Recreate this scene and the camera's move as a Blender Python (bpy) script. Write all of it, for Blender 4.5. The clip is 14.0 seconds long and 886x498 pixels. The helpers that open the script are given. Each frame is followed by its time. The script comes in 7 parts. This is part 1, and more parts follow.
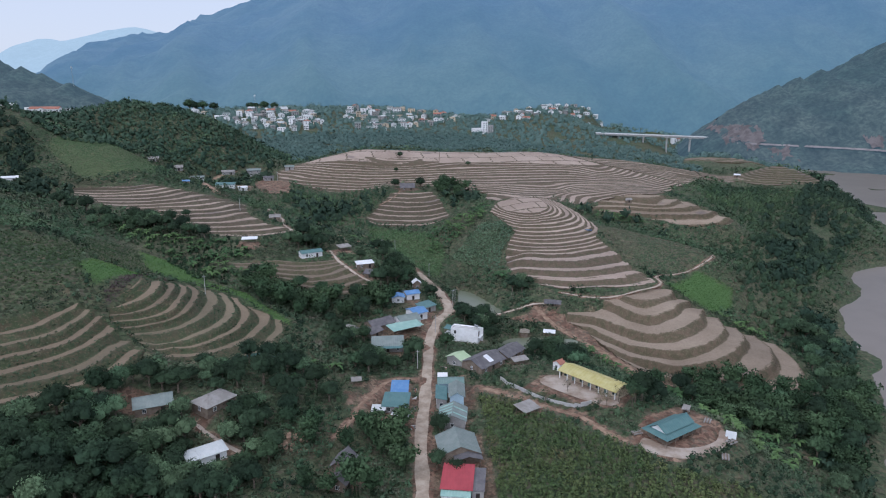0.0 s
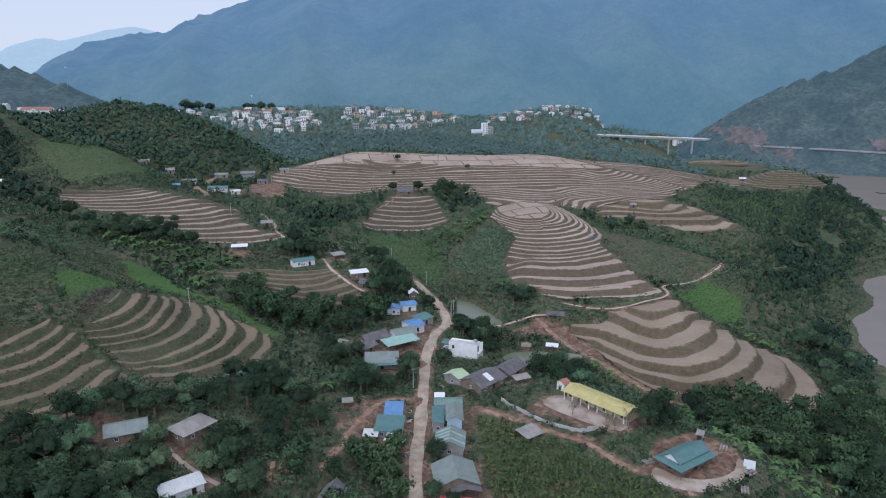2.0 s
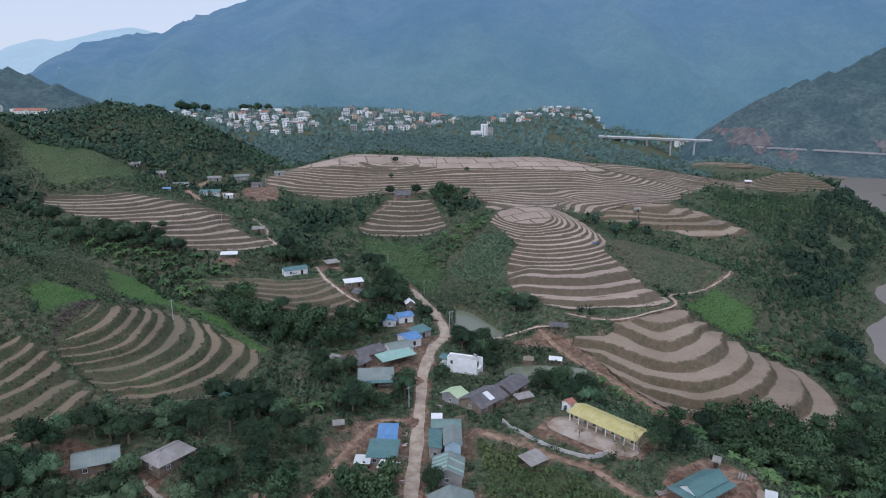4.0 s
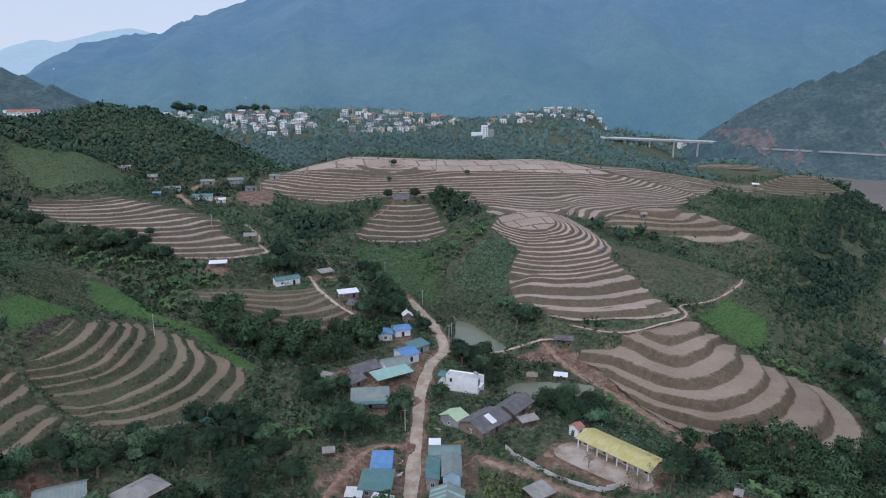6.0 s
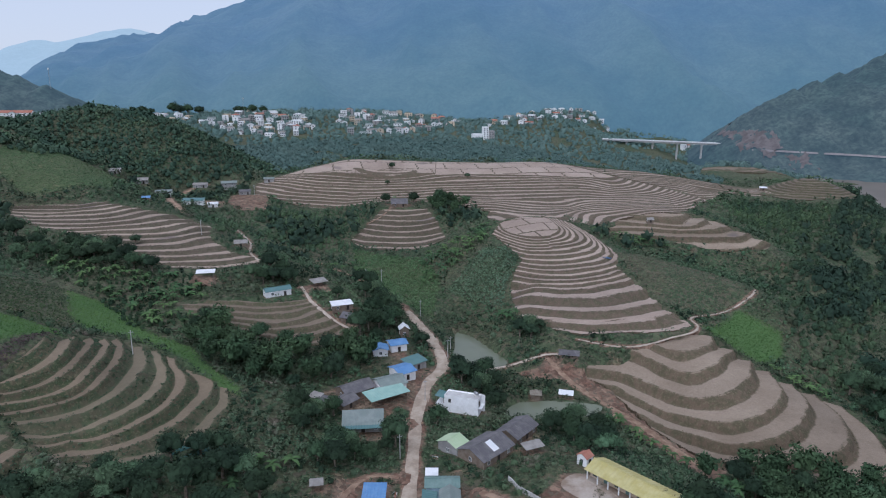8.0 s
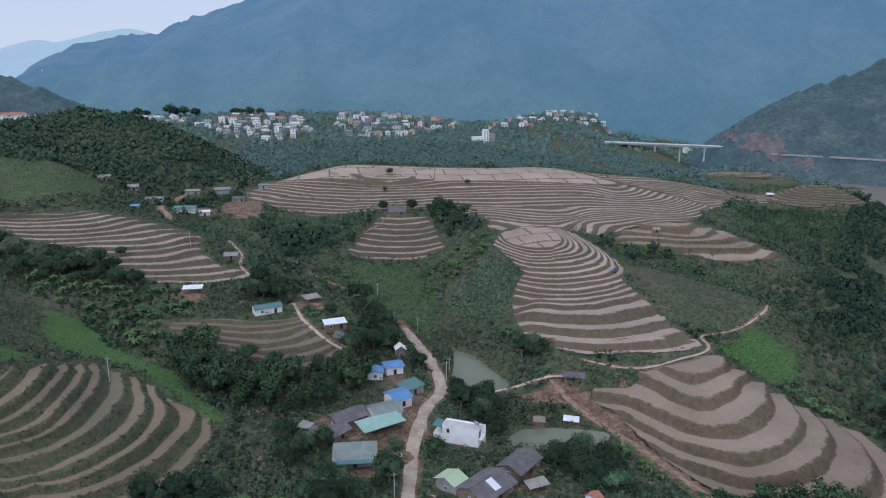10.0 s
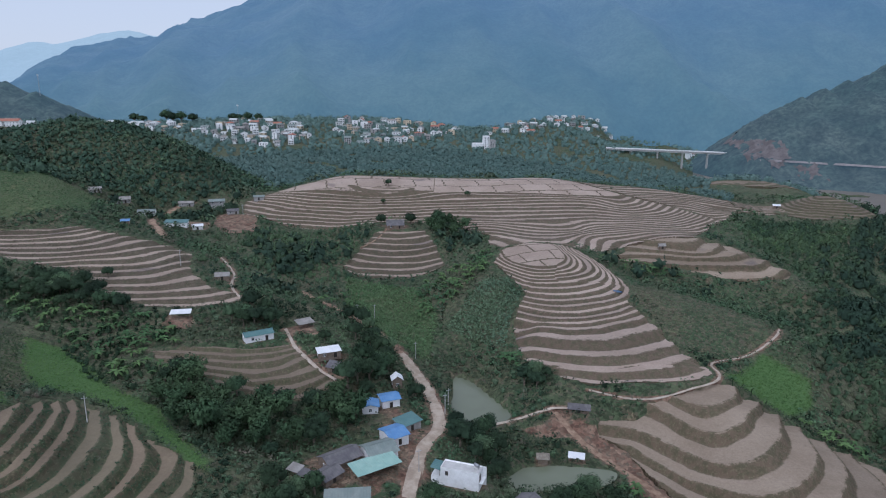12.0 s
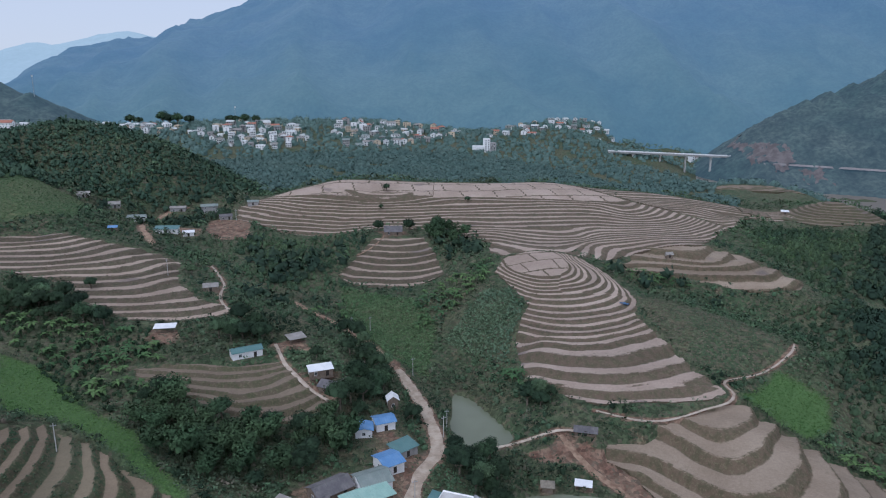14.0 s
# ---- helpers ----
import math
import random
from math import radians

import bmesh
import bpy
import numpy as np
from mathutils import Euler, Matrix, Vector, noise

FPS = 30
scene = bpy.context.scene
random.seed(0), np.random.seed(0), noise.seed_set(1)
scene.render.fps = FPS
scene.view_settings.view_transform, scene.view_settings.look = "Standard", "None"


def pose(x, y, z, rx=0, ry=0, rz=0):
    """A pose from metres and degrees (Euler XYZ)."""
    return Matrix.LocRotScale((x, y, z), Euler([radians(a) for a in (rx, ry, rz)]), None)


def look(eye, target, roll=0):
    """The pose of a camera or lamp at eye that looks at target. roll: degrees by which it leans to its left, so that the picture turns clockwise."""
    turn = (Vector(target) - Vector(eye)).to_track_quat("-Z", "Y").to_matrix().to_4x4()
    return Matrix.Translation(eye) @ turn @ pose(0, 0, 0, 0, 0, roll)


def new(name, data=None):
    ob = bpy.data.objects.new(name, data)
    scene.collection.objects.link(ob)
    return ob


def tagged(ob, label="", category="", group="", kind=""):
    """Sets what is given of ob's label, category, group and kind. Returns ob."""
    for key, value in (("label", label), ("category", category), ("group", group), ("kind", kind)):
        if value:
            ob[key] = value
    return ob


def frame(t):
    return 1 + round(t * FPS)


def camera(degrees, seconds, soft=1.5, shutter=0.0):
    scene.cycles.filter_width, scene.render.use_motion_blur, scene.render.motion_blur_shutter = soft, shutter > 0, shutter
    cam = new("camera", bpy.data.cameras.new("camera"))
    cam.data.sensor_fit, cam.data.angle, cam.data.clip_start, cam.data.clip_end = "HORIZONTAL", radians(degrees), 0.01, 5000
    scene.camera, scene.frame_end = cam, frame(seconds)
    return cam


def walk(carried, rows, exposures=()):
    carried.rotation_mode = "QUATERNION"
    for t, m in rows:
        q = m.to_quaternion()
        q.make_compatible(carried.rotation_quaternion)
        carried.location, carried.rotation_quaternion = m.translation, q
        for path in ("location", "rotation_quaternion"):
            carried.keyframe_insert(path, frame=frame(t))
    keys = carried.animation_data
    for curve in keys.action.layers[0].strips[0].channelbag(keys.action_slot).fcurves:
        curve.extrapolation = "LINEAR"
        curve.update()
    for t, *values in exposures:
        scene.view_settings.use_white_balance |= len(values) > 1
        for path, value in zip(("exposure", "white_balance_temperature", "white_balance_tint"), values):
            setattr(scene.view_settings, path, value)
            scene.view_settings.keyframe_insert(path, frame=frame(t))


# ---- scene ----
cam = camera(66.0, 14.0, soft=1.1)
METRES, EYE, TILT, LEAN, TURN = 84.0, 105.0, -14.2, 0.0, 0.0
ROWS = [
    (0.0, 0.0000, 0.0000, 0.0000, 0.0, 0.0, -0.0),
    (0.5, 0.0026, 0.0453, 0.0129, -0.01, 0.01, -0.03),
    (1.0, 0.0055, 0.0966, 0.0269, -0.01, 0.02, -0.06),
    (1.5, 0.0081, 0.1412, 0.0389, -0.02, 0.01, -0.08),
    (2.0, 0.0106, 0.1916, 0.0517, -0.03, 0.04, -0.1),
    (2.5, 0.0129, 0.2347, 0.0625, -0.04, 0.06, -0.1),
    (3.0, 0.0152, 0.2841, 0.0744, -0.06, 0.07, -0.1),
    (5.5, 0.0255, 0.5203, 0.1321, -0.04, 0.14, -0.05),
    (6.0, 0.0275, 0.5744, 0.1455, -0.03, 0.15, -0.05),
    (6.5, 0.0297, 0.6209, 0.1577, -0.01, 0.16, -0.06),
    (7.0, 0.0320, 0.6746, 0.1708, 0.0, 0.17, -0.07),
    (7.5, 0.0341, 0.7211, 0.1823, -0.0, 0.18, -0.08),
    (8.0, 0.0364, 0.7734, 0.1955, 0.0, 0.2, -0.11),
    (10.5, 0.0447, 0.9959, 0.3067, -0.01, 0.22, -0.19),
    (11.0, 0.0462, 1.0356, 0.3380, -0.0, 0.25, -0.2),
    (11.5, 0.0478, 1.0746, 0.3695, -0.0, 0.26, -0.23),
    (12.0, 0.0491, 1.1129, 0.3959, -0.0, 0.32, -0.26),
    (12.5, 0.0505, 1.1557, 0.4115, 0.02, 0.37, -0.26),
    (13.0, 0.0524, 1.2036, 0.4235, 0.04, 0.39, -0.27),
    (13.5, 0.0546, 1.2558, 0.4368, 0.05, 0.4, -0.3),
    (14.0, 0.0548, 1.2996, 0.4477, 0.0, 0.44, -0.39),
]
walk(cam, [(t, pose(0, 0, EYE, TILT, LEAN, TURN) @ pose(METRES * x, METRES * y, METRES * z, 90 + pitch, roll, yaw)) for t, x, y, z, yaw, pitch, roll in ROWS], ((0, 0.47, 5560, 17), (14, 0.30, 5440, 16)))

# ---------------------------------------------------------------- light: an overcast afternoon
world = bpy.data.worlds.new("overcast_sky")
scene.world = world
world.use_nodes = True
wn = world.node_tree
wn.nodes.clear()
sky = wn.nodes.new("ShaderNodeTexSky")
sky.sky_type, sky.sun_disc = "NISHITA", False
sky.sun_elevation, sky.sun_rotation = radians(54), radians(-150)
sky.air_density, sky.dust_density, sky.ozone_density = 1.0, 0.6, 4.0
background = wn.nodes.new("ShaderNodeBackground")
background.inputs["Strength"].default_value = 0.085
world_out = wn.nodes.new("ShaderNodeOutputWorld")
veil = wn.nodes.new("ShaderNodeMix")  # the cloud deck evens the sky out
veil.data_type = "RGBA"
veil.inputs["Factor"].default_value = 0.8
veil.inputs["B"].default_value = (6.35, 6.5, 6.6, 1)
wn.links.new(sky.outputs[0], veil.inputs["A"])
wn.links.new(veil.outputs["Result"], background.inputs[0])
wn.links.new(background.outputs[0], world_out.inputs[0])
sun = new("sun", bpy.data.lights.new("sun", "SUN"))
sun.data.energy, sun.data.angle, sun.data.color = 1.5, radians(80), (1.0, 0.97, 0.93)
sun.matrix_world = look((-150, -270, 430), (0, 0, 0))

# ---------------------------------------------------------------- materials
def srgb(r, g, b):
    return tuple(((c / 255) / 12.92 if c < 10 else ((c / 255 + 0.055) / 1.055) ** 2.4) for c in (r, g, b)) + (1,)


class Nodes:
    """A small builder for node materials."""

    def __init__(self, name, rough=0.85, metal=0.0):
        self.mat = bpy.data.materials.new(name)
        self.mat.use_nodes = True
        self.tree = self.mat.node_tree
        self.shader = self.tree.nodes["Principled BSDF"]
        self.shader.inputs["Roughness"].default_value = rough
        self.shader.inputs["Metallic"].default_value = metal
        self.shader.inputs["Specular IOR Level"].default_value = 0.25

    def add(self, kind, **values):
        node = self.tree.nodes.new(kind)
        for key, value in values.items():
            setattr(node, key, value)
        return node

    def link(self, a, b):
        if isinstance(a, (int, float)):
            b.default_value = a
        elif isinstance(a, tuple):
            b.default_value = a
        else:
            self.tree.links.new(a, b)

    def place(self):
        return self.add("ShaderNodeNewGeometry").outputs["Position"]

    def local(self):
        return self.add("ShaderNodeTexCoord").outputs["Object"]

    def noise(self, at, scale, detail=4.0, rough=0.6, stretch=None):
        if stretch:
            m = self.add("ShaderNodeMapping")
            m.inputs["Scale"].default_value = stretch
            self.link(at, m.inputs["Vector"])
            at = m.outputs[0]
        n = self.add("ShaderNodeTexNoise")
        self.link(at, n.inputs["Vector"])
        n.inputs["Scale"].default_value, n.inputs["Detail"].default_value, n.inputs["Roughness"].default_value = scale, detail, rough
        return n.outputs["Fac"]

    def ramp(self, value, low, high, smooth=True):
        n = self.add("ShaderNodeMapRange", interpolation_type="SMOOTHSTEP" if smooth else "LINEAR")
        self.link(value, n.inputs["Value"])
        n.inputs["From Min"].default_value, n.inputs["From Max"].default_value = low, high
        return n.outputs["Result"]

    def math(self, op, a, b=0.0):
        n = self.add("ShaderNodeMath", operation=op)
        self.link(a, n.inputs[0])
        self.link(b, n.inputs[1])
        return n.outputs[0]

    def mix(self, f, a, b, blend="MIX"):
        n = self.add("ShaderNodeMix", data_type="RGBA", blend_type=blend)
        self.link(f, n.inputs["Factor"])
        self.link(a, n.inputs["A"])
        self.link(b, n.inputs["B"])
        return n.outputs["Result"]

    def vary(self, colour, value, amount):
        """Lighter and darker by a 0 to 1 value."""
        n = self.add("ShaderNodeHueSaturation")
        self.link(self.math("MULTIPLY_ADD", value, amount), n.inputs["Value"])
        n.inputs["Value"].links[0].from_node.inputs[2].default_value = 1 - amount / 2
        self.link(colour, n.inputs["Color"])
        return n.outputs[0]

    def attribute(self, name):
        return self.add("ShaderNodeAttribute", attribute_name=name).outputs["Fac"]

    def object_random(self):
        return self.add("ShaderNodeObjectInfo").outputs["Random"]

    def island_random(self):
        return self.add("ShaderNodeNewGeometry").outputs["Random Per Island"]

    def done(self, colour, height=None, depth=0.1):
        self.link(colour, self.shader.inputs["Base Color"])
        if height is not None:
            b = self.add("ShaderNodeBump")
            b.inputs["Strength"].default_value, b.inputs["Distance"].default_value = 0.7, depth
            self.link(height, b.inputs["Height"])
            self.link(b.outputs[0], self.shader.inputs["Normal"])
        return self.mat


def surface(name, a, b, size=0.5, fine=6.0, rough=0.85, metal=0.0, depth=0.05, spread=0.25):
    """A plain weathered surface: two tones in large stains, fine grain, fine relief."""
    n = Nodes(name, rough, metal)
    at = n.place()
    stain, grain = n.noise(at, size), n.noise(at, fine, 3)
    c = n.mix(n.ramp(stain, 0.35, 0.65), a, b)
    c = n.vary(c, grain, 0.35)
    c = n.vary(c, n.object_random(), spread)
    return n.done(c, grain, depth)


def foliage(name, a, b, dry=None, spread=0.7):
    """Leaves: each clump and each plant a little lighter or darker."""
    n = Nodes(name, 0.85)
    n.shader.inputs["Specular IOR Level"].default_value = 0.12
    at = n.place()
    c = n.mix(n.ramp(n.noise(at, 0.035, 3), 0.35, 0.65), a, b)
    if dry:
        c = n.mix(n.ramp(n.noise(at, 0.09, 4), 0.56, 0.72), c, dry)
    c = n.vary(c, n.island_random(), spread)
    c = n.vary(c, n.object_random(), 0.55)
    return n.done(c)


def sheet_roof(name, a, b, rust=(0.16, 0.1, 0.07, 1), worn=0.3, rough=0.5):
    """Painted or bare metal and fibre-cement roofing, with streaks down the slope and rust."""
    n = Nodes(name, rough, 0.0)
    at = n.local()
    streak = n.noise(at, 1.0, 4, 0.6, (3.0, 0.35, 0.35))
    patch = n.noise(n.place(), 0.35, 4)
    c = n.mix(n.ramp(patch, 0.35, 0.7), a, b)
    c = n.mix(n.math("MULTIPLY", n.ramp(streak, 0.55, 0.8), worn), c, rust)
    c = n.vary(c, n.noise(n.place(), 5.0, 2), 0.25)
    return n.done(c, streak, 0.02)


M = {}
M["trunk"] = surface("bark", (0.13, 0.1, 0.075, 1), (0.2, 0.17, 0.13, 1), 1.5, 9)
M["leaf_dark"] = foliage("dark_leaves", (0.018, 0.034, 0.020, 1), (0.032, 0.054, 0.028, 1))
M["leaf_deep"] = foliage("deep_green_leaves", (0.026, 0.050, 0.026, 1), (0.044, 0.074, 0.036, 1))
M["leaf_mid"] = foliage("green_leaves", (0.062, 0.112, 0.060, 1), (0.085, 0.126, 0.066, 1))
M["leaf_bamboo"] = foliage("bamboo_leaves", (0.034, 0.064, 0.031, 1), (0.056, 0.090, 0.042, 1))
M["leaf_banana"] = foliage("banana_leaves", (0.046, 0.092, 0.038, 1), (0.084, 0.136, 0.050, 1))
# distance haze is mixed into this leaf colour: paler and bluer
M["leaf_far"] = foliage("haze_tinted_leaves", (0.080, 0.132, 0.116, 1), (0.098, 0.148, 0.128, 1), None, 0.3)
M["leaf_dome"] = foliage("dome_wood_leaves", (0.030, 0.056, 0.037, 1), (0.050, 0.082, 0.050, 1), None, 0.3)
M["leaf_hill"] = foliage("rough_hill_grass", (0.042, 0.074, 0.034, 1), (0.066, 0.100, 0.044, 1), (0.095, 0.095, 0.055, 1), 0.5)
M["leaf_scrub"] = foliage("scrub_leaves", (0.056, 0.092, 0.052, 1), (0.078, 0.102, 0.060, 1), (0.125, 0.105, 0.082, 1))
M["leaf_crop"] = foliage("crop_leaves", (0.078, 0.142, 0.064, 1), (0.104, 0.160, 0.074, 1), (0.12, 0.125, 0.075, 1))
M["leaf_bright"] = foliage("young_grass", (0.076, 0.150, 0.044, 1), (0.105, 0.180, 0.056, 1), None, 0.4)
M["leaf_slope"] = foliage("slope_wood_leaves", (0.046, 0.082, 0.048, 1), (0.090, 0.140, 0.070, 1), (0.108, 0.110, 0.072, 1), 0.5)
M["leaf_cassava"] = foliage("cassava_leaves", (0.092, 0.142, 0.088, 1), (0.112, 0.164, 0.094, 1), None, 0.5)
M["leaf_purple"] = foliage("purple_brown_weeds", (0.10, 0.075, 0.075, 1), (0.13, 0.10, 0.095, 1), None, 0.4)
M["leaf_bank"] = foliage("terrace_bank_grass", (0.092, 0.080, 0.048, 1), (0.115, 0.090, 0.060, 1), (0.16, 0.125, 0.085, 1), 0.5)
M["leaf_shrub"] = foliage("pale_shrub_leaves", (0.058, 0.100, 0.040, 1), (0.112, 0.138, 0.054, 1), (0.13, 0.122, 0.062, 1), 0.6)
M["leaf_olive"] = foliage("sparse_olive_leaves", (0.095, 0.098, 0.048, 1), (0.13, 0.115, 0.06, 1), None, 0.6)
M["leaf_dry"] = foliage("dry_grass", (0.14, 0.115, 0.085, 1), (0.115, 0.105, 0.07, 1), (0.17, 0.14, 0.105, 1))


def ground_material():
    n = Nodes("hillside_ground", 0.95)
    at = n.place()
    wide, mid, fine = n.noise(at, 0.02, 4), n.noise(at, 0.15, 5), n.noise(at, 1.6, 5)
    c = n.mix(n.ramp(wide, 0.35, 0.65), (0.048, 0.074, 0.036, 1), (0.082, 0.090, 0.050, 1))
    c = n.mix(n.ramp(mid, 0.55, 0.75), c, (0.15, 0.118, 0.075, 1))
    soil = n.mix(n.ramp(mid, 0.35, 0.65), (0.14, 0.08, 0.055, 1), (0.22, 0.15, 0.105, 1))
    c = n.mix(n.ramp(n.math("ADD", n.attribute("bare"), n.math("MULTIPLY", fine, 0.5)), 0.62, 0.95), c, soil)
    clump = n.add("ShaderNodeTexVoronoi")
    warp = n.add("ShaderNodeVectorMath", operation="MULTIPLY_ADD")
    n.link(n.add("ShaderNodeTexNoise").outputs["Color"], warp.inputs[0])
    n.link(at, warp.inputs[2])
    n.link(warp.outputs[0], clump.inputs["Vector"])
    clump.inputs["Scale"].default_value = 0.75
    tone = n.add("ShaderNodeSeparateColor")
    n.link(clump.outputs["Color"], tone.inputs[0])
    c = n.vary(c, tone.outputs[0], 0.8)
    c = n.mix(n.math("MULTIPLY", n.ramp(tone.outputs[1], 0.72, 0.9), 0.7), c, (0.115, 0.10, 0.07, 1))
    c = n.mix(n.attribute("lush"), c, (0.078, 0.150, 0.046, 1))
    c = n.vary(c, fine, 0.7)
    return n.done(c, n.math("ADD", fine, n.math("MULTIPLY", clump.outputs["Distance"], -0.8)), 0.8)


def terrace_material(name, riser, tread_a, tread_b, bank_a, bank_b):
    n = Nodes(name, 0.95)
    at = n.place()
    level = n.math("FRACT", n.attribute("level"))
    wobble = n.math("MULTIPLY_ADD", n.noise(at, 0.5, 4), 0.12)
    wobble.node.inputs[2].default_value = -0.06
    level = n.math("ADD", level, wobble)
    bank = n.ramp(level, 1 - riser - 0.03, 1 - riser + 0.03)
    lip = n.math("SUBTRACT", 1.0, n.ramp(level, 0.03, 0.10))
    wide, mid, fine = n.noise(at, 0.05, 4), n.noise(at, 0.35, 5), n.noise(at, 2.5, 5)
    tread = n.mix(n.ramp(wide, 0.3, 0.7), tread_a, tread_b)
    tread = n.mix(n.math("MULTIPLY", n.ramp(mid, 0.55, 0.8), 0.55), tread, (0.16, 0.13, 0.09, 1))
    weeds = n.mix(n.ramp(mid, 0.4, 0.62), bank_a, bank_b)
    weeds = n.mix(n.math("MULTIPLY", n.ramp(n.noise(at, 1.1, 4), 0.5, 0.68), 0.6), weeds, (0.16, 0.14, 0.085, 1))
    tread = n.vary(tread, n.noise(at, 0.9, 5), 0.5)
    tread = n.mix(n.math("MULTIPLY", n.ramp(n.noise(at, 0.028, 2), 0.66, 0.72), 0.6), tread, (0.12, 0.10, 0.10, 1))
    c = n.mix(n.math("MULTIPLY", lip, n.ramp(mid, 0.35, 0.6)), tread, weeds)
    c = n.mix(bank, c, weeds)
    c = n.vary(c, fine, 0.45)
    c = n.vary(c, n.object_random(), 0.3)
    if name.startswith("weedy"):  # some levels are overgrown
        c = n.mix(n.math("MULTIPLY", n.ramp(n.math("FRACT", n.math("MULTIPLY", n.object_random(), 7.31)), 0.55, 0.9), 0.3), c, (0.11, 0.115, 0.07, 1))
    return n.done(c, fine, 0.35)


M["ground"] = ground_material()
TAN_A, TAN_B = (0.29, 0.225, 0.178, 1), (0.37, 0.295, 0.24, 1)
M["terrace_tan"] = terrace_material("dry_terrace_soil", 0.46, TAN_A, TAN_B, (0.125, 0.092, 0.066, 1), (0.088, 0.078, 0.048, 1))
M["terrace_wide"] = terrace_material("stubble_terrace_soil", 0.27, (0.215, 0.166, 0.120, 1), (0.270, 0.215, 0.160, 1), (0.125, 0.092, 0.062, 1), (0.085, 0.074, 0.044, 1))
M["terrace_green"] = terrace_material("weedy_terrace_soil", 0.44, (0.205, 0.158, 0.108, 1), (0.168, 0.130, 0.088, 1), (0.052, 0.068, 0.032, 1), (0.082, 0.070, 0.042, 1))
M["terrace_brown"] = terrace_material("ploughed_terrace_soil", 0.35, (0.145, 0.112, 0.082, 1), (0.180, 0.142, 0.104, 1), (0.10, 0.082, 0.055, 1), (0.075, 0.075, 0.04, 1))
M["terrace_shelf"] = terrace_material("western_terrace_soil", 0.48, (0.26, 0.20, 0.155, 1), (0.33, 0.26, 0.205, 1), (0.10, 0.078, 0.056, 1), (0.075, 0.068, 0.042, 1))
M["road"] = surface("dusty_road", (0.29, 0.23, 0.172, 1), (0.41, 0.34, 0.265, 1), 0.3, 1.4, 0.95, 0, 0.2)
M["track"] = surface("red_earth_track", (0.20, 0.125, 0.085, 1), (0.34, 0.24, 0.165, 1), 0.35, 3, 0.95, 0, 0.15)
M["path"] = surface("pale_concrete_path", (0.33, 0.27, 0.21, 1), (0.44, 0.37, 0.30, 1), 0.3, 3, 0.9, 0, 0.05)
M["yard"] = surface("concrete_yard", (0.22, 0.165, 0.12, 1), (0.38, 0.325, 0.27, 1), 0.16, 2.5, 0.9, 0, 0.03)
M["plaster"] = surface("white_plaster", (0.80, 0.80, 0.79, 1), (0.70, 0.70, 0.68, 1), 0.4, 4, 0.85, 0, 0.01, 0.15)
M["plaster_cream"] = surface("cream_plaster", (0.62, 0.52, 0.38, 1), (0.52, 0.43, 0.32, 1), 0.4, 4, 0.85, 0, 0.01, 0.15)
M["plaster_blue"] = surface("pale_blue_plaster", (0.42, 0.56, 0.64, 1), (0.36, 0.48, 0.55, 1), 0.4, 4, 0.85, 0, 0.01)
M["plaster_grey"] = surface("grey_render", (0.36, 0.35, 0.33, 1), (0.27, 0.26, 0.25, 1), 0.4, 4, 0.9, 0, 0.02)
M["timber"] = surface("weathered_timber", (0.16, 0.12, 0.09, 1), (0.22, 0.18, 0.14, 1), 0.7, 8, 0.9, 0, 0.03)
M["brick"] = surface("red_brick", (0.30, 0.14, 0.09, 1), (0.24, 0.12, 0.08, 1), 0.8, 8, 0.9, 0, 0.03)
M["glass"] = surface("dark_window_glass", (0.02, 0.028, 0.032, 1), (0.035, 0.045, 0.05, 1), 0.6, 2, 0.15, 0, 0.0)
M["dark"] = surface("dark_doorway", (0.035, 0.03, 0.026, 1), (0.05, 0.042, 0.035, 1), 0.6, 3, 0.9)
M["steel"] = surface("galvanised_steel", (0.45, 0.46, 0.47, 1), (0.36, 0.37, 0.38, 1), 0.8, 5, 0.4, 0.6, 0.0)
M["concrete"] = surface("grey_concrete", (0.48, 0.47, 0.45, 1), (0.40, 0.39, 0.37, 1), 0.4, 3, 0.85, 0, 0.02)
M["roof_teal"] = sheet_roof("teal_sheet_roof", (0.078, 0.160, 0.158, 1), (0.105, 0.190, 0.185, 1))
M["roof_green"] = sheet_roof("green_sheet_roof", (0.13, 0.20, 0.18, 1), (0.17, 0.24, 0.22, 1))
M["roof_mint"] = sheet_roof("mint_sheet_roof", (0.23, 0.37, 0.32, 1), (0.29, 0.43, 0.37, 1))
M["roof_blue"] = sheet_roof("blue_sheet_roof", (0.095, 0.21, 0.40, 1), (0.14, 0.26, 0.44, 1))
M["roof_grey"] = sheet_roof("grey_green_sheet_roof", (0.165, 0.20, 0.185, 1), (0.215, 0.245, 0.225, 1))
M["roof_pale"] = sheet_roof("pale_sheet_roof", (0.46, 0.48, 0.47, 1), (0.54, 0.55, 0.53, 1))
M["roof_white"] = sheet_roof("white_sheet_roof", (0.72, 0.72, 0.72, 1), (0.62, 0.63, 0.64, 1), worn=0.1)
M["roof_yellow"] = sheet_roof("yellow_sheet_roof", (0.40, 0.35, 0.13, 1), (0.47, 0.42, 0.20, 1), worn=0.35)
M["roof_lime"] = sheet_roof("lime_sheet_roof", (0.36, 0.46, 0.28, 1), (0.42, 0.50, 0.33, 1))
M["roof_red"] = sheet_roof("red_sheet_roof", (0.36, 0.06, 0.07, 1), (0.30, 0.05, 0.06, 1), worn=0.15)
M["roof_dark"] = sheet_roof("dark_fibre_cement_roof", (0.105, 0.10, 0.105, 1), (0.16, 0.15, 0.15, 1), (0.24, 0.22, 0.2, 1), 0.5, 0.9)
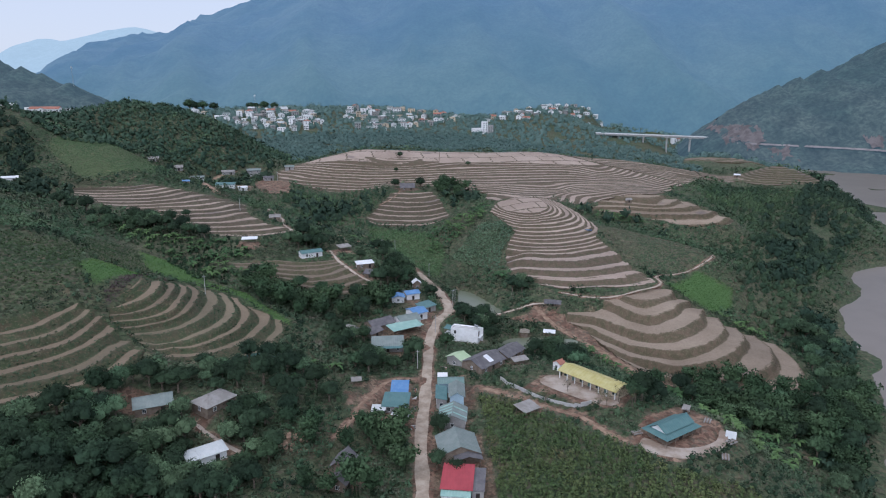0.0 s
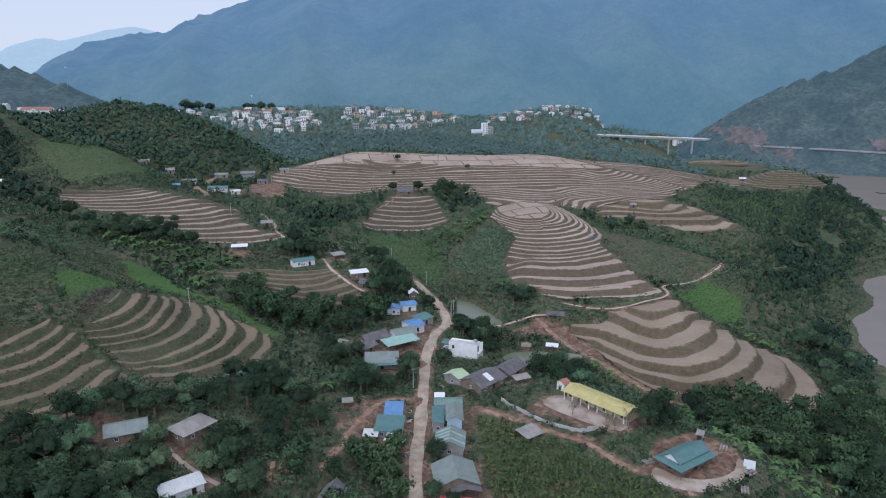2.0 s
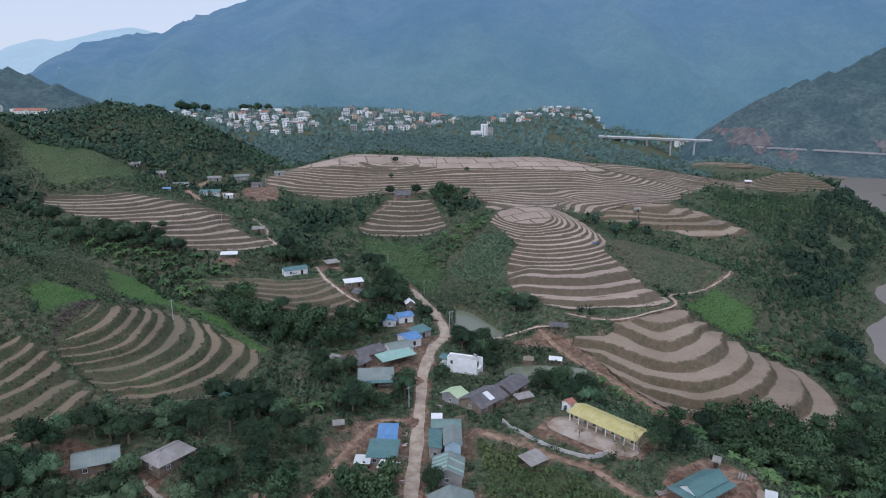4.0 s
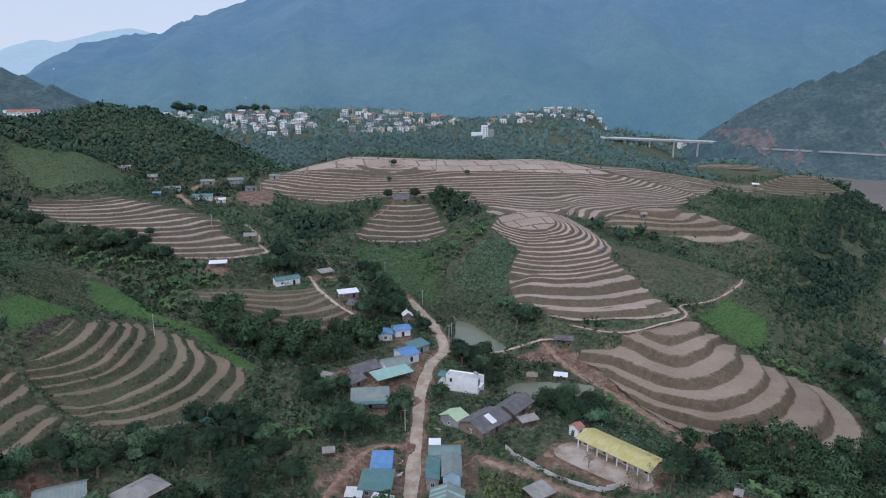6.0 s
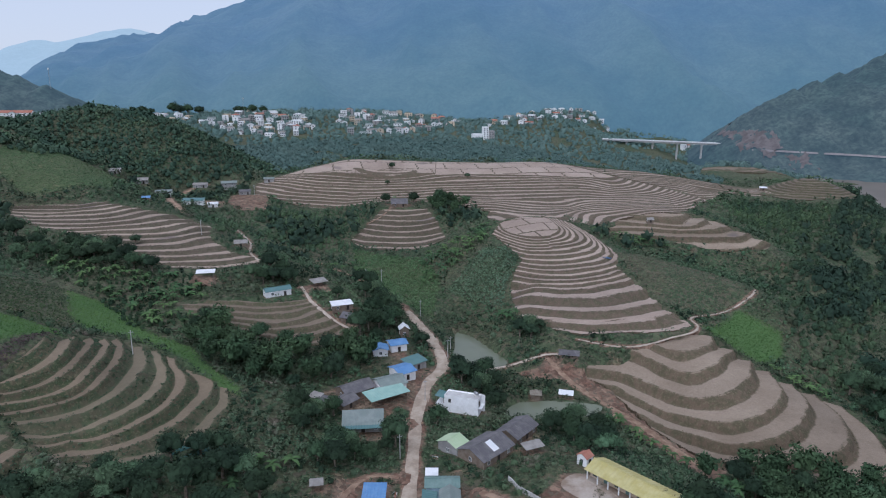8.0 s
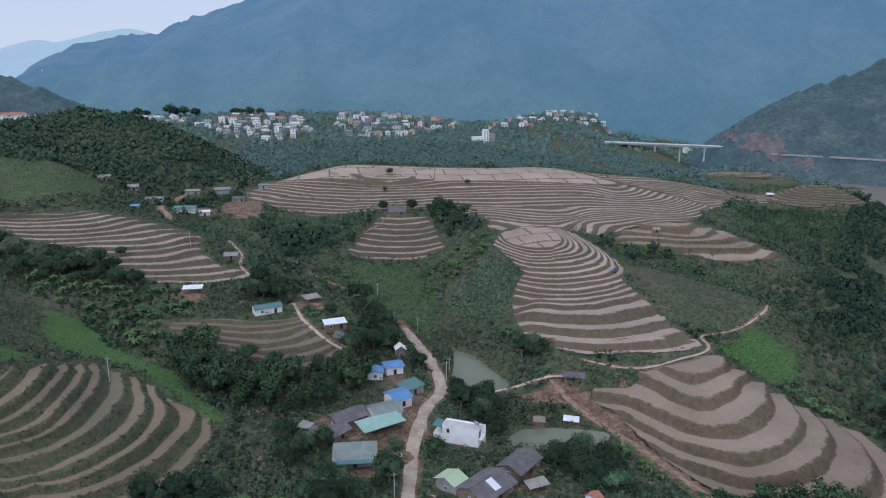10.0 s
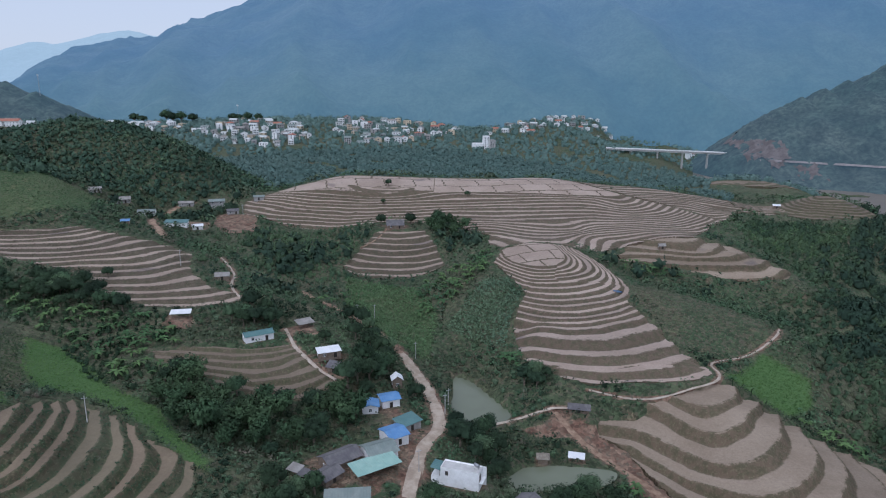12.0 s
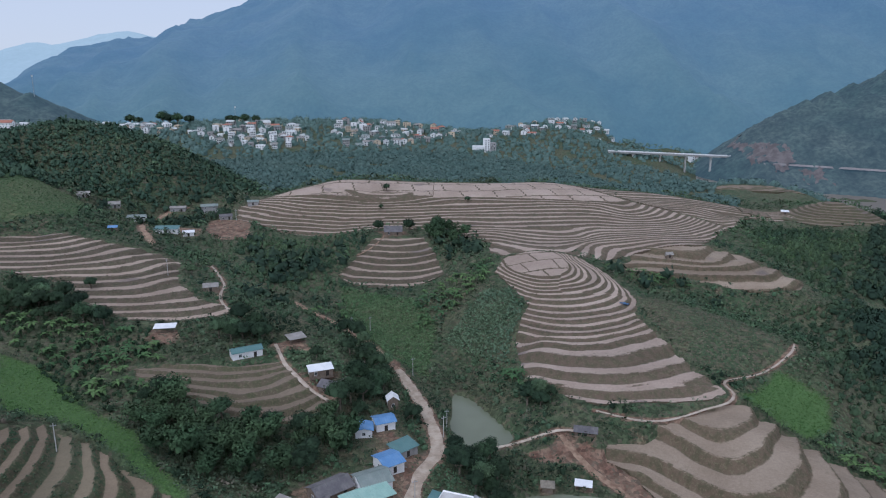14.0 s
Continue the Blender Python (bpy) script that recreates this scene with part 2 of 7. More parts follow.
M["roof_tan"] = sheet_roof("tan_fibre_cement_roof", (0.22, 0.205, 0.185, 1), (0.30, 0.285, 0.265, 1), rough=0.9)
M["roof_tile"] = sheet_roof("red_tile_roof", (0.38, 0.17, 0.12, 1), (0.30, 0.14, 0.10, 1), rough=0.9)
M["net"] = surface("teal_shade_net", (0.05, 0.13, 0.115, 1), (0.075, 0.16, 0.14, 1), 0.5, 6, 0.9, 0, 0.02)
M["thatch"] = surface("grey_thatch", (0.27, 0.24, 0.19, 1), (0.20, 0.175, 0.14, 1), 0.8, 10, 0.95, 0, 0.08)


def water_material(name, tint, rough=0.12):
    n = Nodes(name, rough)
    at = n.place()
    c = n.mix(n.ramp(n.noise(at, 0.03, 3), 0.35, 0.65), tint, tuple(0.86 * v for v in tint[:3]) + (1,))
    n.shader.inputs["Specular IOR Level"].default_value = 0.3
    return n.done(c, n.noise(at, 1.2, 3), 0.015)


M["pond"] = water_material("green_pond_water", (0.15, 0.165, 0.11, 1), 0.2)
M["river"] = water_material("muddy_river_water", (0.185, 0.155, 0.128, 1), 0.3)


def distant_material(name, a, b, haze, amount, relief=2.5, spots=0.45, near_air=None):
    """Distant backdrop slopes, the haze of kilometres of damp air put into their emission."""
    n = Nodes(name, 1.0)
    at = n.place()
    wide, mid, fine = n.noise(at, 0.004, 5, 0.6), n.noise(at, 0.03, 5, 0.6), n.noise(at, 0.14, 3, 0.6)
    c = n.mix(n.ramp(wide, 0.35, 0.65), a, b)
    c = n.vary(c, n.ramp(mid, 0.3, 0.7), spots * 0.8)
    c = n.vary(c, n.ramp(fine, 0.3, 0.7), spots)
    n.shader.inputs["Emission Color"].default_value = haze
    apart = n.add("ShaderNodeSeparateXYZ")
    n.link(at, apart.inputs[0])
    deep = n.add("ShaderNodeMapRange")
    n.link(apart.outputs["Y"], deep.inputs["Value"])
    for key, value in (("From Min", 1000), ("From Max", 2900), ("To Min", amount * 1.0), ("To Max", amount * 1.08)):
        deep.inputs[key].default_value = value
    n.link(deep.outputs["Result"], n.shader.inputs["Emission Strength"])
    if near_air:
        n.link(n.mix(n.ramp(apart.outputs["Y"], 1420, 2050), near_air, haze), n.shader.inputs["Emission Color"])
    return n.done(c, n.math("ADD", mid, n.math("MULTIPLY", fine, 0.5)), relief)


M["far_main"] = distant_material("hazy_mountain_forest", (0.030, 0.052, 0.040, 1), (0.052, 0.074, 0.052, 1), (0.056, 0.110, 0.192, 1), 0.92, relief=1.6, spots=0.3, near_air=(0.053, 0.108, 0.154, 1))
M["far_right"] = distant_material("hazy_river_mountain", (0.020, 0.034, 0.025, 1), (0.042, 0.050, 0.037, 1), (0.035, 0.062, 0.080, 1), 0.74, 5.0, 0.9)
M["rock_far"] = surface("raw_cut_rock", (0.110, 0.098, 0.096, 1), (0.165, 0.148, 0.145, 1), 0.08, 0.5, 0.95, 0, 0.6)
M["track_far"] = surface("pale_new_road", (0.20, 0.185, 0.18, 1), (0.27, 0.25, 0.24, 1), 0.1, 1.0, 0.95, 0, 0.1)
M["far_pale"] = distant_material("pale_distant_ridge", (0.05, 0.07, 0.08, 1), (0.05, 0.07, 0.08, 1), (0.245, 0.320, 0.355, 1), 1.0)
# ---------------------------------------------------------------- the lie of the land
# Heights follow the crests, spurs, gullies and banks of the valley: lines of (x, y, z), smoothed between.
LAND = {
    "road_valley": [(-8, 130, -17.5), (-7, 187, -16), (-6.5, 230, -14), (-6, 268, -12.5), (-3, 300, -11.5), (3, 325, -11.5), (4, 345, -12), (-2, 370, -12.5), (-10, 402, -13), (-17, 435, -12.5)],
    "creek": [(38, 300, -21), (32, 320, -21), (27, 347, -21), (17, 385, -21.5), (8, 415, -18), (-6, 450, -13), (-30, 480, -9), (-54, 515, -7), (-90, 575, 1)],
    "fan_crest": [(124, 390, -8.5), (126, 372, -10), (128, 350, -12.8), (129, 325, -16.5), (138, 306, -20), (146, 294, -23), (155, 285, -26.5)],
    "fan_east": [(139, 345, -17), (147, 324, -20.5), (155, 314, -23.5), (162, 300, -26.5), (171, 318, -29.5), (166, 338, -29.5), (157, 347, -27), (144, 360, -20), (134, 368, -14), (180, 344, -33), (172, 295, -31), (150, 277, -29)],
    "fan_west": [(110, 315, -18), (112, 302, -21), (113, 290, -24.5), (131, 281, -27.5), (100, 358, -12.5), (108, 344, -12), (92, 340, -18.5), (84, 332, -23), (78, 318, -26.5), (95, 298, -28), (106, 284, -29), (68, 347, -18.5), (86, 352, -15)],
    "hut_shelf": [(46, 350, -17.5), (58, 352, -15), (78, 362, -11.5), (66, 366, -11.5), (40, 372, -15)],
    "gully_school": [(50, 300, -21), (72, 285, -23), (92, 268, -26), (118, 258, -31), (145, 245, -35)],
    "spur_foot": [(42, 392, -9.5), (56, 368, -10), (90, 367, -9.5), (122, 376, -8.5)],
    "spur_mid": [(52, 412, -2.5), (80, 410, -1.8), (106, 420, -1), (50, 450, 3.5), (78, 448, 4.5), (100, 446, 3.5)],
    "spur_knob": [(44, 500, 11), (62, 508, 14.5), (78, 508, 14.5), (92, 495, 10), (38, 515, 12)],
    "spur_east": [(105, 465, 5), (132, 445, 2), (155, 428, -1), (168, 414, -4.5), (150, 398, -9), (178, 395, -14)],
    "spur_west": [(30, 412, -13), (24, 440, -5), (22, 470, 1), (20, 500, 5), (26, 530, 9)],
    "gully_east": [(118, 500, 2), (150, 492, -4), (177, 486, -11), (210, 470, -14), (232, 455, -14)],
    "terrace_point": [(216, 505, 1), (206, 512, 4.5), (190, 522, 8), (170, 534, 11), (150, 545, 13.5), (146, 508, 4), (170, 504, 1.5), (192, 500, -1), (208, 530, 3.5), (192, 548, 7.5), (225, 540, -2), (229, 512, -6)],
    "east_slope": [(240, 500, -12), (280, 540, -18), (215, 400, -33), (190, 380, -30), (260, 480, -22), (300, 600, -8), (330, 570, -22), (376, 600, -20)],
    "mound_foot": [(-66, 530, -3), (-40, 520, -5.5), (-12, 522, -5), (6, 540, 0)],
    "mound_top": [(-46, 590, 9.5), (-36, 600, 10), (-22, 592, 9), (-30, 560, 4)],
    "ridge_front": [(-150, 635, 16), (-110, 618, 12), (-70, 615, 10.5), (-10, 612, 12), (30, 575, 13), (60, 545, 13.5), (110, 550, 11.8), (140, 580, 14)],
    "ridge_top": [(-154, 652, 19), (-120, 668, 27), (-81, 682, 34), (-30, 690, 31.5), (20, 700, 29.5), (62, 712, 28.5), (98, 720, 28), (140, 722, 23), (190, 722, 19), (240, 720, 12)],
    "ridge_mid": [(-60, 650, 21.5), (20, 650, 21), (100, 650, 21.5), (160, 640, 18), (205, 620, 11.5), (235, 600, 5)],
    "ridge_tail": [(270, 716, 7), (312, 722, 2), (345, 712, 13), (365, 690, 9), (380, 665, -2), (330, 675, 1), (300, 690, 1), (280, 650, -1)],
    "ridge_back": [(-150, 720, 12), (-60, 760, 14), (40, 780, 12), (140, 780, 8), (260, 800, -4), (380, 800, -8)],
    "river_bed": [(520, 840, -48), (475, 735, -47), (548, 960, -47), (585, 1010, -47), (185, 130, -50), (225, 200, -50), (268, 290, -50), (300, 380, -50), (360, 480, -50), (430, 560, -50), (520, 660, -50), (620, 780, -50), (690, 920, -50), (650, 1080, -50), (540, 1180, -50), (450, 1280, -50), (400, 1400, -50)],
    "river_bank": [(140, 190, -38), (172, 245, -40.5), (203, 310, -40), (222, 345, -40), (243, 400, -40), (258, 425, -41), (312, 508, -40), (412, 623, -39.5), (495, 750, -41), (590, 900, -41), (600, 1050, -41), (440, 1180, -41)],
    "river_far_bank": [(300, 130, -40), (330, 260, -40), (400, 400, -38), (500, 520, -38), (600, 640, -38), (730, 800, -36), (800, 960, -36), (740, 1140, -36), (600, 1260, -36)],
    "school_shelf": [(25, 242, -9.5), (44, 246, -7.5), (62, 228, -8), (48, 232, -8), (30, 226, -11), (70, 212, -10)],
    "green_knoll": [(71, 199, -10), (88, 200, -10.5), (96, 210, -11.5), (66, 188, -11.5), (84, 183, -13), (104, 190, -19), (118, 215, -27), (134, 230, -33)],
    "south_slope": [(20, 220, -12), (38, 195, -15), (60, 170, -16), (20, 170, -17), (100, 160, -26), (30, 120, -18), (90, 110, -28)],
    "west_foot": [(-30, 225, -9), (-43, 225, -7.5), (-52, 232, -5), (-49, 198, -7), (-66, 194, -5), (-25, 190, -14), (-40, 160, -12), (-90, 150, -4), (-30, 265, -10), (-55, 272, -5), (-28, 298, -10)],
    "west_hill_face": [(-72, 200, 0), (-93, 204, 1.5), (-107, 228, 9), (-88, 236, 4), (-96, 233, 3.5), (-106, 238, 7), (-117, 244, 12), (-129, 250, 18), (-102, 261, 14), (-88, 260, 6.5), (-116, 267, 19), (-146, 212, 18), (-85, 280, 5), (-75, 262, 0), (-101, 272, 12), (-115, 285, 15), (-97, 300, 7)],
    "west_hill_crest": [(-100, 310, 4.5), (-112, 306, 8), (-134, 302, 14.5), (-126, 281, 21), (-131, 264, 23), (-163, 285, 31), (-180, 310, 33), (-211, 320, 38), (-280, 320, 56), (-144, 254, 27), (-200, 250, 38), (-320, 200, 55)],
    "banana_gully": [(-70, 312, -4), (-92, 330, 0), (-112, 340, 3), (-138, 362, 5), (-187, 402, 17), (-260, 430, 30), (-340, 450, 45)],
    "hamlet_shelf": [(-20, 345, -8), (-42, 366, 2), (-56, 352, 0), (-73, 378, 6.5), (-60, 335, -5), (-95, 372, 8), (-105, 385, 11), (-40, 395, 0), (-24, 378, -6)],
    "west_terraces": [(-90, 416, 12.5), (-116, 400, 12), (-150, 392, 13), (-190, 425, 17), (-250, 470, 24), (-252, 500, 26), (-210, 498, 25), (-170, 488, 21), (-140, 465, 17), (-105, 440, 13)],
    "basin": [(-75, 450, 1), (-96, 470, 3), (-100, 520, 4), (-120, 560, 7), (-140, 520, 8), (-155, 560, 11), (-150, 605, 12), (-187, 590, 13), (-215, 620, 14), (-180, 640, 14)],
    "green_shoulder": [(-230, 532, 31), (-259, 534, 40), (-277, 574, 49), (-312, 546, 52), (-357, 560, 80), (-420, 520, 95), (-330, 490, 48), (-240, 580, 28)],
    "wooded_dome": [(-220, 650, 36), (-250, 640, 40), (-300, 640, 44), (-319, 700, 78), (-270, 700, 70), (-220, 705, 50), (-362, 700, 70), (-402, 712, 46), (-420, 800, 34), (-500, 780, 34), (-180, 700, 24), (-166, 740, 17), (-300, 790, 40), (-450, 720, 32)],
    "valley_north": [(390, 1340, -10), (430, 1420, -16), (600, 1420, -20), (320, 1420, -6)],
    "far_tail": [(300, 868, 2), (350, 875, 3), (400, 862, -2), (350, 902, 3)],
    "town_shelf": [(-420, 940, 34), (-600, 1000, 52), (-300, 960, 18), (-150, 950, 8), (0, 950, 2), (150, 950, -6), (320, 960, -22), (-330, 1250, 45), (-150, 1290, 42), (20, 1200, 18), (80, 1140, 8), (250, 1200, -8), (330, 1500, 0), (-100, 1480, 36), (-700, 1480, 28), (120, 1480, 14), (250, 1420, 38), (305, 1430, 28), (200, 1440, 42), (370, 1420, -4), (480, 1450, -16), (-350, 1480, 26)],
    "outer": [(-650, 300, 110), (-650, 700, 105), (-450, 50, 60), (-200, 20, 10), (0, 0, -18), (200, 0, -44), (560, 300, 10), (680, 560, 20), (860, 760, 20), (680, 1450, -10)],
}
SPOTS = np.array([p for line in LAND.values() for p in line], float)


def spline_weights(p, soft=6.0):
    n = len(p)
    d2 = ((p[:, None, :2] - p[None, :, :2]) ** 2).sum(2) / 1e4
    k = 0.5 * d2 * np.log(d2 + 1e-9)
    k[np.arange(n), np.arange(n)] = soft / 1e4
    flat = np.c_[np.ones(n), p[:, :2] / 100]
    a = np.block([[k, flat], [flat.T, np.zeros((3, 3))]])
    return np.linalg.solve(a, np.r_[p[:, 2], 0, 0, 0])


LAND_W = spline_weights(SPOTS)


def lattice(x, y, seed=0):
    """Smooth value noise, 0 to 1, on a unit lattice."""
    xi, yi = np.floor(x).astype(np.int64), np.floor(y).astype(np.int64)
    fx, fy = x - xi, y - yi
    fx, fy = fx * fx * (3 - 2 * fx), fy * fy * (3 - 2 * fy)

    def h(a, b):
        n = (a * 374761393 + b * 668265263 + seed * 974634777) & 0x7FFFFFFF
        n = ((n ^ (n >> 13)) * 1274126177) & 0x7FFFFFFF
        return ((n ^ (n >> 16)) & 0xFFFF) / 65535.0

    return (h(xi, yi) * (1 - fx) + h(xi + 1, yi) * fx) * (1 - fy) + (h(xi, yi + 1) * (1 - fx) + h(xi + 1, yi + 1) * fx) * fy


def fbm(x, y, size, octaves=3, seed=0):
    """Fractal noise about 0, of the given largest size in metres."""
    total, amp, s = 0.0, 1.0, size
    for o in range(octaves):
        total = total + amp * (lattice(x / s, y / s, seed + o) - 0.5)
        amp, s = amp * 0.5, s * 0.47
    return total


def land(x, y):
    """The smooth height of the land, before terraces and roads."""
    x, y = np.asarray(x, float), np.asarray(y, float)
    shape = np.broadcast(x, y).shape
    xf = np.clip(np.broadcast_to(x, shape).ravel(), -650, 860)
    yf = np.clip(np.broadcast_to(y, shape).ravel(), 0, 1500)
    out = LAND_W[-3] + LAND_W[-2] * xf / 100 + LAND_W[-1] * yf / 100
    for (px, py, _), w in zip(SPOTS, LAND_W):
        d2 = ((xf - px) ** 2 + (yf - py) ** 2) / 1e4
        out += w * 0.5 * d2 * np.log(d2 + 1e-9)
    out = out.reshape(shape)
    away = np.clip((np.broadcast_to(y, shape) - 1460) / 300, 0, 1) + np.clip((np.abs(np.broadcast_to(x, shape)) - 900) / 400, 0, 1)
    return out - (out + 110) * np.clip(away, 0, 1)

# ---------------------------------------------------------------- mesh helpers
def part(name, bm, material, parent=None, label="", smooth=False):
    """Links a bmesh, or ready mesh data, as one object under a thing or part."""
    if isinstance(bm, bpy.types.Mesh):
        me = bm
    else:
        me = bpy.data.meshes.new(name)
        bm.to_mesh(me)
        bm.free()
    if material and not me.materials:
        me.materials.append(material)
    if smooth:
        me.shade_smooth()
    ob = new(name, me)
    ob.parent = parent
    if label:
        ob["label"] = label
    return ob


def empty(name, x, y, z, yaw=0.0, label="", category="", group="", kind=""):
    ob = new(name)
    ob.matrix_basis = pose(x, y, z, 0, 0, yaw)
    return tagged(ob, label, category, group, kind)


def np_mesh(name, verts, faces, material, smooth=False, normals=None, **attributes):
    me = bpy.data.meshes.new(name)
    me.from_pydata(verts, [], faces)
    for key, values in attributes.items():
        me.attributes.new(key, "FLOAT", "POINT").data.foreach_set("value", np.ascontiguousarray(values, np.float32))
    me.materials.append(material)
    if smooth or normals is not None:
        me.shade_smooth()
    me.update()
    if normals is not None:
        me.normals_split_custom_set_from_vertices(normals)
    return me


def box(bm, cx, cy, cz, sx, sy, sz, bevel=0.0):
    """A box about (cx, cy) standing on cz."""
    m = Matrix.Translation((cx, cy, cz + sz / 2)) @ Matrix.Diagonal((sx, sy, sz, 1))
    made = bmesh.ops.create_cube(bm, size=1, matrix=m)["verts"]
    if bevel:
        bmesh.ops.bevel(bm, geom=list({e for v in made for e in v.link_edges}), offset=bevel, segments=1, affect="EDGES")
    return bm


def inside(x, y, poly):
    """Signed distance to a plan polygon, positive inside."""
    x, y = np.asarray(x, float), np.asarray(y, float)
    best, odd = np.full(x.shape, 1e9), np.zeros(x.shape, bool)
    for (ax, ay), (bx, by) in zip(poly, poly[1:] + poly[:1]):
        ex, ey = bx - ax, by - ay
        t = np.clip(((x - ax) * ex + (y - ay) * ey) / (ex * ex + ey * ey + 1e-9), 0, 1)
        best = np.minimum(best, np.hypot(x - ax - t * ex, y - ay - t * ey))
        if ay != by:
            odd ^= ((ay > y) != (by > y)) & (x < (bx - ax) * (y - ay) / (by - ay) + ax)
    return np.where(odd, best, -best)


def rounded(line, step=3.0, closed=False):
    """Points along a smooth curve through a polyline."""
    p = np.array(line, float)
    n = len(p)
    out = []
    for i in range(n if closed else n - 1):
        a, b, c, d = (p[(i - 1) % n], p[i], p[(i + 1) % n], p[(i + 2) % n]) if closed else (p[max(i - 1, 0)], p[i], p[i + 1], p[min(i + 2, n - 1)])
        k = max(2, int(np.hypot(*(c - b)[:2]) / step))
        for t in np.arange(k) / k:
            out.append(0.5 * ((2 * b) + (c - a) * t + (2 * a - 5 * b + 4 * c - d) * t * t + (3 * b - a - 3 * c + d) * t ** 3))
    if not closed:
        out.append(p[-1])
    return np.array(out)


def chain(line, x, y):
    """Distance to a dense line of points, and the place along it."""
    best, where = np.full(x.shape, 1e9), np.zeros(x.shape)
    for i, ((ax, ay), (bx, by)) in enumerate(zip(line[:-1, :2], line[1:, :2])):
        ex, ey = bx - ax, by - ay
        t = np.clip(((x - ax) * ex + (y - ay) * ey) / (ex * ex + ey * ey + 1e-9), 0, 1)
        d = np.hypot(x - ax - t * ex, y - ay - t * ey)
        near = d < best
        best, where = np.where(near, d, best), np.where(near, i + t, where)
    return best, where


# ---------------------------------------------------------------- roads, ponds, yards: the plan
# name: (points, width, material)
ROADS = {
    "village_road": ([(-7, 120), (-6.5, 150), (-6.1, 178.7), (-7.5, 207.7), (-6.8, 240), (-6.4, 269), (-6.2, 290), (-2.5, 315), (2.8, 330), (1.5, 346), (-3.6, 367), (-12, 392), (-18, 404)], 5.2, "road"),
    "upper_road": ([(-18, 404), (-26, 416), (-34.6, 426), (-44.5, 438), (-58, 450), (-67, 459), (-76.5, 468.6)], 3.0, "track"),
    "hamlet_path": ([(-66, 386), (-60.4, 373.8), (-56.8, 367.7), (-47, 357), (-38, 350.8)], 1.7, "path"),
    "terrace_path": ([(-131, 500), (-118, 476), (-109, 455), (-103, 430), (-96, 415), (-88, 408)], 1.6, "path"),
    "dam_path": ([(20, 346), (30, 351), (49, 354.5), (58, 352)], 1.6, "path"),
    "red_track": ([(50, 352), (57.5, 338), (70, 325), (79, 314), (88.6, 296), (97, 283)], 3.2, "track"),
    "contour_path": ([(66, 364), (86, 357), (109, 362.4), (119.6, 366.8), (124.9, 374), (126, 386), (149, 397), (165, 409), (171, 418)], 1.3, "path"),
    "school_lane": ([(14.3, 242), (24.5, 234), (39.6, 222.5), (48, 217), (54, 209), (60, 201)], 3.0, "track"),
    "west_path": ([(-80, 197), (-74.5, 192.6), (-69, 190.5), (-62, 187)], 1.8, "path"),
    "west_branch": ([(-10.2, 251), (-20, 250), (-27.5, 232), (-31.8, 213), (-36, 201)], 2.2, "track"),
    "junction_lane": ([(-9.4, 284), (-12, 283.5), (-18, 281)], 3.4, "road"),
    "far_road": ([(-172, 520), (-180, 532), (-200, 568), (-212, 606), (-206, 630), (-196, 640)], 4.5, "track"),
    "mound_path": ([(-36, 590), (-42, 570), (-52, 556)], 1.2, "track"),
}
PONDS = {
    "upper_pond": ([(10, 398), (18, 391), (27, 374), (34, 359), (27, 350), (14, 340), (8.5, 350), (7.5, 370)], -21.6),
    "lower_pond": ([(27, 314), (33, 321), (46, 322.5), (58, 321), (67, 318), (61, 310), (40, 307), (28, 303)], -22.6),
}
# flat yards: (points, height or None for the land's own, bare ground)
YARDS = [
    ([(112, 455), (140, 440), (166, 416), (156, 404), (130, 394), (118, 402), (110, 428)], None, 0.2),
    ([(28, 236), (38, 250), (56, 248), (72, 228), (62, 216), (48, 222)], -8.4, 0.9),
    ([(60, 203), (70, 218), (86, 226), (97, 212), (90, 194), (72, 186), (62, 193)], -10.0, 1.0),
    ([(-72, 391), (-52, 396), (-50, 384), (-66, 378)], 4.6, 0.9),
    ([(-172, 622), (-138, 616), (-128, 575), (-146, 560), (-164, 580)], None, 1.0),
    ([(-196, 590), (-160, 585), (-158, 560), (-196, 556)], 13.6, 0.8),
    ([(-2, 330), (-14, 342), (-22, 330), (-16, 315), (-4, 308)], None, 0.8),
    ([(-36, 310), (-14, 296), (-14, 286), (-34, 286), (-42, 298)], None, 0.7),
    ([(-30, 250), (-10, 250), (-10, 212), (-24, 216), (-30, 236)], None, 0.9),
    ([(-2, 258), (12, 256), (14, 190), (-4, 190)], None, 0.7),
    ([(14, 282), (36, 296), (38, 270), (20, 256)], None, 0.6),
    ([(74, 344), (78, 334), (82, 320), (92, 302), (101, 289), (106, 281), (92, 270), (89, 283), (79, 296), (72, 312), (66, 328), (56, 335), (40, 340), (32, 349), (48, 350), (63, 346)], None, 1.0),
    ([(56, 340), (70, 330), (58, 346), (48, 346)], None, 0.9),
    ([(-46, 600), (-20, 600), (-20, 582), (-46, 582)], 9.3, 0.8),
    ([(-122, 392), (-104, 392), (-104, 376), (-122, 378)], None, 0.8),
    ([(-50, 372), (-34, 372), (-32, 354), (-46, 356)], None, 0.6),
    ([(-118, 446), (-104, 446), (-104, 432), (-116, 432)], None, 0.6),
    ([(-40, 236), (-28, 244), (-26, 226), (-36, 218)], None, 0.7),
    ([(-112, 196), (-106, 210), (-92, 212), (-82, 206), (-86, 194), (-100, 192)], None, 0.8),
    ([(-58, 190), (-52, 204), (-42, 204), (-40, 192)], None, 0.6),
]
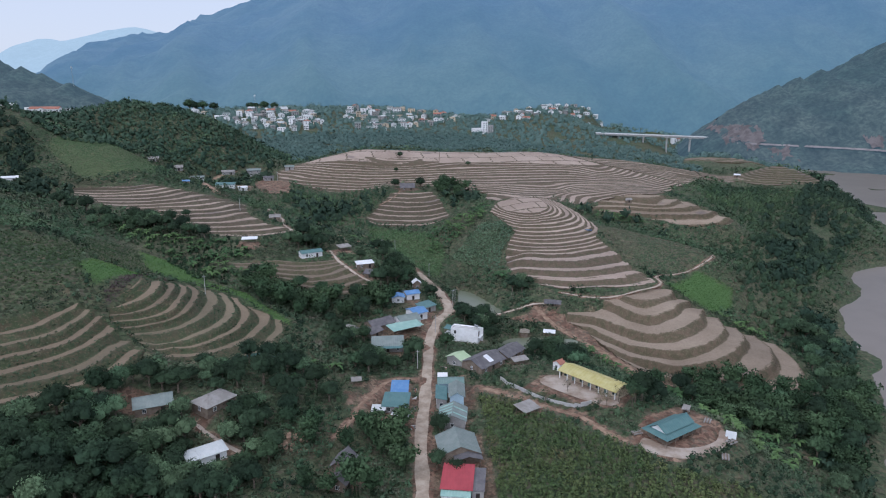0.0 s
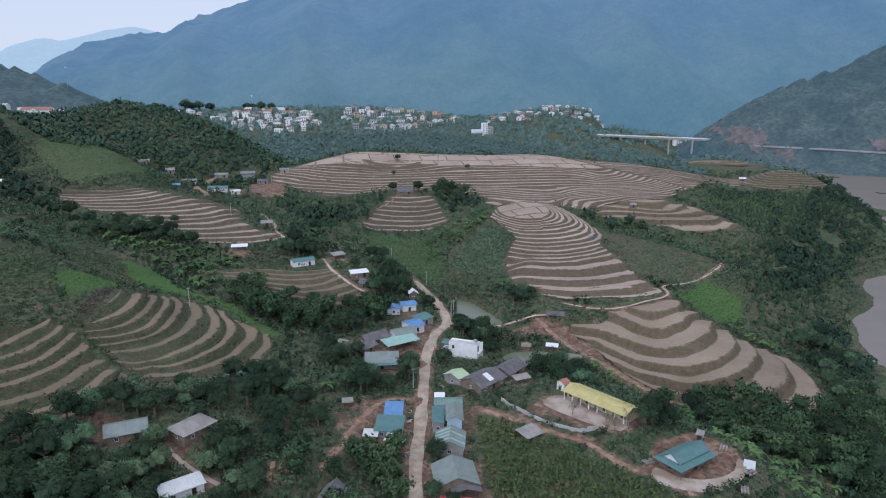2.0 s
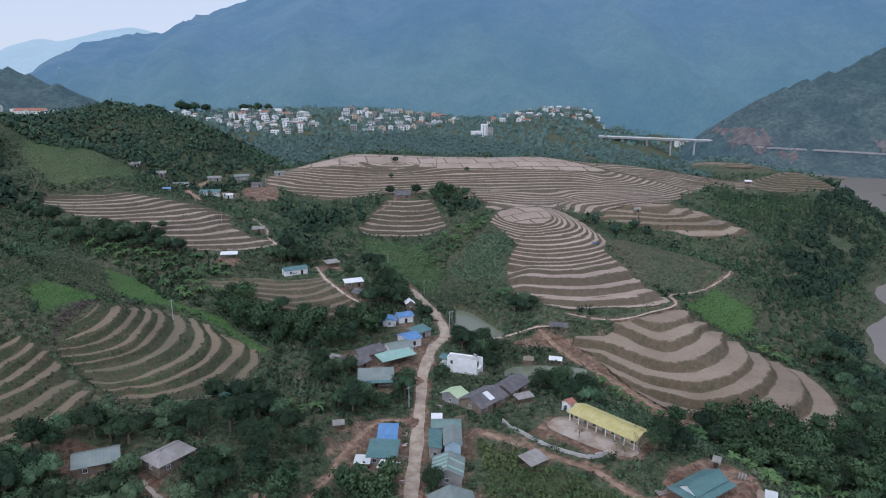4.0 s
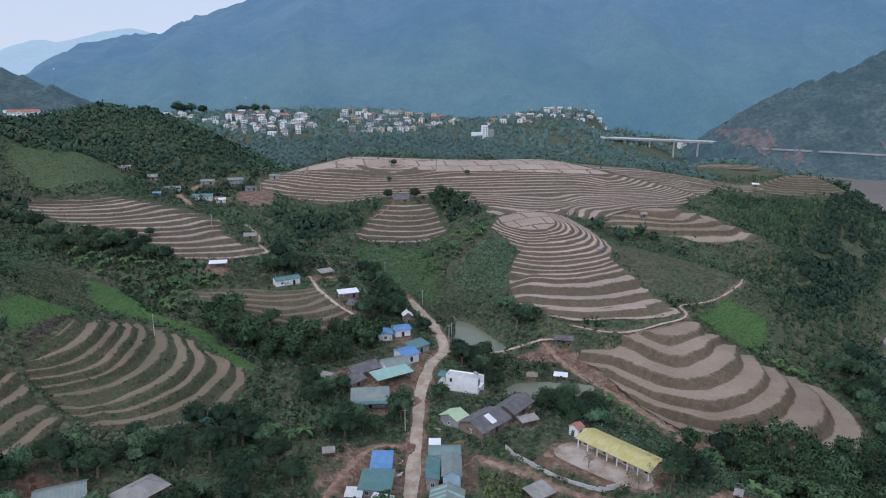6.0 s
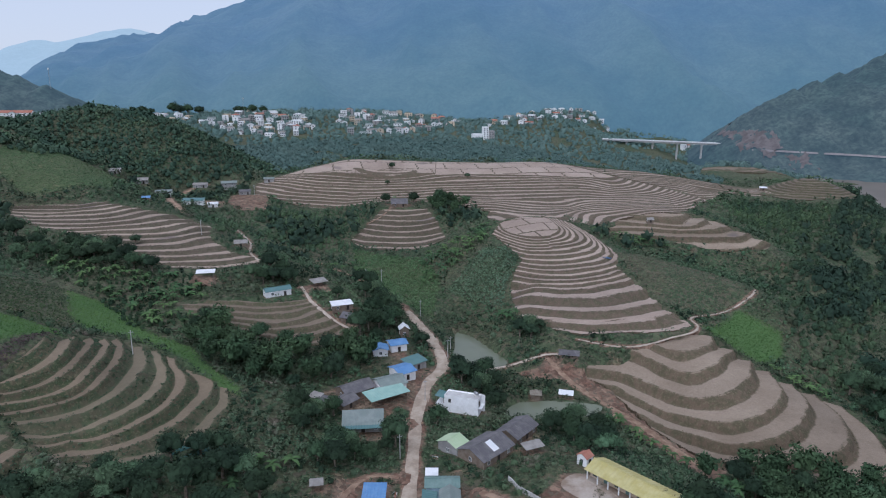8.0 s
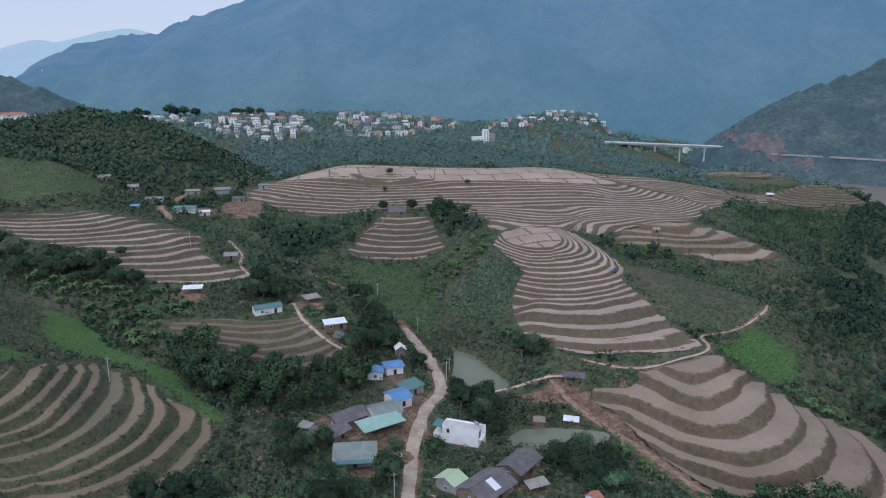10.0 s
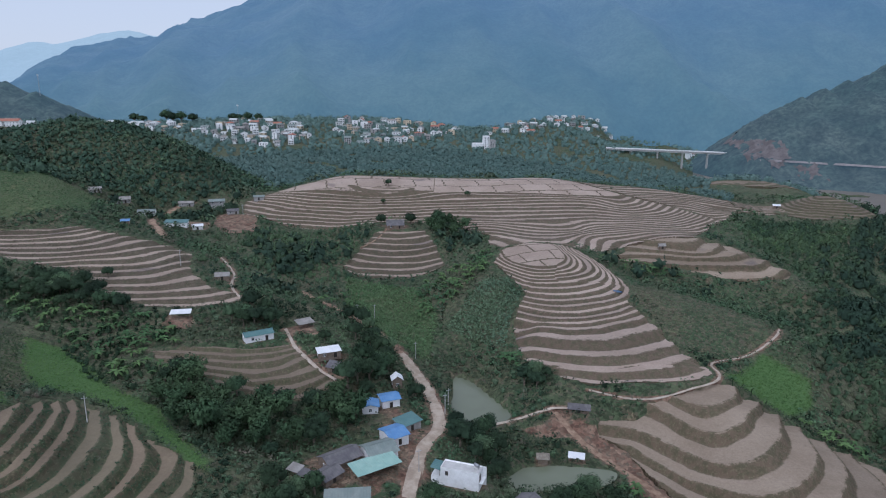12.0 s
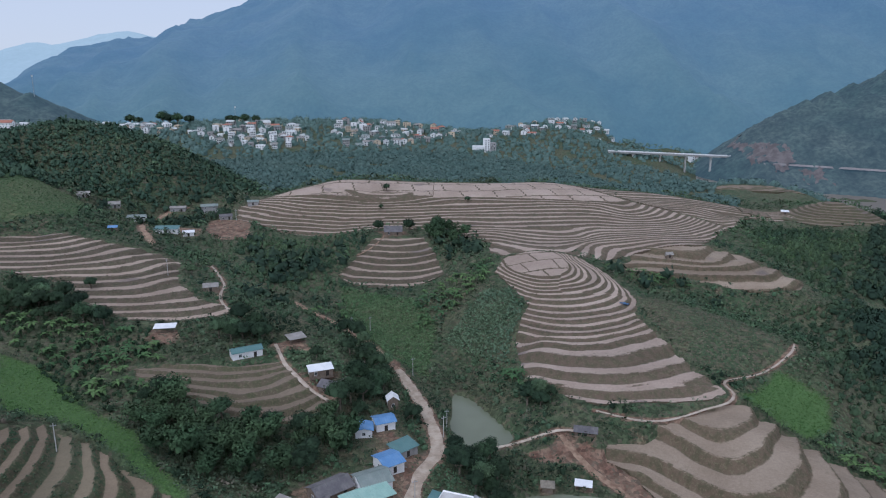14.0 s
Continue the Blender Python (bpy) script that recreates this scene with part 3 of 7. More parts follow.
# terraced hillsides: label, outline, step, riser share, cell, material, waviness
FIELDS = [
    ("broad dry terraces curving round a spur above the river", [(90, 356.6), (99, 359), (112, 367), (124, 371), (130, 366), (139, 360), (157, 352), (170, 343), (178, 330), (178, 313), (169, 287), (156, 273), (146, 272.5), (128.6, 278), (107.6, 281.5), (99, 287), (88, 303.8), (79.5, 321), (75, 334), (64, 343), (67, 350), (81, 349.5)], 2.9, 0.25, 0.55, "terrace_wide", 0.3),
    ("dry stepped terraces climbing a rounded spur", [(34.2, 494.3), (41.4, 513.2), (61.3, 520), (85.9, 512), (102.1, 492.1), (107, 458), (101.5, 437.7), (109.9, 412.6), (116.4, 390.5), (123.5, 374.9), (113.4, 367.3), (68.7, 366.8), (56.3, 369.6), (40.7, 389.8), (38.4, 423.6), (48.2, 450.2), (43.8, 466.3)], 1.55, 0.44, 0.62, "terrace_tan", 0.35),
    ("long dry terraces along the broad ridge", [(-158, 645), (-150, 656), (-118, 672), (-80, 692), (-30, 700), (40, 712), (100, 728), (118, 716), (136, 690), (160, 664), (196, 640), (222, 618), (200, 590), (172.8, 548.5), (130, 535), (104, 519), (88, 513.5), (62, 520.6), (39, 514.5), (33, 530), (35.4, 555.9), (0, 600), (-30, 606), (-60, 598), (-112, 599), (-150.8, 618)], 0.98, 0.46, 1.25, "terrace_tan", 0.45),
    ("dry terraces running out along the ridge's eastern arm", [(101, 728), (190, 730), (310, 727), (312, 700), (290, 684), (262, 676), (240, 650), (228, 622), (223, 619), (197, 641), (161, 665), (137, 691), (119, 717)], 1.0, 0.45, 1.25, "terrace_tan", 0.4),
    ("outlying terraces stepping down to the point", [(126, 536), (150, 550), (180, 555), (199, 546), (213, 530), (225, 510), (215, 496), (185, 497), (143.4, 504.9), (112, 514)], 2.3, 0.36, 0.8, "terrace_wide", 0.3),
    ("dry terraces round the ridge's low end", [(300, 690), (262, 692), (264, 720), (312, 729), (345, 724), (370, 700), (384, 668), (352, 664), (318, 672)], 1.6, 0.38, 1.0, "terrace_brown", 1.0),
    ("stepped dry terraces on the western shelf", [(-268, 489), (-248, 505), (-222, 509), (-190, 502), (-160, 498), (-142, 486), (-135, 466), (-129, 447), (-110, 422), (-98, 417), (-88.9, 410.3), (-95.7, 402.1), (-109.3, 398.1), (-129.6, 397.7), (-142.1, 400.3), (-156.4, 406.7), (-168.6, 424.5), (-186, 437), (-203.4, 441.7), (-225, 445), (-254.8, 463.4)], 0.95, 0.48, 0.7, "terrace_shelf", 0.35),
    ("weedy terraces on a steep hillside", [(-156, 219.9), (-139.4, 246), (-128.4, 244.9), (-113.3, 233.4), (-106.2, 229.1), (-103.2, 217.9), (-108.6, 206.2), (-118.8, 188), (-134, 176), (-154, 190)], 2.1, 0.46, 0.55, "terrace_green", 0.4),
    ("weedy terraces wrapping a hill spur", [(-129, 248.7), (-128, 266.6), (-129.1, 299.7), (-121.8, 312), (-99.9, 301), (-85.9, 292), (-72, 287), (-67.5, 274), (-68.5, 262), (-73, 244), (-82, 230.5), (-92.9, 231), (-104.8, 231.5), (-115.4, 238), (-126.8, 245)], 2.3, 0.42, 0.55, "terrace_green", 0.4),
    ("small terraced mound below a hut", [(-62, 528.2), (-51, 562.5), (-44, 584), (-9.2, 584), (0.5, 556), (5.6, 520), (-18.9, 507.1), (-49.8, 515.2)], 2.1, 0.5, 0.8, "terrace_shelf", 0.5),
    ("fallow stubble terraces below a farm shed", [(-117, 363), (-96, 365), (-74, 367.5), (-61, 372), (-55.5, 366), (-45, 355.5), (-37.3, 351), (-41, 344), (-47, 339), (-56.4, 336), (-65, 336.5), (-74, 340), (-85, 344), (-97, 348), (-110, 354)], 1.5, 0.35, 0.65, "terrace_brown", 0.8),
    ("low terraces on the far river bend", [(295, 858), (320, 884), (380, 884), (412, 858), (360, 850)], 1.3, 0.35, 1.4, "terrace_brown", 1.0),
]
# the outer edges of some terraces, level by level, in plan
LIPS = {
    "broad dry terraces curving round a spur above the river": {
        3: [(126.5, 274.8), (139.9, 273.6), (150.9, 275.2), (158.2, 279.0), (164.5, 285.9), (169.2, 298.8), (172.8, 316.1), (173.3, 329.4)],
        4: [(94.5, 292.9), (104.8, 286.4), (113.7, 282.9), (123.6, 282.1), (130.3, 283.3), (141.5, 285.0), (149.2, 289.7), (156.3, 300.7), (163.9, 319.9), (165.1, 333.4)],
        5: [(81.9, 319.0), (90.3, 307.7), (99.1, 300.6), (105.7, 294.8), (112.7, 291.3), (123.6, 292.3), (134.7, 297.9), (143.9, 307.6), (150.8, 320.1), (156.9, 337.3)],
        6: [(77.5, 335.4), (81.3, 330.8), (85.8, 324.8), (92.6, 315.8), (100.6, 308.8), (108.5, 303.3), (116.4, 301.1), (127.0, 305.5), (136.2, 314.8), (143.5, 327.3), (148.8, 347.7)],
        7: [(65.7, 346.2), (75.7, 344.8), (84.9, 340.6), (92.4, 332.0), (101.0, 321.0), (109.3, 315.3), (119.5, 318.2), (129.1, 328.3), (135.4, 338.6)],
        8: [(90.5, 353.6), (96.3, 346.4), (100.4, 339.0), (104.9, 333.9), (110.4, 332.3), (119.1, 336.5), (126.6, 346.1)],
        9: [(99.5, 358.0), (104.2, 352.0), (109.0, 347.3), (117.4, 349.5), (124.5, 356.5)],
    },
    "dry stepped terraces climbing a rounded spur": {
        1: [(54.5, 369.7), (68.0, 368.0), (81.0, 365.6), (94.8, 366.3), (108.8, 367.6), (117.6, 369.9)],
        2: [(41.9, 388.4), (53.7, 378.6), (67.1, 375.2), (80.7, 373.8), (92.7, 375.2), (108.3, 379.7), (118.2, 387.0)],
        3: [(38.6, 397.9), (46.2, 394.2), (57.2, 386.2), (68.8, 383.9), (83.1, 383.5), (96.4, 387.8), (112.8, 396.6)],
        4: [(38.3, 410.3), (47.7, 405.9), (59.0, 397.6), (73.7, 396.0), (89.9, 400.3), (108.2, 410.6)],
        5: [(40.8, 415.0), (51.1, 412.6), (63.1, 406.9), (76.3, 408.1), (90.9, 414.5), (105.0, 422.5)],
        6: [(42.6, 426.3), (51.7, 417.1), (64.1, 412.4), (77.7, 414.9), (95.8, 423.5)],
        7: [(45.2, 429.8), (54.9, 421.3), (65.1, 418.3), (78.9, 420.6), (94.1, 427.6)],
        8: [(47.7, 434.9), (58.4, 426.5), (68.9, 424.4), (80.2, 426.6), (95.9, 434.8)],
        9: [(49.5, 438.5), (59.3, 432.7), (70.1, 431.2), (84.9, 435.8), (99.5, 443.3), (105.6, 455.5), (105.3, 477.5), (101.4, 497.5)],
        11: [(51.0, 449.3), (61.1, 445.2), (72.5, 444.7), (85.0, 449.5), (98.0, 461.2), (100.9, 479.0), (96.9, 496.9)],
        13: [(42.1, 472.8), (52.1, 460.9), (63.0, 458.2), (75.1, 459.3), (87.9, 466.0), (95.3, 479.8), (94.0, 494.4), (87.9, 502.2)],
        15: [(33.9, 497.5), (42.9, 481.0), (53.9, 468.8), (67.4, 467.3), (80.5, 472.2), (86.5, 483.3), (84.9, 495.1), (80.4, 503.2)],
        17: [(37.6, 507.2), (43.7, 489.8), (55.0, 477.3), (67.1, 475.2), (76.4, 480.5), (80.3, 491.7), (77.2, 502.0)],
        19: [(44.7, 500.9), (50.2, 491.3), (60.8, 486.2), (70.6, 487.8), (74.6, 496.5), (72.8, 505.8)],
    },
    "long dry terraces along the broad ridge": {
        0: [(40.0, 548.8), (49.1, 529.8), (57.8, 514.1), (73.3, 515.7), (82.8, 520.5), (99.8, 552.7), (120.5, 561.0)],
        3: [(33.4, 576.4), (45.4, 569.6), (56.1, 561.7), (70.5, 556.0), (85.8, 558.0), (98.1, 562.8), (112.0, 574.5), (140.7, 579.8), (172.8, 593.1), (198.0, 617.7), (209.3, 636.4)],
        6: [(-128.7, 608.7), (-98.0, 611.2), (-63.9, 607.7), (-5.5, 606.1), (42.9, 588.0), (66.7, 587.0), (91.3, 590.5), (112.8, 596.9), (137.1, 596.2), (168.5, 605.2), (189.6, 624.3), (203.9, 649.0)],
        9: [(-147.5, 639.9), (-118.6, 629.0), (-74.8, 625.5), (-31.8, 625.6), (2.7, 627.7), (36.9, 622.4), (66.4, 619.5), (96.7, 622.8), (122.6, 623.8), (146.1, 615.2), (168.5, 626.1), (184.0, 647.8)],
        12: [(-131.8, 648.6), (-103.3, 640.5), (-68.1, 640.8), (-24.0, 642.9), (20.4, 645.8), (55.9, 645.1), (101.2, 649.5), (127.7, 647.7), (144.9, 635.7), (160.7, 645.1), (169.4, 660.0)],
        15: [(-110.7, 656.0), (-78.9, 655.3), (-43.1, 659.4), (-2.1, 663.8), (25.5, 665.6), (57.8, 666.8), (94.6, 665.3), (112.6, 663.3)],
        2: [(205, 620)],
        10: [(-154, 652)],
        18: [(-120, 668), (98, 720)],
        21: [(-81, 682), (-30, 690), (20, 700)],
    },
    "dry terraces running out along the ridge's eastern arm": {
        -1: [(201, 626), (219, 626), (242, 651)],
        3: [(206, 660), (226, 656), (255, 669), (299, 691)],
        5: [(172, 661), (208, 671), (245, 680), (304, 703)],
        8: [(147, 674), (182, 679), (222, 697), (262, 709), (312, 724)],
        10: [(126, 686), (157, 692), (201, 710), (250, 722)],
    },
    "outlying terraces stepping down to the point": {
        1: [(117.6, 492.7), (142.1, 497.3), (169.1, 498.4), (188.9, 497.9), (207.2, 498.8), (226.3, 519.7), (232.8, 546.5), (222.2, 548.4)],
        2: [(129.5, 512.0), (145.3, 508.2), (165.4, 507.4), (189.3, 508.0), (203.4, 509.4), (213.0, 523.9)],
        3: [(138.1, 518.4), (157.5, 514.5), (178.3, 515.1), (192.1, 519.5), (201.8, 533.3), (196.7, 551.2)],
        4: [(100.9, 523.2), (116.9, 530.9), (142.8, 523.0), (162.4, 519.1), (175.6, 521.8), (188.2, 540.0), (195.1, 566.3)],
        5: [(81.3, 512.2), (100.9, 540.1), (124.5, 547.1), (140.4, 538.9), (160.4, 534.0), (175.2, 544.9), (189.6, 575.6)],
        6: [(89.1, 535.2), (104.3, 556.0), (123.8, 559.3), (144.1, 551.7), (159.7, 553.8), (185.4, 582.8), (198.8, 602.4)],
    },
    "small terraced mound below a hut": {
        1: [(-59.9, 522.5), (-45.1, 515.7), (-24.2, 513.2), (-3.4, 509.4)],
        2: [(-62.7, 529.5), (-42.5, 523.8), (-19.6, 523.0), (-5.5, 525.2)],
        3: [(-57.8, 538.2), (-43.5, 533.0), (-20.2, 533.6), (-0.4, 536.1)],
        4: [(-53.0, 546.0), (-37.0, 541.2), (-20.6, 542.4), (1.3, 547.9)],
        5: [(-47.4, 552.6), (-30.3, 549.2), (-11.9, 553.5), (-0.7, 556.9)],
        6: [(-44.4, 560.0), (-30.9, 557.6), (-12.1, 560.0), (-2.7, 564.0)],
        7: [(-41.3, 567.8), (-27.7, 565.8), (-6.7, 571.9)],
    },
    "fallow stubble terraces below a farm shed": {
        1: [(-64.5, 337.2), (-56.7, 338.1), (-47.1, 341.1), (-39.4, 350.5)],
        2: [(-71.7, 341.4), (-62.6, 341.8), (-53.9, 344.0), (-42.9, 352.5)],
        3: [(-83.6, 346.7), (-75.0, 345.7), (-65.0, 347.1), (-55.3, 350.4), (-46.7, 355.8)],
        4: [(-91.2, 350.7), (-80.5, 350.4), (-70.2, 350.8), (-60.3, 353.8), (-53.3, 359.6)],
        5: [(-106.0, 356.4), (-92.7, 355.2), (-78.0, 356.1), (-65.8, 359.0), (-56.1, 364.6)],
        6: [(-111.3, 361.2), (-89.9, 359.5), (-71.0, 362.0), (-58.9, 367.4)],
    },
    "stepped dry terraces on the western shelf": {
        1: [(-130.0, 399.0), (-109.5, 398.9), (-96.0, 403.0), (-89.7, 410.9)],
        3: [(-155.4, 407.8), (-137.0, 410.4), (-123.3, 414.5), (-109.5, 419.3)],
        5: [(-169.0, 425.5), (-149.6, 427.8), (-138.9, 433.1), (-131.9, 445.8)],
        7: [(-187.9, 443.0), (-162.8, 445.4), (-149.4, 453.7), (-144.3, 478.1), (-139.1, 482.3)],
        9: [(-224.5, 445.0), (-193.9, 456.2), (-173.5, 463.9), (-162.4, 480.0), (-159.5, 489.7)],
        11: [(-233.0, 463.5), (-203.5, 469.7), (-190.5, 479.9), (-182.8, 504.8)],
        13: [(-259.6, 477.1), (-225.6, 486.2), (-209.8, 490.9), (-199.0, 509.9)],
        15: [(-268.4, 486.4), (-250.3, 498.7), (-232.3, 499.7), (-220.5, 506.2)],
    },
    "weedy terraces wrapping a hill spur": {
        0: [(-85.3, 230.7), (-76.9, 237.5), (-71.4, 249.8), (-69.8, 267.0), (-69.0, 277.2), (-72.6, 286.4)],
        1: [(-93.9, 235.6), (-85.7, 239.3), (-80.9, 248.0), (-77.5, 262.5), (-75.7, 278.8), (-78.2, 289.5), (-83.7, 293.0)],
        2: [(-101.9, 239.1), (-93.5, 242.2), (-88.0, 249.0), (-84.1, 261.4), (-83.2, 274.3), (-85.5, 284.6), (-90.8, 290.1)],
        3: [(-108.9, 237.3), (-101.8, 242.5), (-94.6, 248.8), (-89.9, 258.4), (-88.6, 271.1), (-90.7, 282.0), (-96.6, 292.4), (-106.3, 308.5)],
        4: [(-112.9, 242.0), (-105.5, 247.0), (-99.4, 252.5), (-96.1, 261.2), (-96.2, 273.3), (-99.1, 286.1), (-108.4, 304.3), (-114.9, 311.4)],
        5: [(-118.3, 243.3), (-112.5, 247.9), (-106.3, 252.7), (-102.3, 259.4), (-103.8, 272.7), (-108.1, 288.6), (-114.1, 301.6)],
        6: [(-121.3, 246.1), (-115.2, 250.2), (-109.2, 255.5), (-107.1, 262.4), (-110.1, 278.5), (-116.6, 296.7)],
        7: [(-124.2, 248.4), (-118.2, 252.9), (-113.7, 257.9), (-112.2, 265.7), (-116.3, 283.6), (-120.9, 295.2)],
        8: [(-127.3, 251.3), (-121.9, 257.0), (-118.2, 263.5), (-119.2, 274.5), (-126.5, 292.3)],
    },
    "weedy terraces on a steep hillside": {
        2: [(-124.8, 185.9), (-120.3, 191.0), (-113.5, 199.1), (-107.3, 208.3), (-102.9, 217.3)],
        3: [(-128.8, 190.2), (-122.4, 196.6), (-116.0, 204.3), (-110.5, 215.8), (-108.5, 230.0)],
        4: [(-134.4, 194.2), (-129.0, 199.5), (-122.5, 206.8), (-117.2, 214.4), (-114.7, 231.7)],
        5: [(-137.8, 200.1), (-131.9, 208.0), (-127.0, 215.8), (-124.0, 224.9), (-122.2, 237.6)],
        6: [(-141.9, 207.2), (-135.3, 214.5), (-130.3, 222.5), (-128.6, 234.5), (-128.8, 243.3)],
        7: [(-141.5, 217.5), (-135.7, 225.8), (-133.6, 236.8), (-133.5, 245.1)],
        8: [(-148.1, 218.0), (-142.8, 225.1), (-139.8, 233.8), (-137.9, 241.8)],
        9: [(-152.4, 225.8), (-147.1, 233.1), (-143.5, 243.2)],
    },
}
PADS = []  # house platforms: x, y, half length, half width, yaw, height


def pad_height(x, y, r=4.0):
    return float(land(np.array([x, x - r, x + r, x, x]), np.array([y, y, y, y - r, y + r])).mean())


ROAD_LINES = {}
for key, (pts, width, _) in ROADS.items():
    line = rounded(pts, 3.0)
    z = land(line[:, 0], line[:, 1])
    for _ in range(4):
        z = np.convolve(np.pad(z, 1, "edge"), (0.25, 0.5, 0.25), "valid")
    ROAD_LINES[key] = (np.c_[line, z], width)


def ease(v):
    v = np.clip(v, 0, 1)
    return v * v * (3 - 2 * v)


def ground_height(x, y, detail=True):
    """The finished ground: land, roughness, yards, house platforms, roads, pond beds. Also how bare it is."""
    x, y = np.asarray(x, float), np.asarray(y, float)
    z = land(x, y)
    bare = np.zeros(x.shape)
    if detail:
        z = z + 1.1 * fbm(x, y, 22, 3, 5) + 0.5 * fbm(x, y, 5, 2, 9)
        bare = bare + 0.22 * ease((fbm(x, y, 30, 3, 21) - 0.2) * 4)
    near = (x > -330) & (x < 440) & (y > 100) & (y < 900)
    xs, ys, zs, bs = x[near], y[near], z[near], bare[near]
    for poly, height, rub in YARDS:
        d = inside(xs, ys, poly)
        k = ease((d + 5) / 6)
        if height is not None:
            zs = zs * (1 - k) + height * k
        bs = np.maximum(bs, rub * ease((d + 3 * lattice(xs / 4, ys / 4, 3) - 1.5) / 3) * ((0.45 if rub < 1 else 0.8) + 0.8 * lattice(xs / 5, ys / 5, 4)))
    for px, py, hl, hw, yaw, height in PADS:
        c, s = math.cos(radians(yaw)), math.sin(radians(yaw))
        u, v = (xs - px) * c + (ys - py) * s, -(xs - px) * s + (ys - py) * c
        k = ease(1 - (np.maximum(np.abs(u) - hl, np.abs(v) - hw) - 0.8) / 4)
        zs = zs * (1 - k) + height * k
        bs = np.maximum(bs, 0.6 * ease(1 - (np.maximum(np.abs(u) - hl, np.abs(v) - hw)) / 1.2))
    for line, width in ROAD_LINES.values():
        lo, hi = line[:, :2].min(0) - 12, line[:, :2].max(0) + 12
        m = (xs > lo[0]) & (xs < hi[0]) & (ys > lo[1]) & (ys < hi[1])
        d, where = chain(line, xs[m], ys[m])
        zr = np.interp(where, np.arange(len(line)), line[:, 2])
        k = ease(1 - (d - width / 2 - 0.4) / 4)
        zs[m] = zs[m] * (1 - k) + (zr - 0.06) * k
        bs[m] = np.maximum(bs[m], 0.95 * ease(1 - (d - width / 2 + 0.4) / (1.2 + 3.0 * lattice(xs[m] / 6, ys[m] / 6, 8))))
    for poly, height in PONDS.values():
        d = inside(xs, ys, poly)
        rim = ease(1 + (d - 0.5) / 3.0)
        zs = zs * (1 - rim) + (height + 0.5) * rim
        zs = np.where(d > -0.4, zs - 2.0 * ease((d + 0.4) / 1.5), zs)
    z[near], bare[near] = zs, bs
    return z, bare


def level_spline(lines):
    """A smooth level through the outer edges of terraces."""
    p = np.array([(x, y, 10.0 * k) for k, line in lines.items() for x, y in rounded(line, 7.0)], float)
    return p, spline_weights(p, 1.0)


def spline_at(p, w, x, y):
    out = w[-3] + w[-2] * x / 100 + w[-1] * y / 100
    for (px, py, _), k in zip(p, w):
        d2 = ((x - px) ** 2 + (y - py) ** 2) / 1e4
        out = out + k * 0.5 * d2 * np.log(d2 + 1e-9)
    return out


LEVELS = {}


def stepped(x, y, label, step, riser, wave, plots):
    """Terrace height and level."""
    x, y = np.asarray(x, float), np.asarray(y, float)
    ground = land(x, y)
    if label in LIPS:
        if label not in LEVELS:
            LEVELS[label] = level_spline(LIPS[label])
        sheet = LEVELS[label]
        level = spline_at(*sheet, x, y) / 10
        gx, gy = spline_at(*sheet, x + 1, y) / 10 - level, spline_at(*sheet, x, y + 1) / 10 - level
        hx, hy = land(x + 1, y) - ground, land(x, y + 1) - ground
        rise = np.clip((gx * hx + gy * hy) / (gx * gx + gy * gy + 1e-6), 0.4, 3.4)
        level = level + 0.25 * wave * fbm(x, y, 9, 2, 31)
    else:
        rise = step
        level = (ground + wave * fbm(x, y, 16, 2, 31) + 0.25 * wave * fbm(x, y, 4, 1, 37)) / step
    if plots:  # plots end at low cross banks, where the steps do not meet
        row = np.floor((y + 10 * fbm(x, y, 40, 2, 33)) / (plots * 1.1))
        col = np.floor((x + 14 * fbm(x, y, 45, 2, 34)) / plots + 0.37 * row)
        level = level + (0.3 if label in LIPS else 0.5) * (((col * 12.9898 + row * 78.233) * 0.61803) % 1.0 - 0.5)
    if step in (0.98, 1.55):  # broad flat plots on the crest, parted by low earth banks
        cap = np.floor(np.interp(x, (-110, -60, -20, 20, 100), (15.4, 15.4, 15.4, 14.4, 14.4))) if step == 0.98 else np.full(x.shape, 18.0)
        size = 26.0 if step == 0.98 else 19.0
        u, v = (x + 0.25 * y + 5 * fbm(x, y, 40, 2, 34)) / size, (y - 0.15 * x + 5 * fbm(x, y, 35, 2, 33)) / (size * 0.7)
        u = u + 0.41 * np.floor(v)
        bund = np.minimum(np.minimum(u - np.floor(u), np.floor(u) + 1 - u) * size, np.minimum(v - np.floor(v), np.floor(v) + 1 - v) * size * 0.7) < (0.6 if step == 0.98 else 0.45)
        tone = 0.1 + 0.3 * ((np.floor(u) * 12.9898 + np.floor(v) * 78.233) * 0.61803 % 1.0)
        if step == 0.98:  # behind the top lip the ridge stays flat
            back = np.interp(x, (-111, -79, -43, -2, 26, 58, 95, 113), (668, 665, 666, 670, 671, 672, 671, 669))
            level = np.where((y > back) & (np.abs(x + 4) < 92), np.maximum(level, cap + 0.2), level)
        rise = np.where(level > cap + 0.1, 0.9, rise)
        level = np.where(level > cap + 0.1, np.where(bund, cap + 0.86, cap + tone), level)
    k = np.floor(level)
    f = level - k
    climb = ease((f - (1 - riser)) / riser)
    lip = 0.10 * np.minimum(rise, step) * ease(1 - np.abs(f - 0.05) / 0.07)
    return ground + rise * (climb - f) + lip + (0.1 if label in LIPS else 0.42 * step) + 0.12 * fbm(x, y, 2.5, 2, 41), level


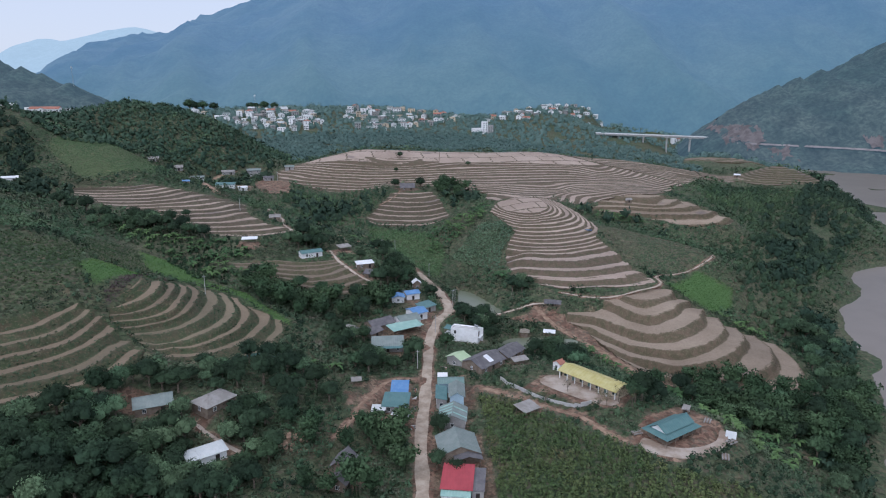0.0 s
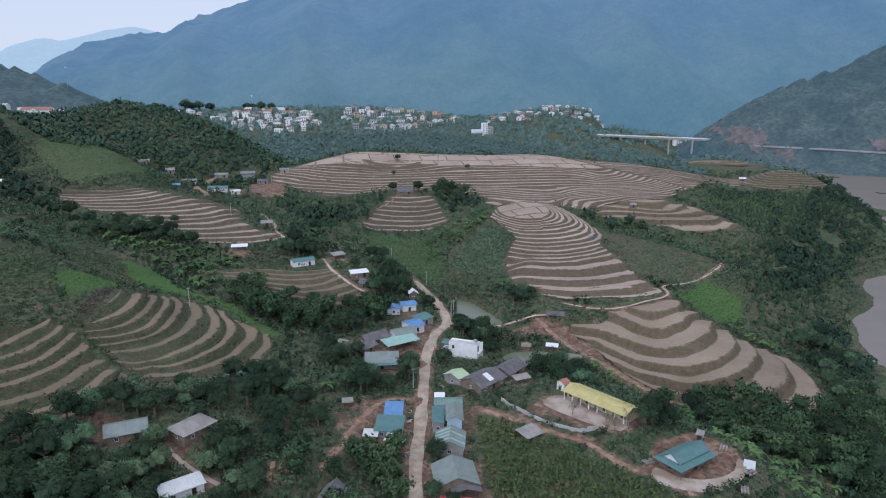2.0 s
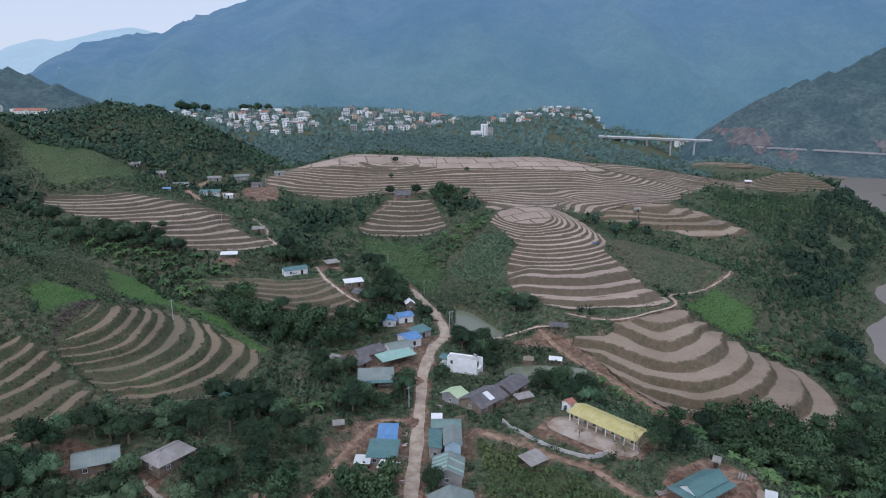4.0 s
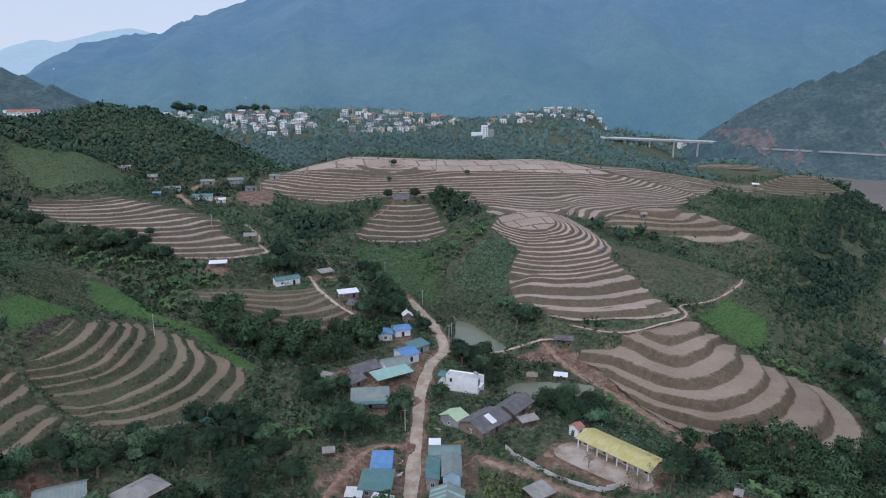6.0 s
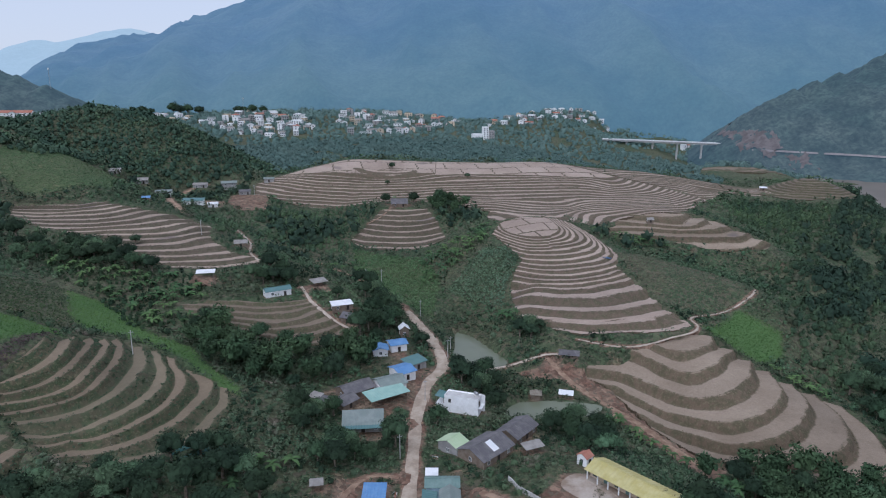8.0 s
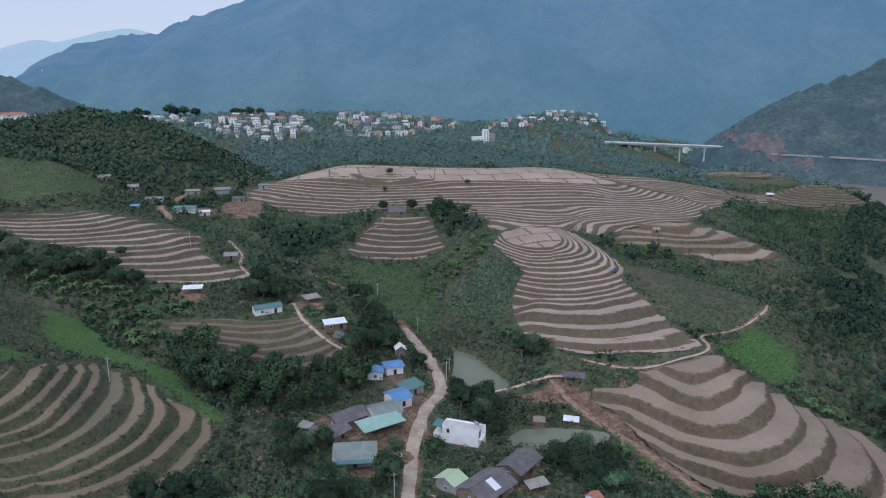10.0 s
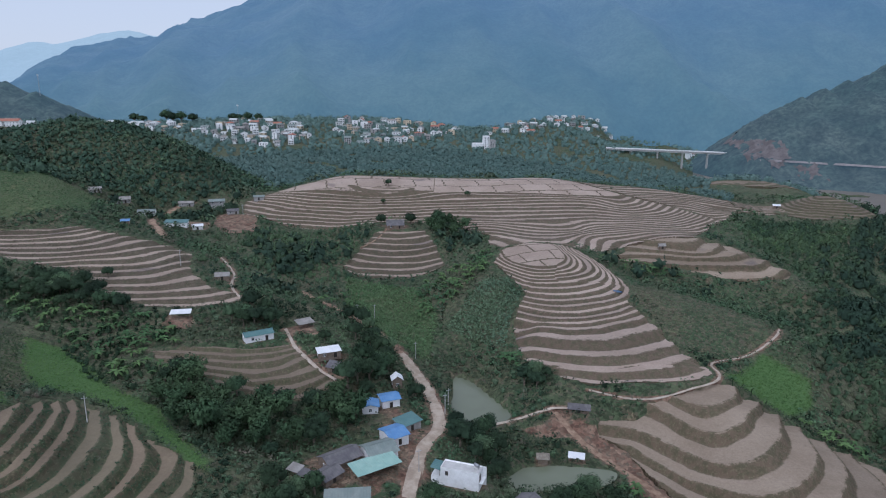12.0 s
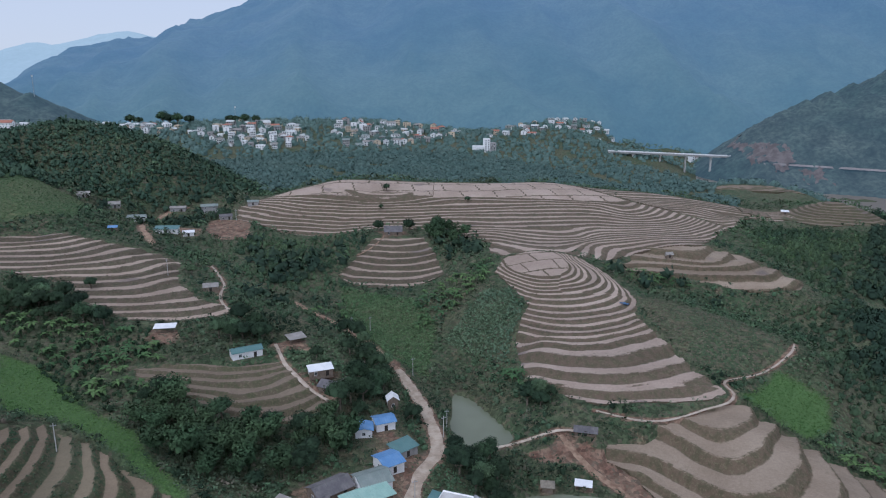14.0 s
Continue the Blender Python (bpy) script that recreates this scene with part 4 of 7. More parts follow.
def build_ground():
    def spread(lo, hi, cell, far_lo, far_hi, growth):
        mid = list(np.arange(lo, hi, cell))
        a, s = [lo], cell
        while a[-1] > far_lo:
            s = min(s * growth, 400)
            a.append(a[-1] - s)
        b, s = [mid[-1]], cell
        while b[-1] < far_hi:
            s = min(s * growth, 400)
            b.append(b[-1] + s)
        return np.array(a[:0:-1] + mid + b[1:])

    xs = spread(-325, 425, 2.6, -4500, 4500, 1.14)
    ys = spread(140, 740, 2.6, -2500, 4900, 1.10)
    gx, gy = np.meshgrid(xs, ys)
    z, bare = ground_height(gx, gy)
    for _, poly, step, riser, cell, _, wave in FIELDS:
        d = inside(gx, gy, poly)
        z = z - (step * 0.9 + 1.6) * ease((d - 0.6) / 2.0)
    lush = np.zeros(gx.shape)
    for _, poly, _, _, _, leaf in CROPS:
        if leaf in ("leaf_bright", "leaf_crop"):
            lush = np.maximum(lush, (0.9 if leaf == "leaf_bright" else 0.3) * ease((inside(gx, gy, poly) + 1 + 2 * fbm(gx, gy, 6, 2, 71)) / 3))
    nx, ny = len(xs), len(ys)
    idx = np.arange(nx * ny).reshape(ny, nx)
    faces = np.stack([idx[:-1, :-1], idx[:-1, 1:], idx[1:, 1:], idx[1:, :-1]], -1).reshape(-1, 4)
    me = np_mesh("ground", np.c_[gx.ravel(), gy.ravel(), z.ravel()], faces, M["ground"], True, bare=bare.ravel(), lush=lush.ravel())
    tagged(part("ground", me, None), "green and brown hilly valley ground of grass and bare soil", "ground", kind="structure")


def build_field(label, poly, step, riser, cell, material, wave):
    p = np.array(poly)
    xs, ys = np.arange(p[:, 0].min(), p[:, 0].max(), cell), np.arange(p[:, 1].min(), p[:, 1].max(), cell)
    gx, gy = np.meshgrid(xs, ys)
    d = inside(gx, gy, poly) + 1.4 * fbm(gx, gy, 7, 2, 51)
    plots = {"terrace_tan": 38.0, "terrace_brown": 30.0}.get(material, 0)
    z, level = stepped(gx, gy, label, step, riser, wave, plots)
    nx, ny = len(xs), len(ys)
    idx = np.arange(nx * ny).reshape(ny, nx)
    faces = np.stack([idx[:-1, :-1], idx[:-1, 1:], idx[1:, 1:], idx[1:, :-1]], -1).reshape(-1, 4)
    keep = (d.ravel()[faces] > 0).all(1)
    faces = faces[keep]
    lev = np.floor(level.ravel()[faces].max(1) + 0.12).astype(int)
    pts, flat = np.c_[gx.ravel(), gy.ravel(), z.ravel()], level.ravel()
    centre = p.mean(0)
    top = empty("terraced_field", 0, 0, 0, 0, label, "terraced field", "terraced hillsides")
    for k in np.unique(lev):
        fk = faces[lev == k]
        if len(fk) < 6:
            continue
        used, inv = np.unique(fk, return_inverse=True)
        quads, vk, lk = inv.reshape(fk.shape), pts[used], flat[used]
        # earth bank down from the terrace's own rim
        e = np.sort(np.concatenate([quads[:, [i, (i + 1) % 4]] for i in range(4)]), 1)
        rim, times = np.unique(e, axis=0, return_counts=True)
        rim = rim[times == 1]
        n = len(vk)
        vk = np.concatenate([vk, vk[rim.ravel()], vk[rim.ravel()] - (0, 0, 3.2)])
        bank = np.floor(lk[rim.ravel()]) + 0.93
        lk = np.concatenate([lk, bank, bank])
        j = np.arange(len(rim))[:, None] * 2
        m = len(rim) * 2
        quads = np.concatenate([quads, np.c_[n + j, n + j + 1, n + m + j + 1, n + m + j]])
        me = np_mesh("terrace", vk, quads, M[material], True, level=lk)
        part("terrace", me, None, top)


def build_road(name, material, label, category):
    line, width = ROAD_LINES[name]
    p = line[:, :2]
    t = np.gradient(p, axis=0)
    t /= np.hypot(t[:, 0], t[:, 1])[:, None]
    side = np.c_[t[:, 1], -t[:, 0]]
    across = np.linspace(-1, 1, 7)
    rng = np.random.default_rng(len(name))
    rows = []
    for i in range(len(p)):
        w = width / 2 * (1 + 0.35 * (lattice(np.array([i * 0.45]), np.array([3.0]), 7)[0] - 0.5))
        rows.append([(p[i, 0] + side[i, 0] * w * a, p[i, 1] + side[i, 1] * w * a, line[i, 2] + 0.10 - 0.06 * a * a + 0.05 * (rng.random() - 0.5) - (0.25 if abs(a) == 1 else 0)) for a in across])
    v = np.array(rows).reshape(-1, 3)
    n = len(across)
    idx = np.arange(len(v)).reshape(-1, n)
    faces = np.stack([idx[:-1, :-1], idx[:-1, 1:], idx[1:, 1:], idx[1:, :-1]], -1).reshape(-1, 4)
    me = np_mesh(name, v, faces, M[material], True)
    tagged(part(name, me, None), label, category, kind="structure")


def flat_patch(name, poly, z, material, label, category, thick=0.3):
    bm = bmesh.new()
    ring = [tuple(q) for q in rounded(poly, 2.5, True)]
    face = bm.faces.new([bm.verts.new((x, y, z)) for x, y in ring])
    if face.normal.z < 0:
        face.normal_flip()
    ext = bmesh.ops.extrude_face_region(bm, geom=[face])["geom"]
    bmesh.ops.translate(bm, verts=[g for g in ext if isinstance(g, bmesh.types.BMVert)], vec=(0, 0, -thick))
    bmesh.ops.recalc_face_normals(bm, faces=bm.faces)
    return tagged(part(name, bm, M[material]), label, category, kind="structure")

# ---------------------------------------------------------------- buildings
def ribbed(p0, p1, p2, p3, pitch=0.5, high=0.05, thick=0.06):
    """A ribbed roofing sheet: p0 to p1 along the eave, p3 to p2 along the top."""
    p0, p1, p2, p3 = map(Vector, (p0, p1, p2, p3))
    up = (p1 - p0).cross(p3 - p0).normalized()
    n = max(2, int((p1 - p0).length / pitch))
    bm = bmesh.new()
    rows = []
    for i in range(n * 3 + 1):
        t = i / (n * 3)
        off = up * (high if i % 3 == 1 else 0)
        a, b = p0.lerp(p1, t), p3.lerp(p2, t)
        rows.append([bm.verts.new(v) for v in (a + off, b + off, b - up * thick, a - up * thick)])
    for r, s in zip(rows, rows[1:]):
        for i in range(4):
            bm.faces.new((r[i], s[i], s[(i + 1) % 4], r[(i + 1) % 4]))
    bm.faces.new(rows[0])
    bm.faces.new(rows[-1][::-1])
    bmesh.ops.recalc_face_normals(bm, faces=bm.faces)
    return bm


SHARED = {}


def window_mesh(w, h):
    key = ("window", w, h)
    if key not in SHARED:
        bm = bmesh.new()
        for sx, sz, px, pz in ((w + 0.16, 0.08, 0, h / 2), (w + 0.16, 0.08, 0, -h / 2), (0.08, h, -w / 2, 0), (0.08, h, w / 2, 0), (0.06, h, 0, 0)):
            box(bm, px, -0.04, pz - sz / 2, sx, 0.12, sz)
        frame_me = bpy.data.meshes.new("window_frame")
        bm.to_mesh(frame_me)
        bm.free()
        bm = box(bmesh.new(), 0, 0.0, -h / 2, w, 0.05, h)
        pane_me = bpy.data.meshes.new("pane")
        bm.to_mesh(pane_me)
        bm.free()
        SHARED[key] = (frame_me, pane_me)
    return SHARED[key]


def window(parent, x, y, z, yaw, w=1.1, h=1.3, frame_mat="plaster"):
    frame_me, pane_me = window_mesh(w, h)
    f = part("window", pane_me, M["glass"], parent)
    f.matrix_basis = pose(x, y, z, 0, 0, yaw)
    part("window_frame", frame_me, M[frame_mat], f)


def pane(parent, x, y, z, yaw):
    """A plain far-off window."""
    part("window", window_mesh(1.5, 1.6)[1], M["glass"], parent).matrix_basis = pose(x, y, z, 0, 0, yaw)


def door(parent, x, y, z, yaw, w=1.0, h=2.05, material="dark"):
    key = ("door", w, h, material)
    if key not in SHARED:
        bm = box(bmesh.new(), 0, 0, 0, w, 0.08, h)
        box(bm, -w / 2 - 0.05, -0.02, 0, 0.1, 0.14, h + 0.1)
        box(bm, w / 2 + 0.05, -0.02, 0, 0.1, 0.14, h + 0.1)
        box(bm, 0, -0.02, h, w + 0.2, 0.14, 0.1)
        me = bpy.data.meshes.new("door")
        bm.to_mesh(me)
        bm.free()
        me.materials.append(M[material])
        SHARED[key] = me
    d = part("door", SHARED[key], None, parent)
    d.matrix_basis = pose(x, y, z, 0, 0, yaw)


def block(top, dx, dy, turn, l, w, z0, eave, rise, kind, wall, roof, over=0.6, openings=True, pitch=0.9):
    """One roofed block of a building. Ridge along its length l; kinds: gable, shed, hip, flat, open (posts only)."""
    b = pose(dx, dy, z0, 0, 0, turn)
    hl, hw = l / 2, w / 2
    ol, ow = hl + over, hw + over
    if kind in ("open", "open_gable"):
        for sx in (-1, 1):
            for sy in (-1, 1):
                me = SHARED.get(("post", eave))
                if not me:
                    bm = box(bmesh.new(), 0, 0, -0.5, 0.16, 0.16, eave + 0.5, 0.02)
                    me = bpy.data.meshes.new("post")
                    bm.to_mesh(me)
                    bm.free()
                    me.materials.append(M["timber"])
                    SHARED[("post", eave)] = me
                part("post", me, None, top).matrix_basis = b @ pose(sx * (hl - 0.2), sy * (hw - 0.2), 0)
    else:
        bm = bmesh.new()
        ends = []
        for sx in (-1, 1):
            ring = [(sx * hl, -hw, -1.0), (sx * hl, hw, -1.0), (sx * hl, hw, eave + (rise if kind == "shed" else 0)), (sx * hl, -hw, eave)]
            if kind == "gable":
                ring.insert(3, (sx * hl, 0, eave + rise))
            if kind == "flat":
                ring[2], ring[3] = (sx * hl, hw, eave + 0.5), (sx * hl, -hw, eave + 0.5)
            ends.append([bm.verts.new(v) for v in ring])
        for e in ends:
            bm.faces.new(e)
        for i in range(len(ends[0])):
            j = (i + 1) % len(ends[0])
            bm.faces.new((ends[0][i], ends[0][j], ends[1][j], ends[1][i]))
        bmesh.ops.recalc_face_normals(bm, faces=bm.faces)
        if kind == "flat":
            lid = [f for f in bm.faces if f.normal.z > 0.9]
            inner = bmesh.ops.inset_region(bm, faces=lid, thickness=0.2)
            bmesh.ops.translate(bm, verts=list({v for f in lid for v in f.verts}), vec=(0, 0, -0.5))
        part("wall", bm, M[wall], top).matrix_basis = b
        if openings:
            n = max(1, int(l / 4.2))
            floors = 2 if eave > 5.5 else 1
            for k in range(floors):
                zc = 1.5 + 3.2 * k
                for i in range(n):
                    x = (i + 0.5) / n * l - hl
                    for side in (-1, 1):
                        q = b @ pose(x, side * (hw + 0.005), zc, 0, 0, 0 if side < 0 else 180)
                        e = q.to_euler()
                        if i == n // 2 and k == 0 and side < 0:
                            door(top, q.translation.x, q.translation.y, q.translation.z - 1.5, math.degrees(e.z))
                        else:
                            window(top, *q.translation, math.degrees(e.z))
                for side in (-1, 1):
                    q = b @ pose(side * (hl + 0.005), 0, zc, 0, 0, 90 * side)
                    window(top, *q.translation, math.degrees(q.to_euler().z))
    sheets, z1 = [], eave + rise
    if kind in ("gable", "open_gable"):
        drop = rise / hw * over
        sheets = [((-ol, -ow, eave - drop), (ol, -ow, eave - drop), (ol, 0, z1), (-ol, 0, z1)), ((ol, ow, eave - drop), (-ol, ow, eave - drop), (-ol, 0, z1), (ol, 0, z1))]
    elif kind in ("shed", "open"):
        drop = rise / w * over
        sheets = [((-ol, -ow, eave - drop), (ol, -ow, eave - drop), (ol, ow, z1 + drop), (-ol, ow, z1 + drop))]
    elif kind == "hip":
        r = max(0.3, hl - hw)
        sheets = [((-ol, -ow, eave), (ol, -ow, eave), (r, 0, z1), (-r, 0, z1)), ((ol, ow, eave), (-ol, ow, eave), (-r, 0, z1), (r, 0, z1)),
                  ((ol, -ow, eave), (ol, ow, eave), (r + 0.05, 0.02, z1), (r + 0.05, -0.02, z1)), ((-ol, ow, eave), (-ol, -ow, eave), (-r - 0.05, -0.02, z1), (-r - 0.05, 0.02, z1))]
    for s in sheets:
        s = [(x, y, z + 0.07) for x, y, z in s]
        part("roof_sheet", ribbed(*s, pitch=pitch), M[roof], top).matrix_basis = b
    if kind in ("gable", "open_gable", "hip"):
        r = ol if kind != "hip" else max(0.3, hl - hw)
        bm = bmesh.new()
        box(bm, 0, 0, z1 + 0.06, 2 * r + 0.1, 0.35, 0.1, 0.03)
        part("ridge_cap", bm, M[roof], top).matrix_basis = b


# name, label, x, y, height or None, yaw, blocks
HOUSES = [
    ("house", "small house with a bright blue sheet roof beside the road", -16.3, 237.5, None, 0, [(0, 0, 0, 5.6, 7.4, 0, 3.1, 0.9, "shed", "plaster", "roof_blue")]),
    ("house", "low house with a teal sheet roof and pale lean-tos", -17.0, 227.0, None, -4, [(0, 0, 0, 8.6, 8.4, 0, 2.8, 1.0, "shed", "plaster_grey", "roof_teal"), (-5.6, -5.4, 0, 4.0, 3.0, 0, 2.2, 0.5, "shed", "timber", "roof_pale"), (3.0, -8.2, -14, 5.6, 2.8, 0, 2.2, 0.5, "open", "timber", "roof_pale")]),
    ("shed", "tiny shed with a white sheet roof by the road", -0.2, 250.3, None, 0, [(0, 0, 0, 3.2, 2.6, 0, 2.5, 0.4, "shed", "timber", "roof_white", 0.4)]),
    ("house", "pale blue two-storey house with teal and grey roofs", 2.6, 236.5, None, 0, [(-3.2, -2.5, 90, 11.0, 3.6, 0, 3.4, 0.7, "shed", "plaster_grey", "roof_teal", 0.4), (0.4, 7.2, 0, 9.2, 5.2, 0, 4.2, 1.0, "gable", "plaster_blue", "roof_green"), (2.5, -3.6, 90, 10.0, 5.0, 0, 5.2, 1.5, "gable", "plaster_blue", "roof_grey")]),
    ("house", "house with a grey roof striped in pale green", 3.5, 219.5, None, -4, [(0, 0, 90, 9.8, 9.0, 0, 3.4, 2.0, "gable", "plaster_grey", "roof_grey")]),
    ("house", "broad timber house with a grey-green sheet roof", 4.8, 201.5, None, 8, [(0, 0, 90, 12.0, 12.4, 0, 3.2, 2.6, "gable", "timber", "roof_grey"), (2.2, -7.4, 90, 2.8, 8.0, 0, 2.6, 1.1, "open_gable", "timber", "roof_dark")]),
    ("house", "house with a red sheet roof and grey side roof", 6.0, 183.5, None, -6, [(-1.5, 0, 0, 8.6, 11.5, 0, 3.4, 0.9, "shed", "plaster", "roof_red"), (4.9, 0, 0, 3.4, 11.0, 0, 3.0, 0.6, "shed", "plaster_grey", "roof_dark", 0.3), (-1.5, -7.3, 0, 8.4, 2.2, 0, 2.6, 0.4, "shed", "plaster", "roof_mint", 0.3)]),
    ("house", "low house with blue sheet roofs on a terrace", -20.0, 340.0, None, 8, [(-3.8, -2.4, 90, 6.0, 6.0, 0, 3.0, 0.8, "gable", "plaster", "roof_blue"), (3.6, 2.0, 14, 7.0, 6.4, 0, 3.3, 0.9, "gable", "plaster", "roof_blue")]),
    ("hut", "narrow raised hut with a white gable roof", -14.6, 358.0, None, 12, [(0, 0, 90, 4.0, 3.8, 0, 4.0, 1.4, "gable", "timber", "roof_white")]),
    ("shed", "roadside shed with a teal sheet roof", -8.6, 326.5, None, 42, [(0, 0, 0, 8.2, 5.6, 0, 2.9, 0.8, "shed", "plaster_grey", "roof_teal")]),
    ("house", "white-walled house with a blue sheet roof", -13.0, 318.0, None, 35, [(0, 0, 0, 7.0, 8.6, 0, 3.2, 1.1, "gable", "plaster", "roof_blue")]),
    ("house", "white gabled house with olive-grey and mint roofs", -16.0, 304.5, None, 30, [(0, 2.5, 0, 10.0, 9.0, 0, 3.9, 1.7, "gable", "plaster", "roof_grey"), (-5.0, -5.2, 4, 15.0, 6.6, 0, 3.3, 0.7, "open", "timber", "roof_mint")]),
    ("house", "old timber house with patched dark fibre-cement roofs", -28.6, 301.0, None, 40, [(0, 2, 0, 12.0, 8.0, 0, 2.9, 1.8, "gable", "timber", "roof_dark"), (-8.0, -3.5, 12, 7.5, 6.5, 0, 2.4, 1.4, "gable", "timber", "roof_dark")]),
    ("house", "long shed house with a grey roof edged in teal", -24.0, 277.5, None, 6, [(0, 1.2, 0, 13.0, 6.8, 0, 3.0, 1.5, "shed", "plaster_grey", "roof_grey"), (0, -3.3, 0, 13.0, 2.0, 0, 2.55, 0.4, "open", "timber", "roof_teal", 0.3)]),
    ("house", "gabled house with lime roof and grey rendered wall", 6.5, 267.0, None, -40, [(0, 0, 90, 5.6, 8.0, 0, 3.4, 1.6, "gable", "plaster_grey", "roof_lime")]),
    ("house", "old timber house with dark roof and white patch", 16.8, 263.5, None, 46, [(0, 0, 0, 14.5, 11.0, 0, 2.9, 2.2, "gable", "timber", "roof_dark")]),
    ("house", "long house with dark weathered roof near the pond", 29.0, 283.0, None, 52, [(0, 0, 0, 13.0, 8.5, 0, 2.8, 1.9, "gable", "timber", "roof_dark")]),
    ("shed", "field shed with a pale weathered roof by the lane", 30.0, 221.5, None, 36, [(0, 0, 0, 6.6, 5.0, 0, 2.4, 0.7, "open", "timber", "roof_tan")]),
    ("shed", "small white-roofed shed among banana plants", 95.0, 203.1, None, -26, [(0, 0, 0, 2.8, 4.2, 0, 1.9, 0.5, "open", "timber", "roof_pale", 0.3)]),
    ("shed", "small grey-roofed shed behind the green-roofed house", 86.0, 220.0, None, -30, [(0, 0, 0, 2.0, 2.6, 0, 2.0, 0.5, "shed", "timber", "roof_tan", 0.3)]),
    ("house", "farmhouse with a grey-teal gable roof under the slope", -93.2, 200.5, None, 24, [(0, 0, 0, 11.0, 8.4, 0, 2.9, 1.8, "gable", "timber", "roof_grey")]),
    ("house", "farmhouse with a tan hipped roof among trees", -74.5, 203.0, None, 55, [(0, 0, 0, 11.0, 8.0, 0, 2.8, 2.2, "hip", "timber", "roof_tan")]),
    ("house", "plain shed with a pale sheet roof among dark trees", -70.5, 181.5, None, 38, [(0, 0, 0, 11.0, 4.6, 0, 2.8, 0.7, "shed", "plaster", "roof_pale")]),
    ("house", "stilt house with steep dark weathered roofs", -30.0, 184.5, None, -14, [(-1.2, 2.2, 90, 8.0, 5.6, 0, 4.0, 2.4, "gable", "timber", "roof_dark"), (1.0, -5.0, 90, 6.0, 5.0, 0, 3.2, 2.0, "gable", "timber", "roof_dark")]),
    ("shed", "low lean-to of patched grey roof sheets among trees", -41.0, 293.0, None, -28, [(-2.2, 0, 0, 4.2, 3.4, 0, 2.0, 0.5, "open", "timber", "roof_tan", 0.3), (2.4, -0.6, 0, 4.0, 3.2, 0, 1.8, 0.5, "open", "timber", "roof_dark", 0.3)]),
    ("shed", "garden shelter with a pale brown flat roof", 32.0, 264.5, None, 24, [(0, 0, 0, 6.5, 3.4, 0, 2.2, 0.5, "open", "timber", "roof_tan", 0.3)]),
    ("shed", "small pig shed with a grey roof by the lane", -33.0, 240.0, None, 10, [(0, 0, 0, 3.4, 2.6, 0, 2.0, 0.4, "open", "timber", "roof_tan", 0.3)]),
    ("barn", "long white barn with a teal sheet roof", -75.0, 373.8, None, 30, [(0, 0, 0, 12.0, 5.4, 0, 2.9, 1.1, "gable", "plaster", "roof_teal", 0.4)]),
    ("house", "low house with a white sheet roof in the hamlet", -43.6, 365.6, None, 22, [(0, 0, 0, 9.2, 5.0, 0, 2.6, 0.6, "shed", "timber", "roof_white", 0.4)]),
    ("house", "weathered house with a brown-grey roof in the hamlet", -38.6, 357.5, None, -24, [(0, 0, 0, 6.6, 6.0, 0, 2.4, 1.5, "gable", "timber", "roof_dark"), (3.6, 3.0, 90, 5.0, 4.0, 0, 2.3, 1.2, "gable", "timber", "roof_tan")]),
    ("hut", "low hut with a brown thatched roof", -31.0, 381.0, None, 20, [(0, 0, 0, 5.0, 4.4, 0, 2.0, 1.4, "gable", "timber", "thatch")]),
    ("shed", "open field shed with a white sheet roof", -113.0, 388.0, None, 10, [(0, 0, 0, 8.2, 3.8, 0, 2.4, 0.6, "open", "timber", "roof_white", 0.4)]),
    ("hut", "small hut with a grey roof beside the footpath", -110.0, 438.0, None, 14, [(0, 0, 0, 6.6, 5.0, 0, 2.2, 1.2, "gable", "timber", "roof_tan", 0.5)]),
    ("shed", "open shelter with a pale tan roof over bare earth", -58.6, 391.5, None, 34, [(0, 0, 0, 7.0, 5.4, 0, 2.2, 0.6, "open", "timber", "roof_tan", 0.4)]),
    ("hut", "thatched hut on posts over the pond edge", 41.3, 324.5, None, -6, [(0, 0, 0, 3.6, 3.4, 0.5, 1.7, 1.5, "hip", "timber", "thatch", 0.7, False)]),
    ("shed", "small shelter with a white tarpaulin roof", 54.2, 327.0, None, -14, [(0, 0, 0, 5.6, 3.2, 0, 1.8, 0.5, "open", "timber", "roof_white", 0.3)]),
    ("hut", "long dark-roofed timber hut at the terrace foot", 59.5, 351.5, None, -12, [(0, 0, 0, 8.0, 4.0, 0, 1.9, 1.2, "gable", "timber", "roof_dark")]),
    ("house", "dark-roofed stilt hut on top of the mound", -31.0, 590.0, None, 4, [(0, 0, 0, 12.0, 8.0, 0, 2.8, 3.0, "gable", "timber", "roof_dark")]),
    ("house", "white house with a teal sheet roof by the far road", -181.0, 563.0, None, 6, [(0, 0, 0, 15.0, 6.0, 0, 3.0, 0.9, "shed", "plaster", "roof_teal")]),
    ("shed", "small white-roofed shed beside the far road", -167.0, 564.0, None, 20, [(0, 0, 0, 7.0, 4.5, 0, 2.6, 0.6, "shed", "plaster", "roof_white", 0.4)]),
    ("house", "house with a green-grey roof on the road bend", -219.0, 604.0, None, 14, [(0, 0, 0, 12.0, 7.5, 0, 3.0, 1.4, "gable", "plaster", "roof_grey")]),
    ("house", "two-storey white house with a grey-green roof", -178.0, 640.0, None, 18, [(0, 0, 0, 12.0, 8.0, 0, 5.8, 1.2, "gable", "plaster_grey", "roof_grey")]),
    ("house", "grey house with a long tan roof", -200.0, 634.0, None, 10, [(0, 0, 0, 11.0, 6.0, 0, 3.0, 1.0, "gable", "plaster_grey", "roof_tan")]),
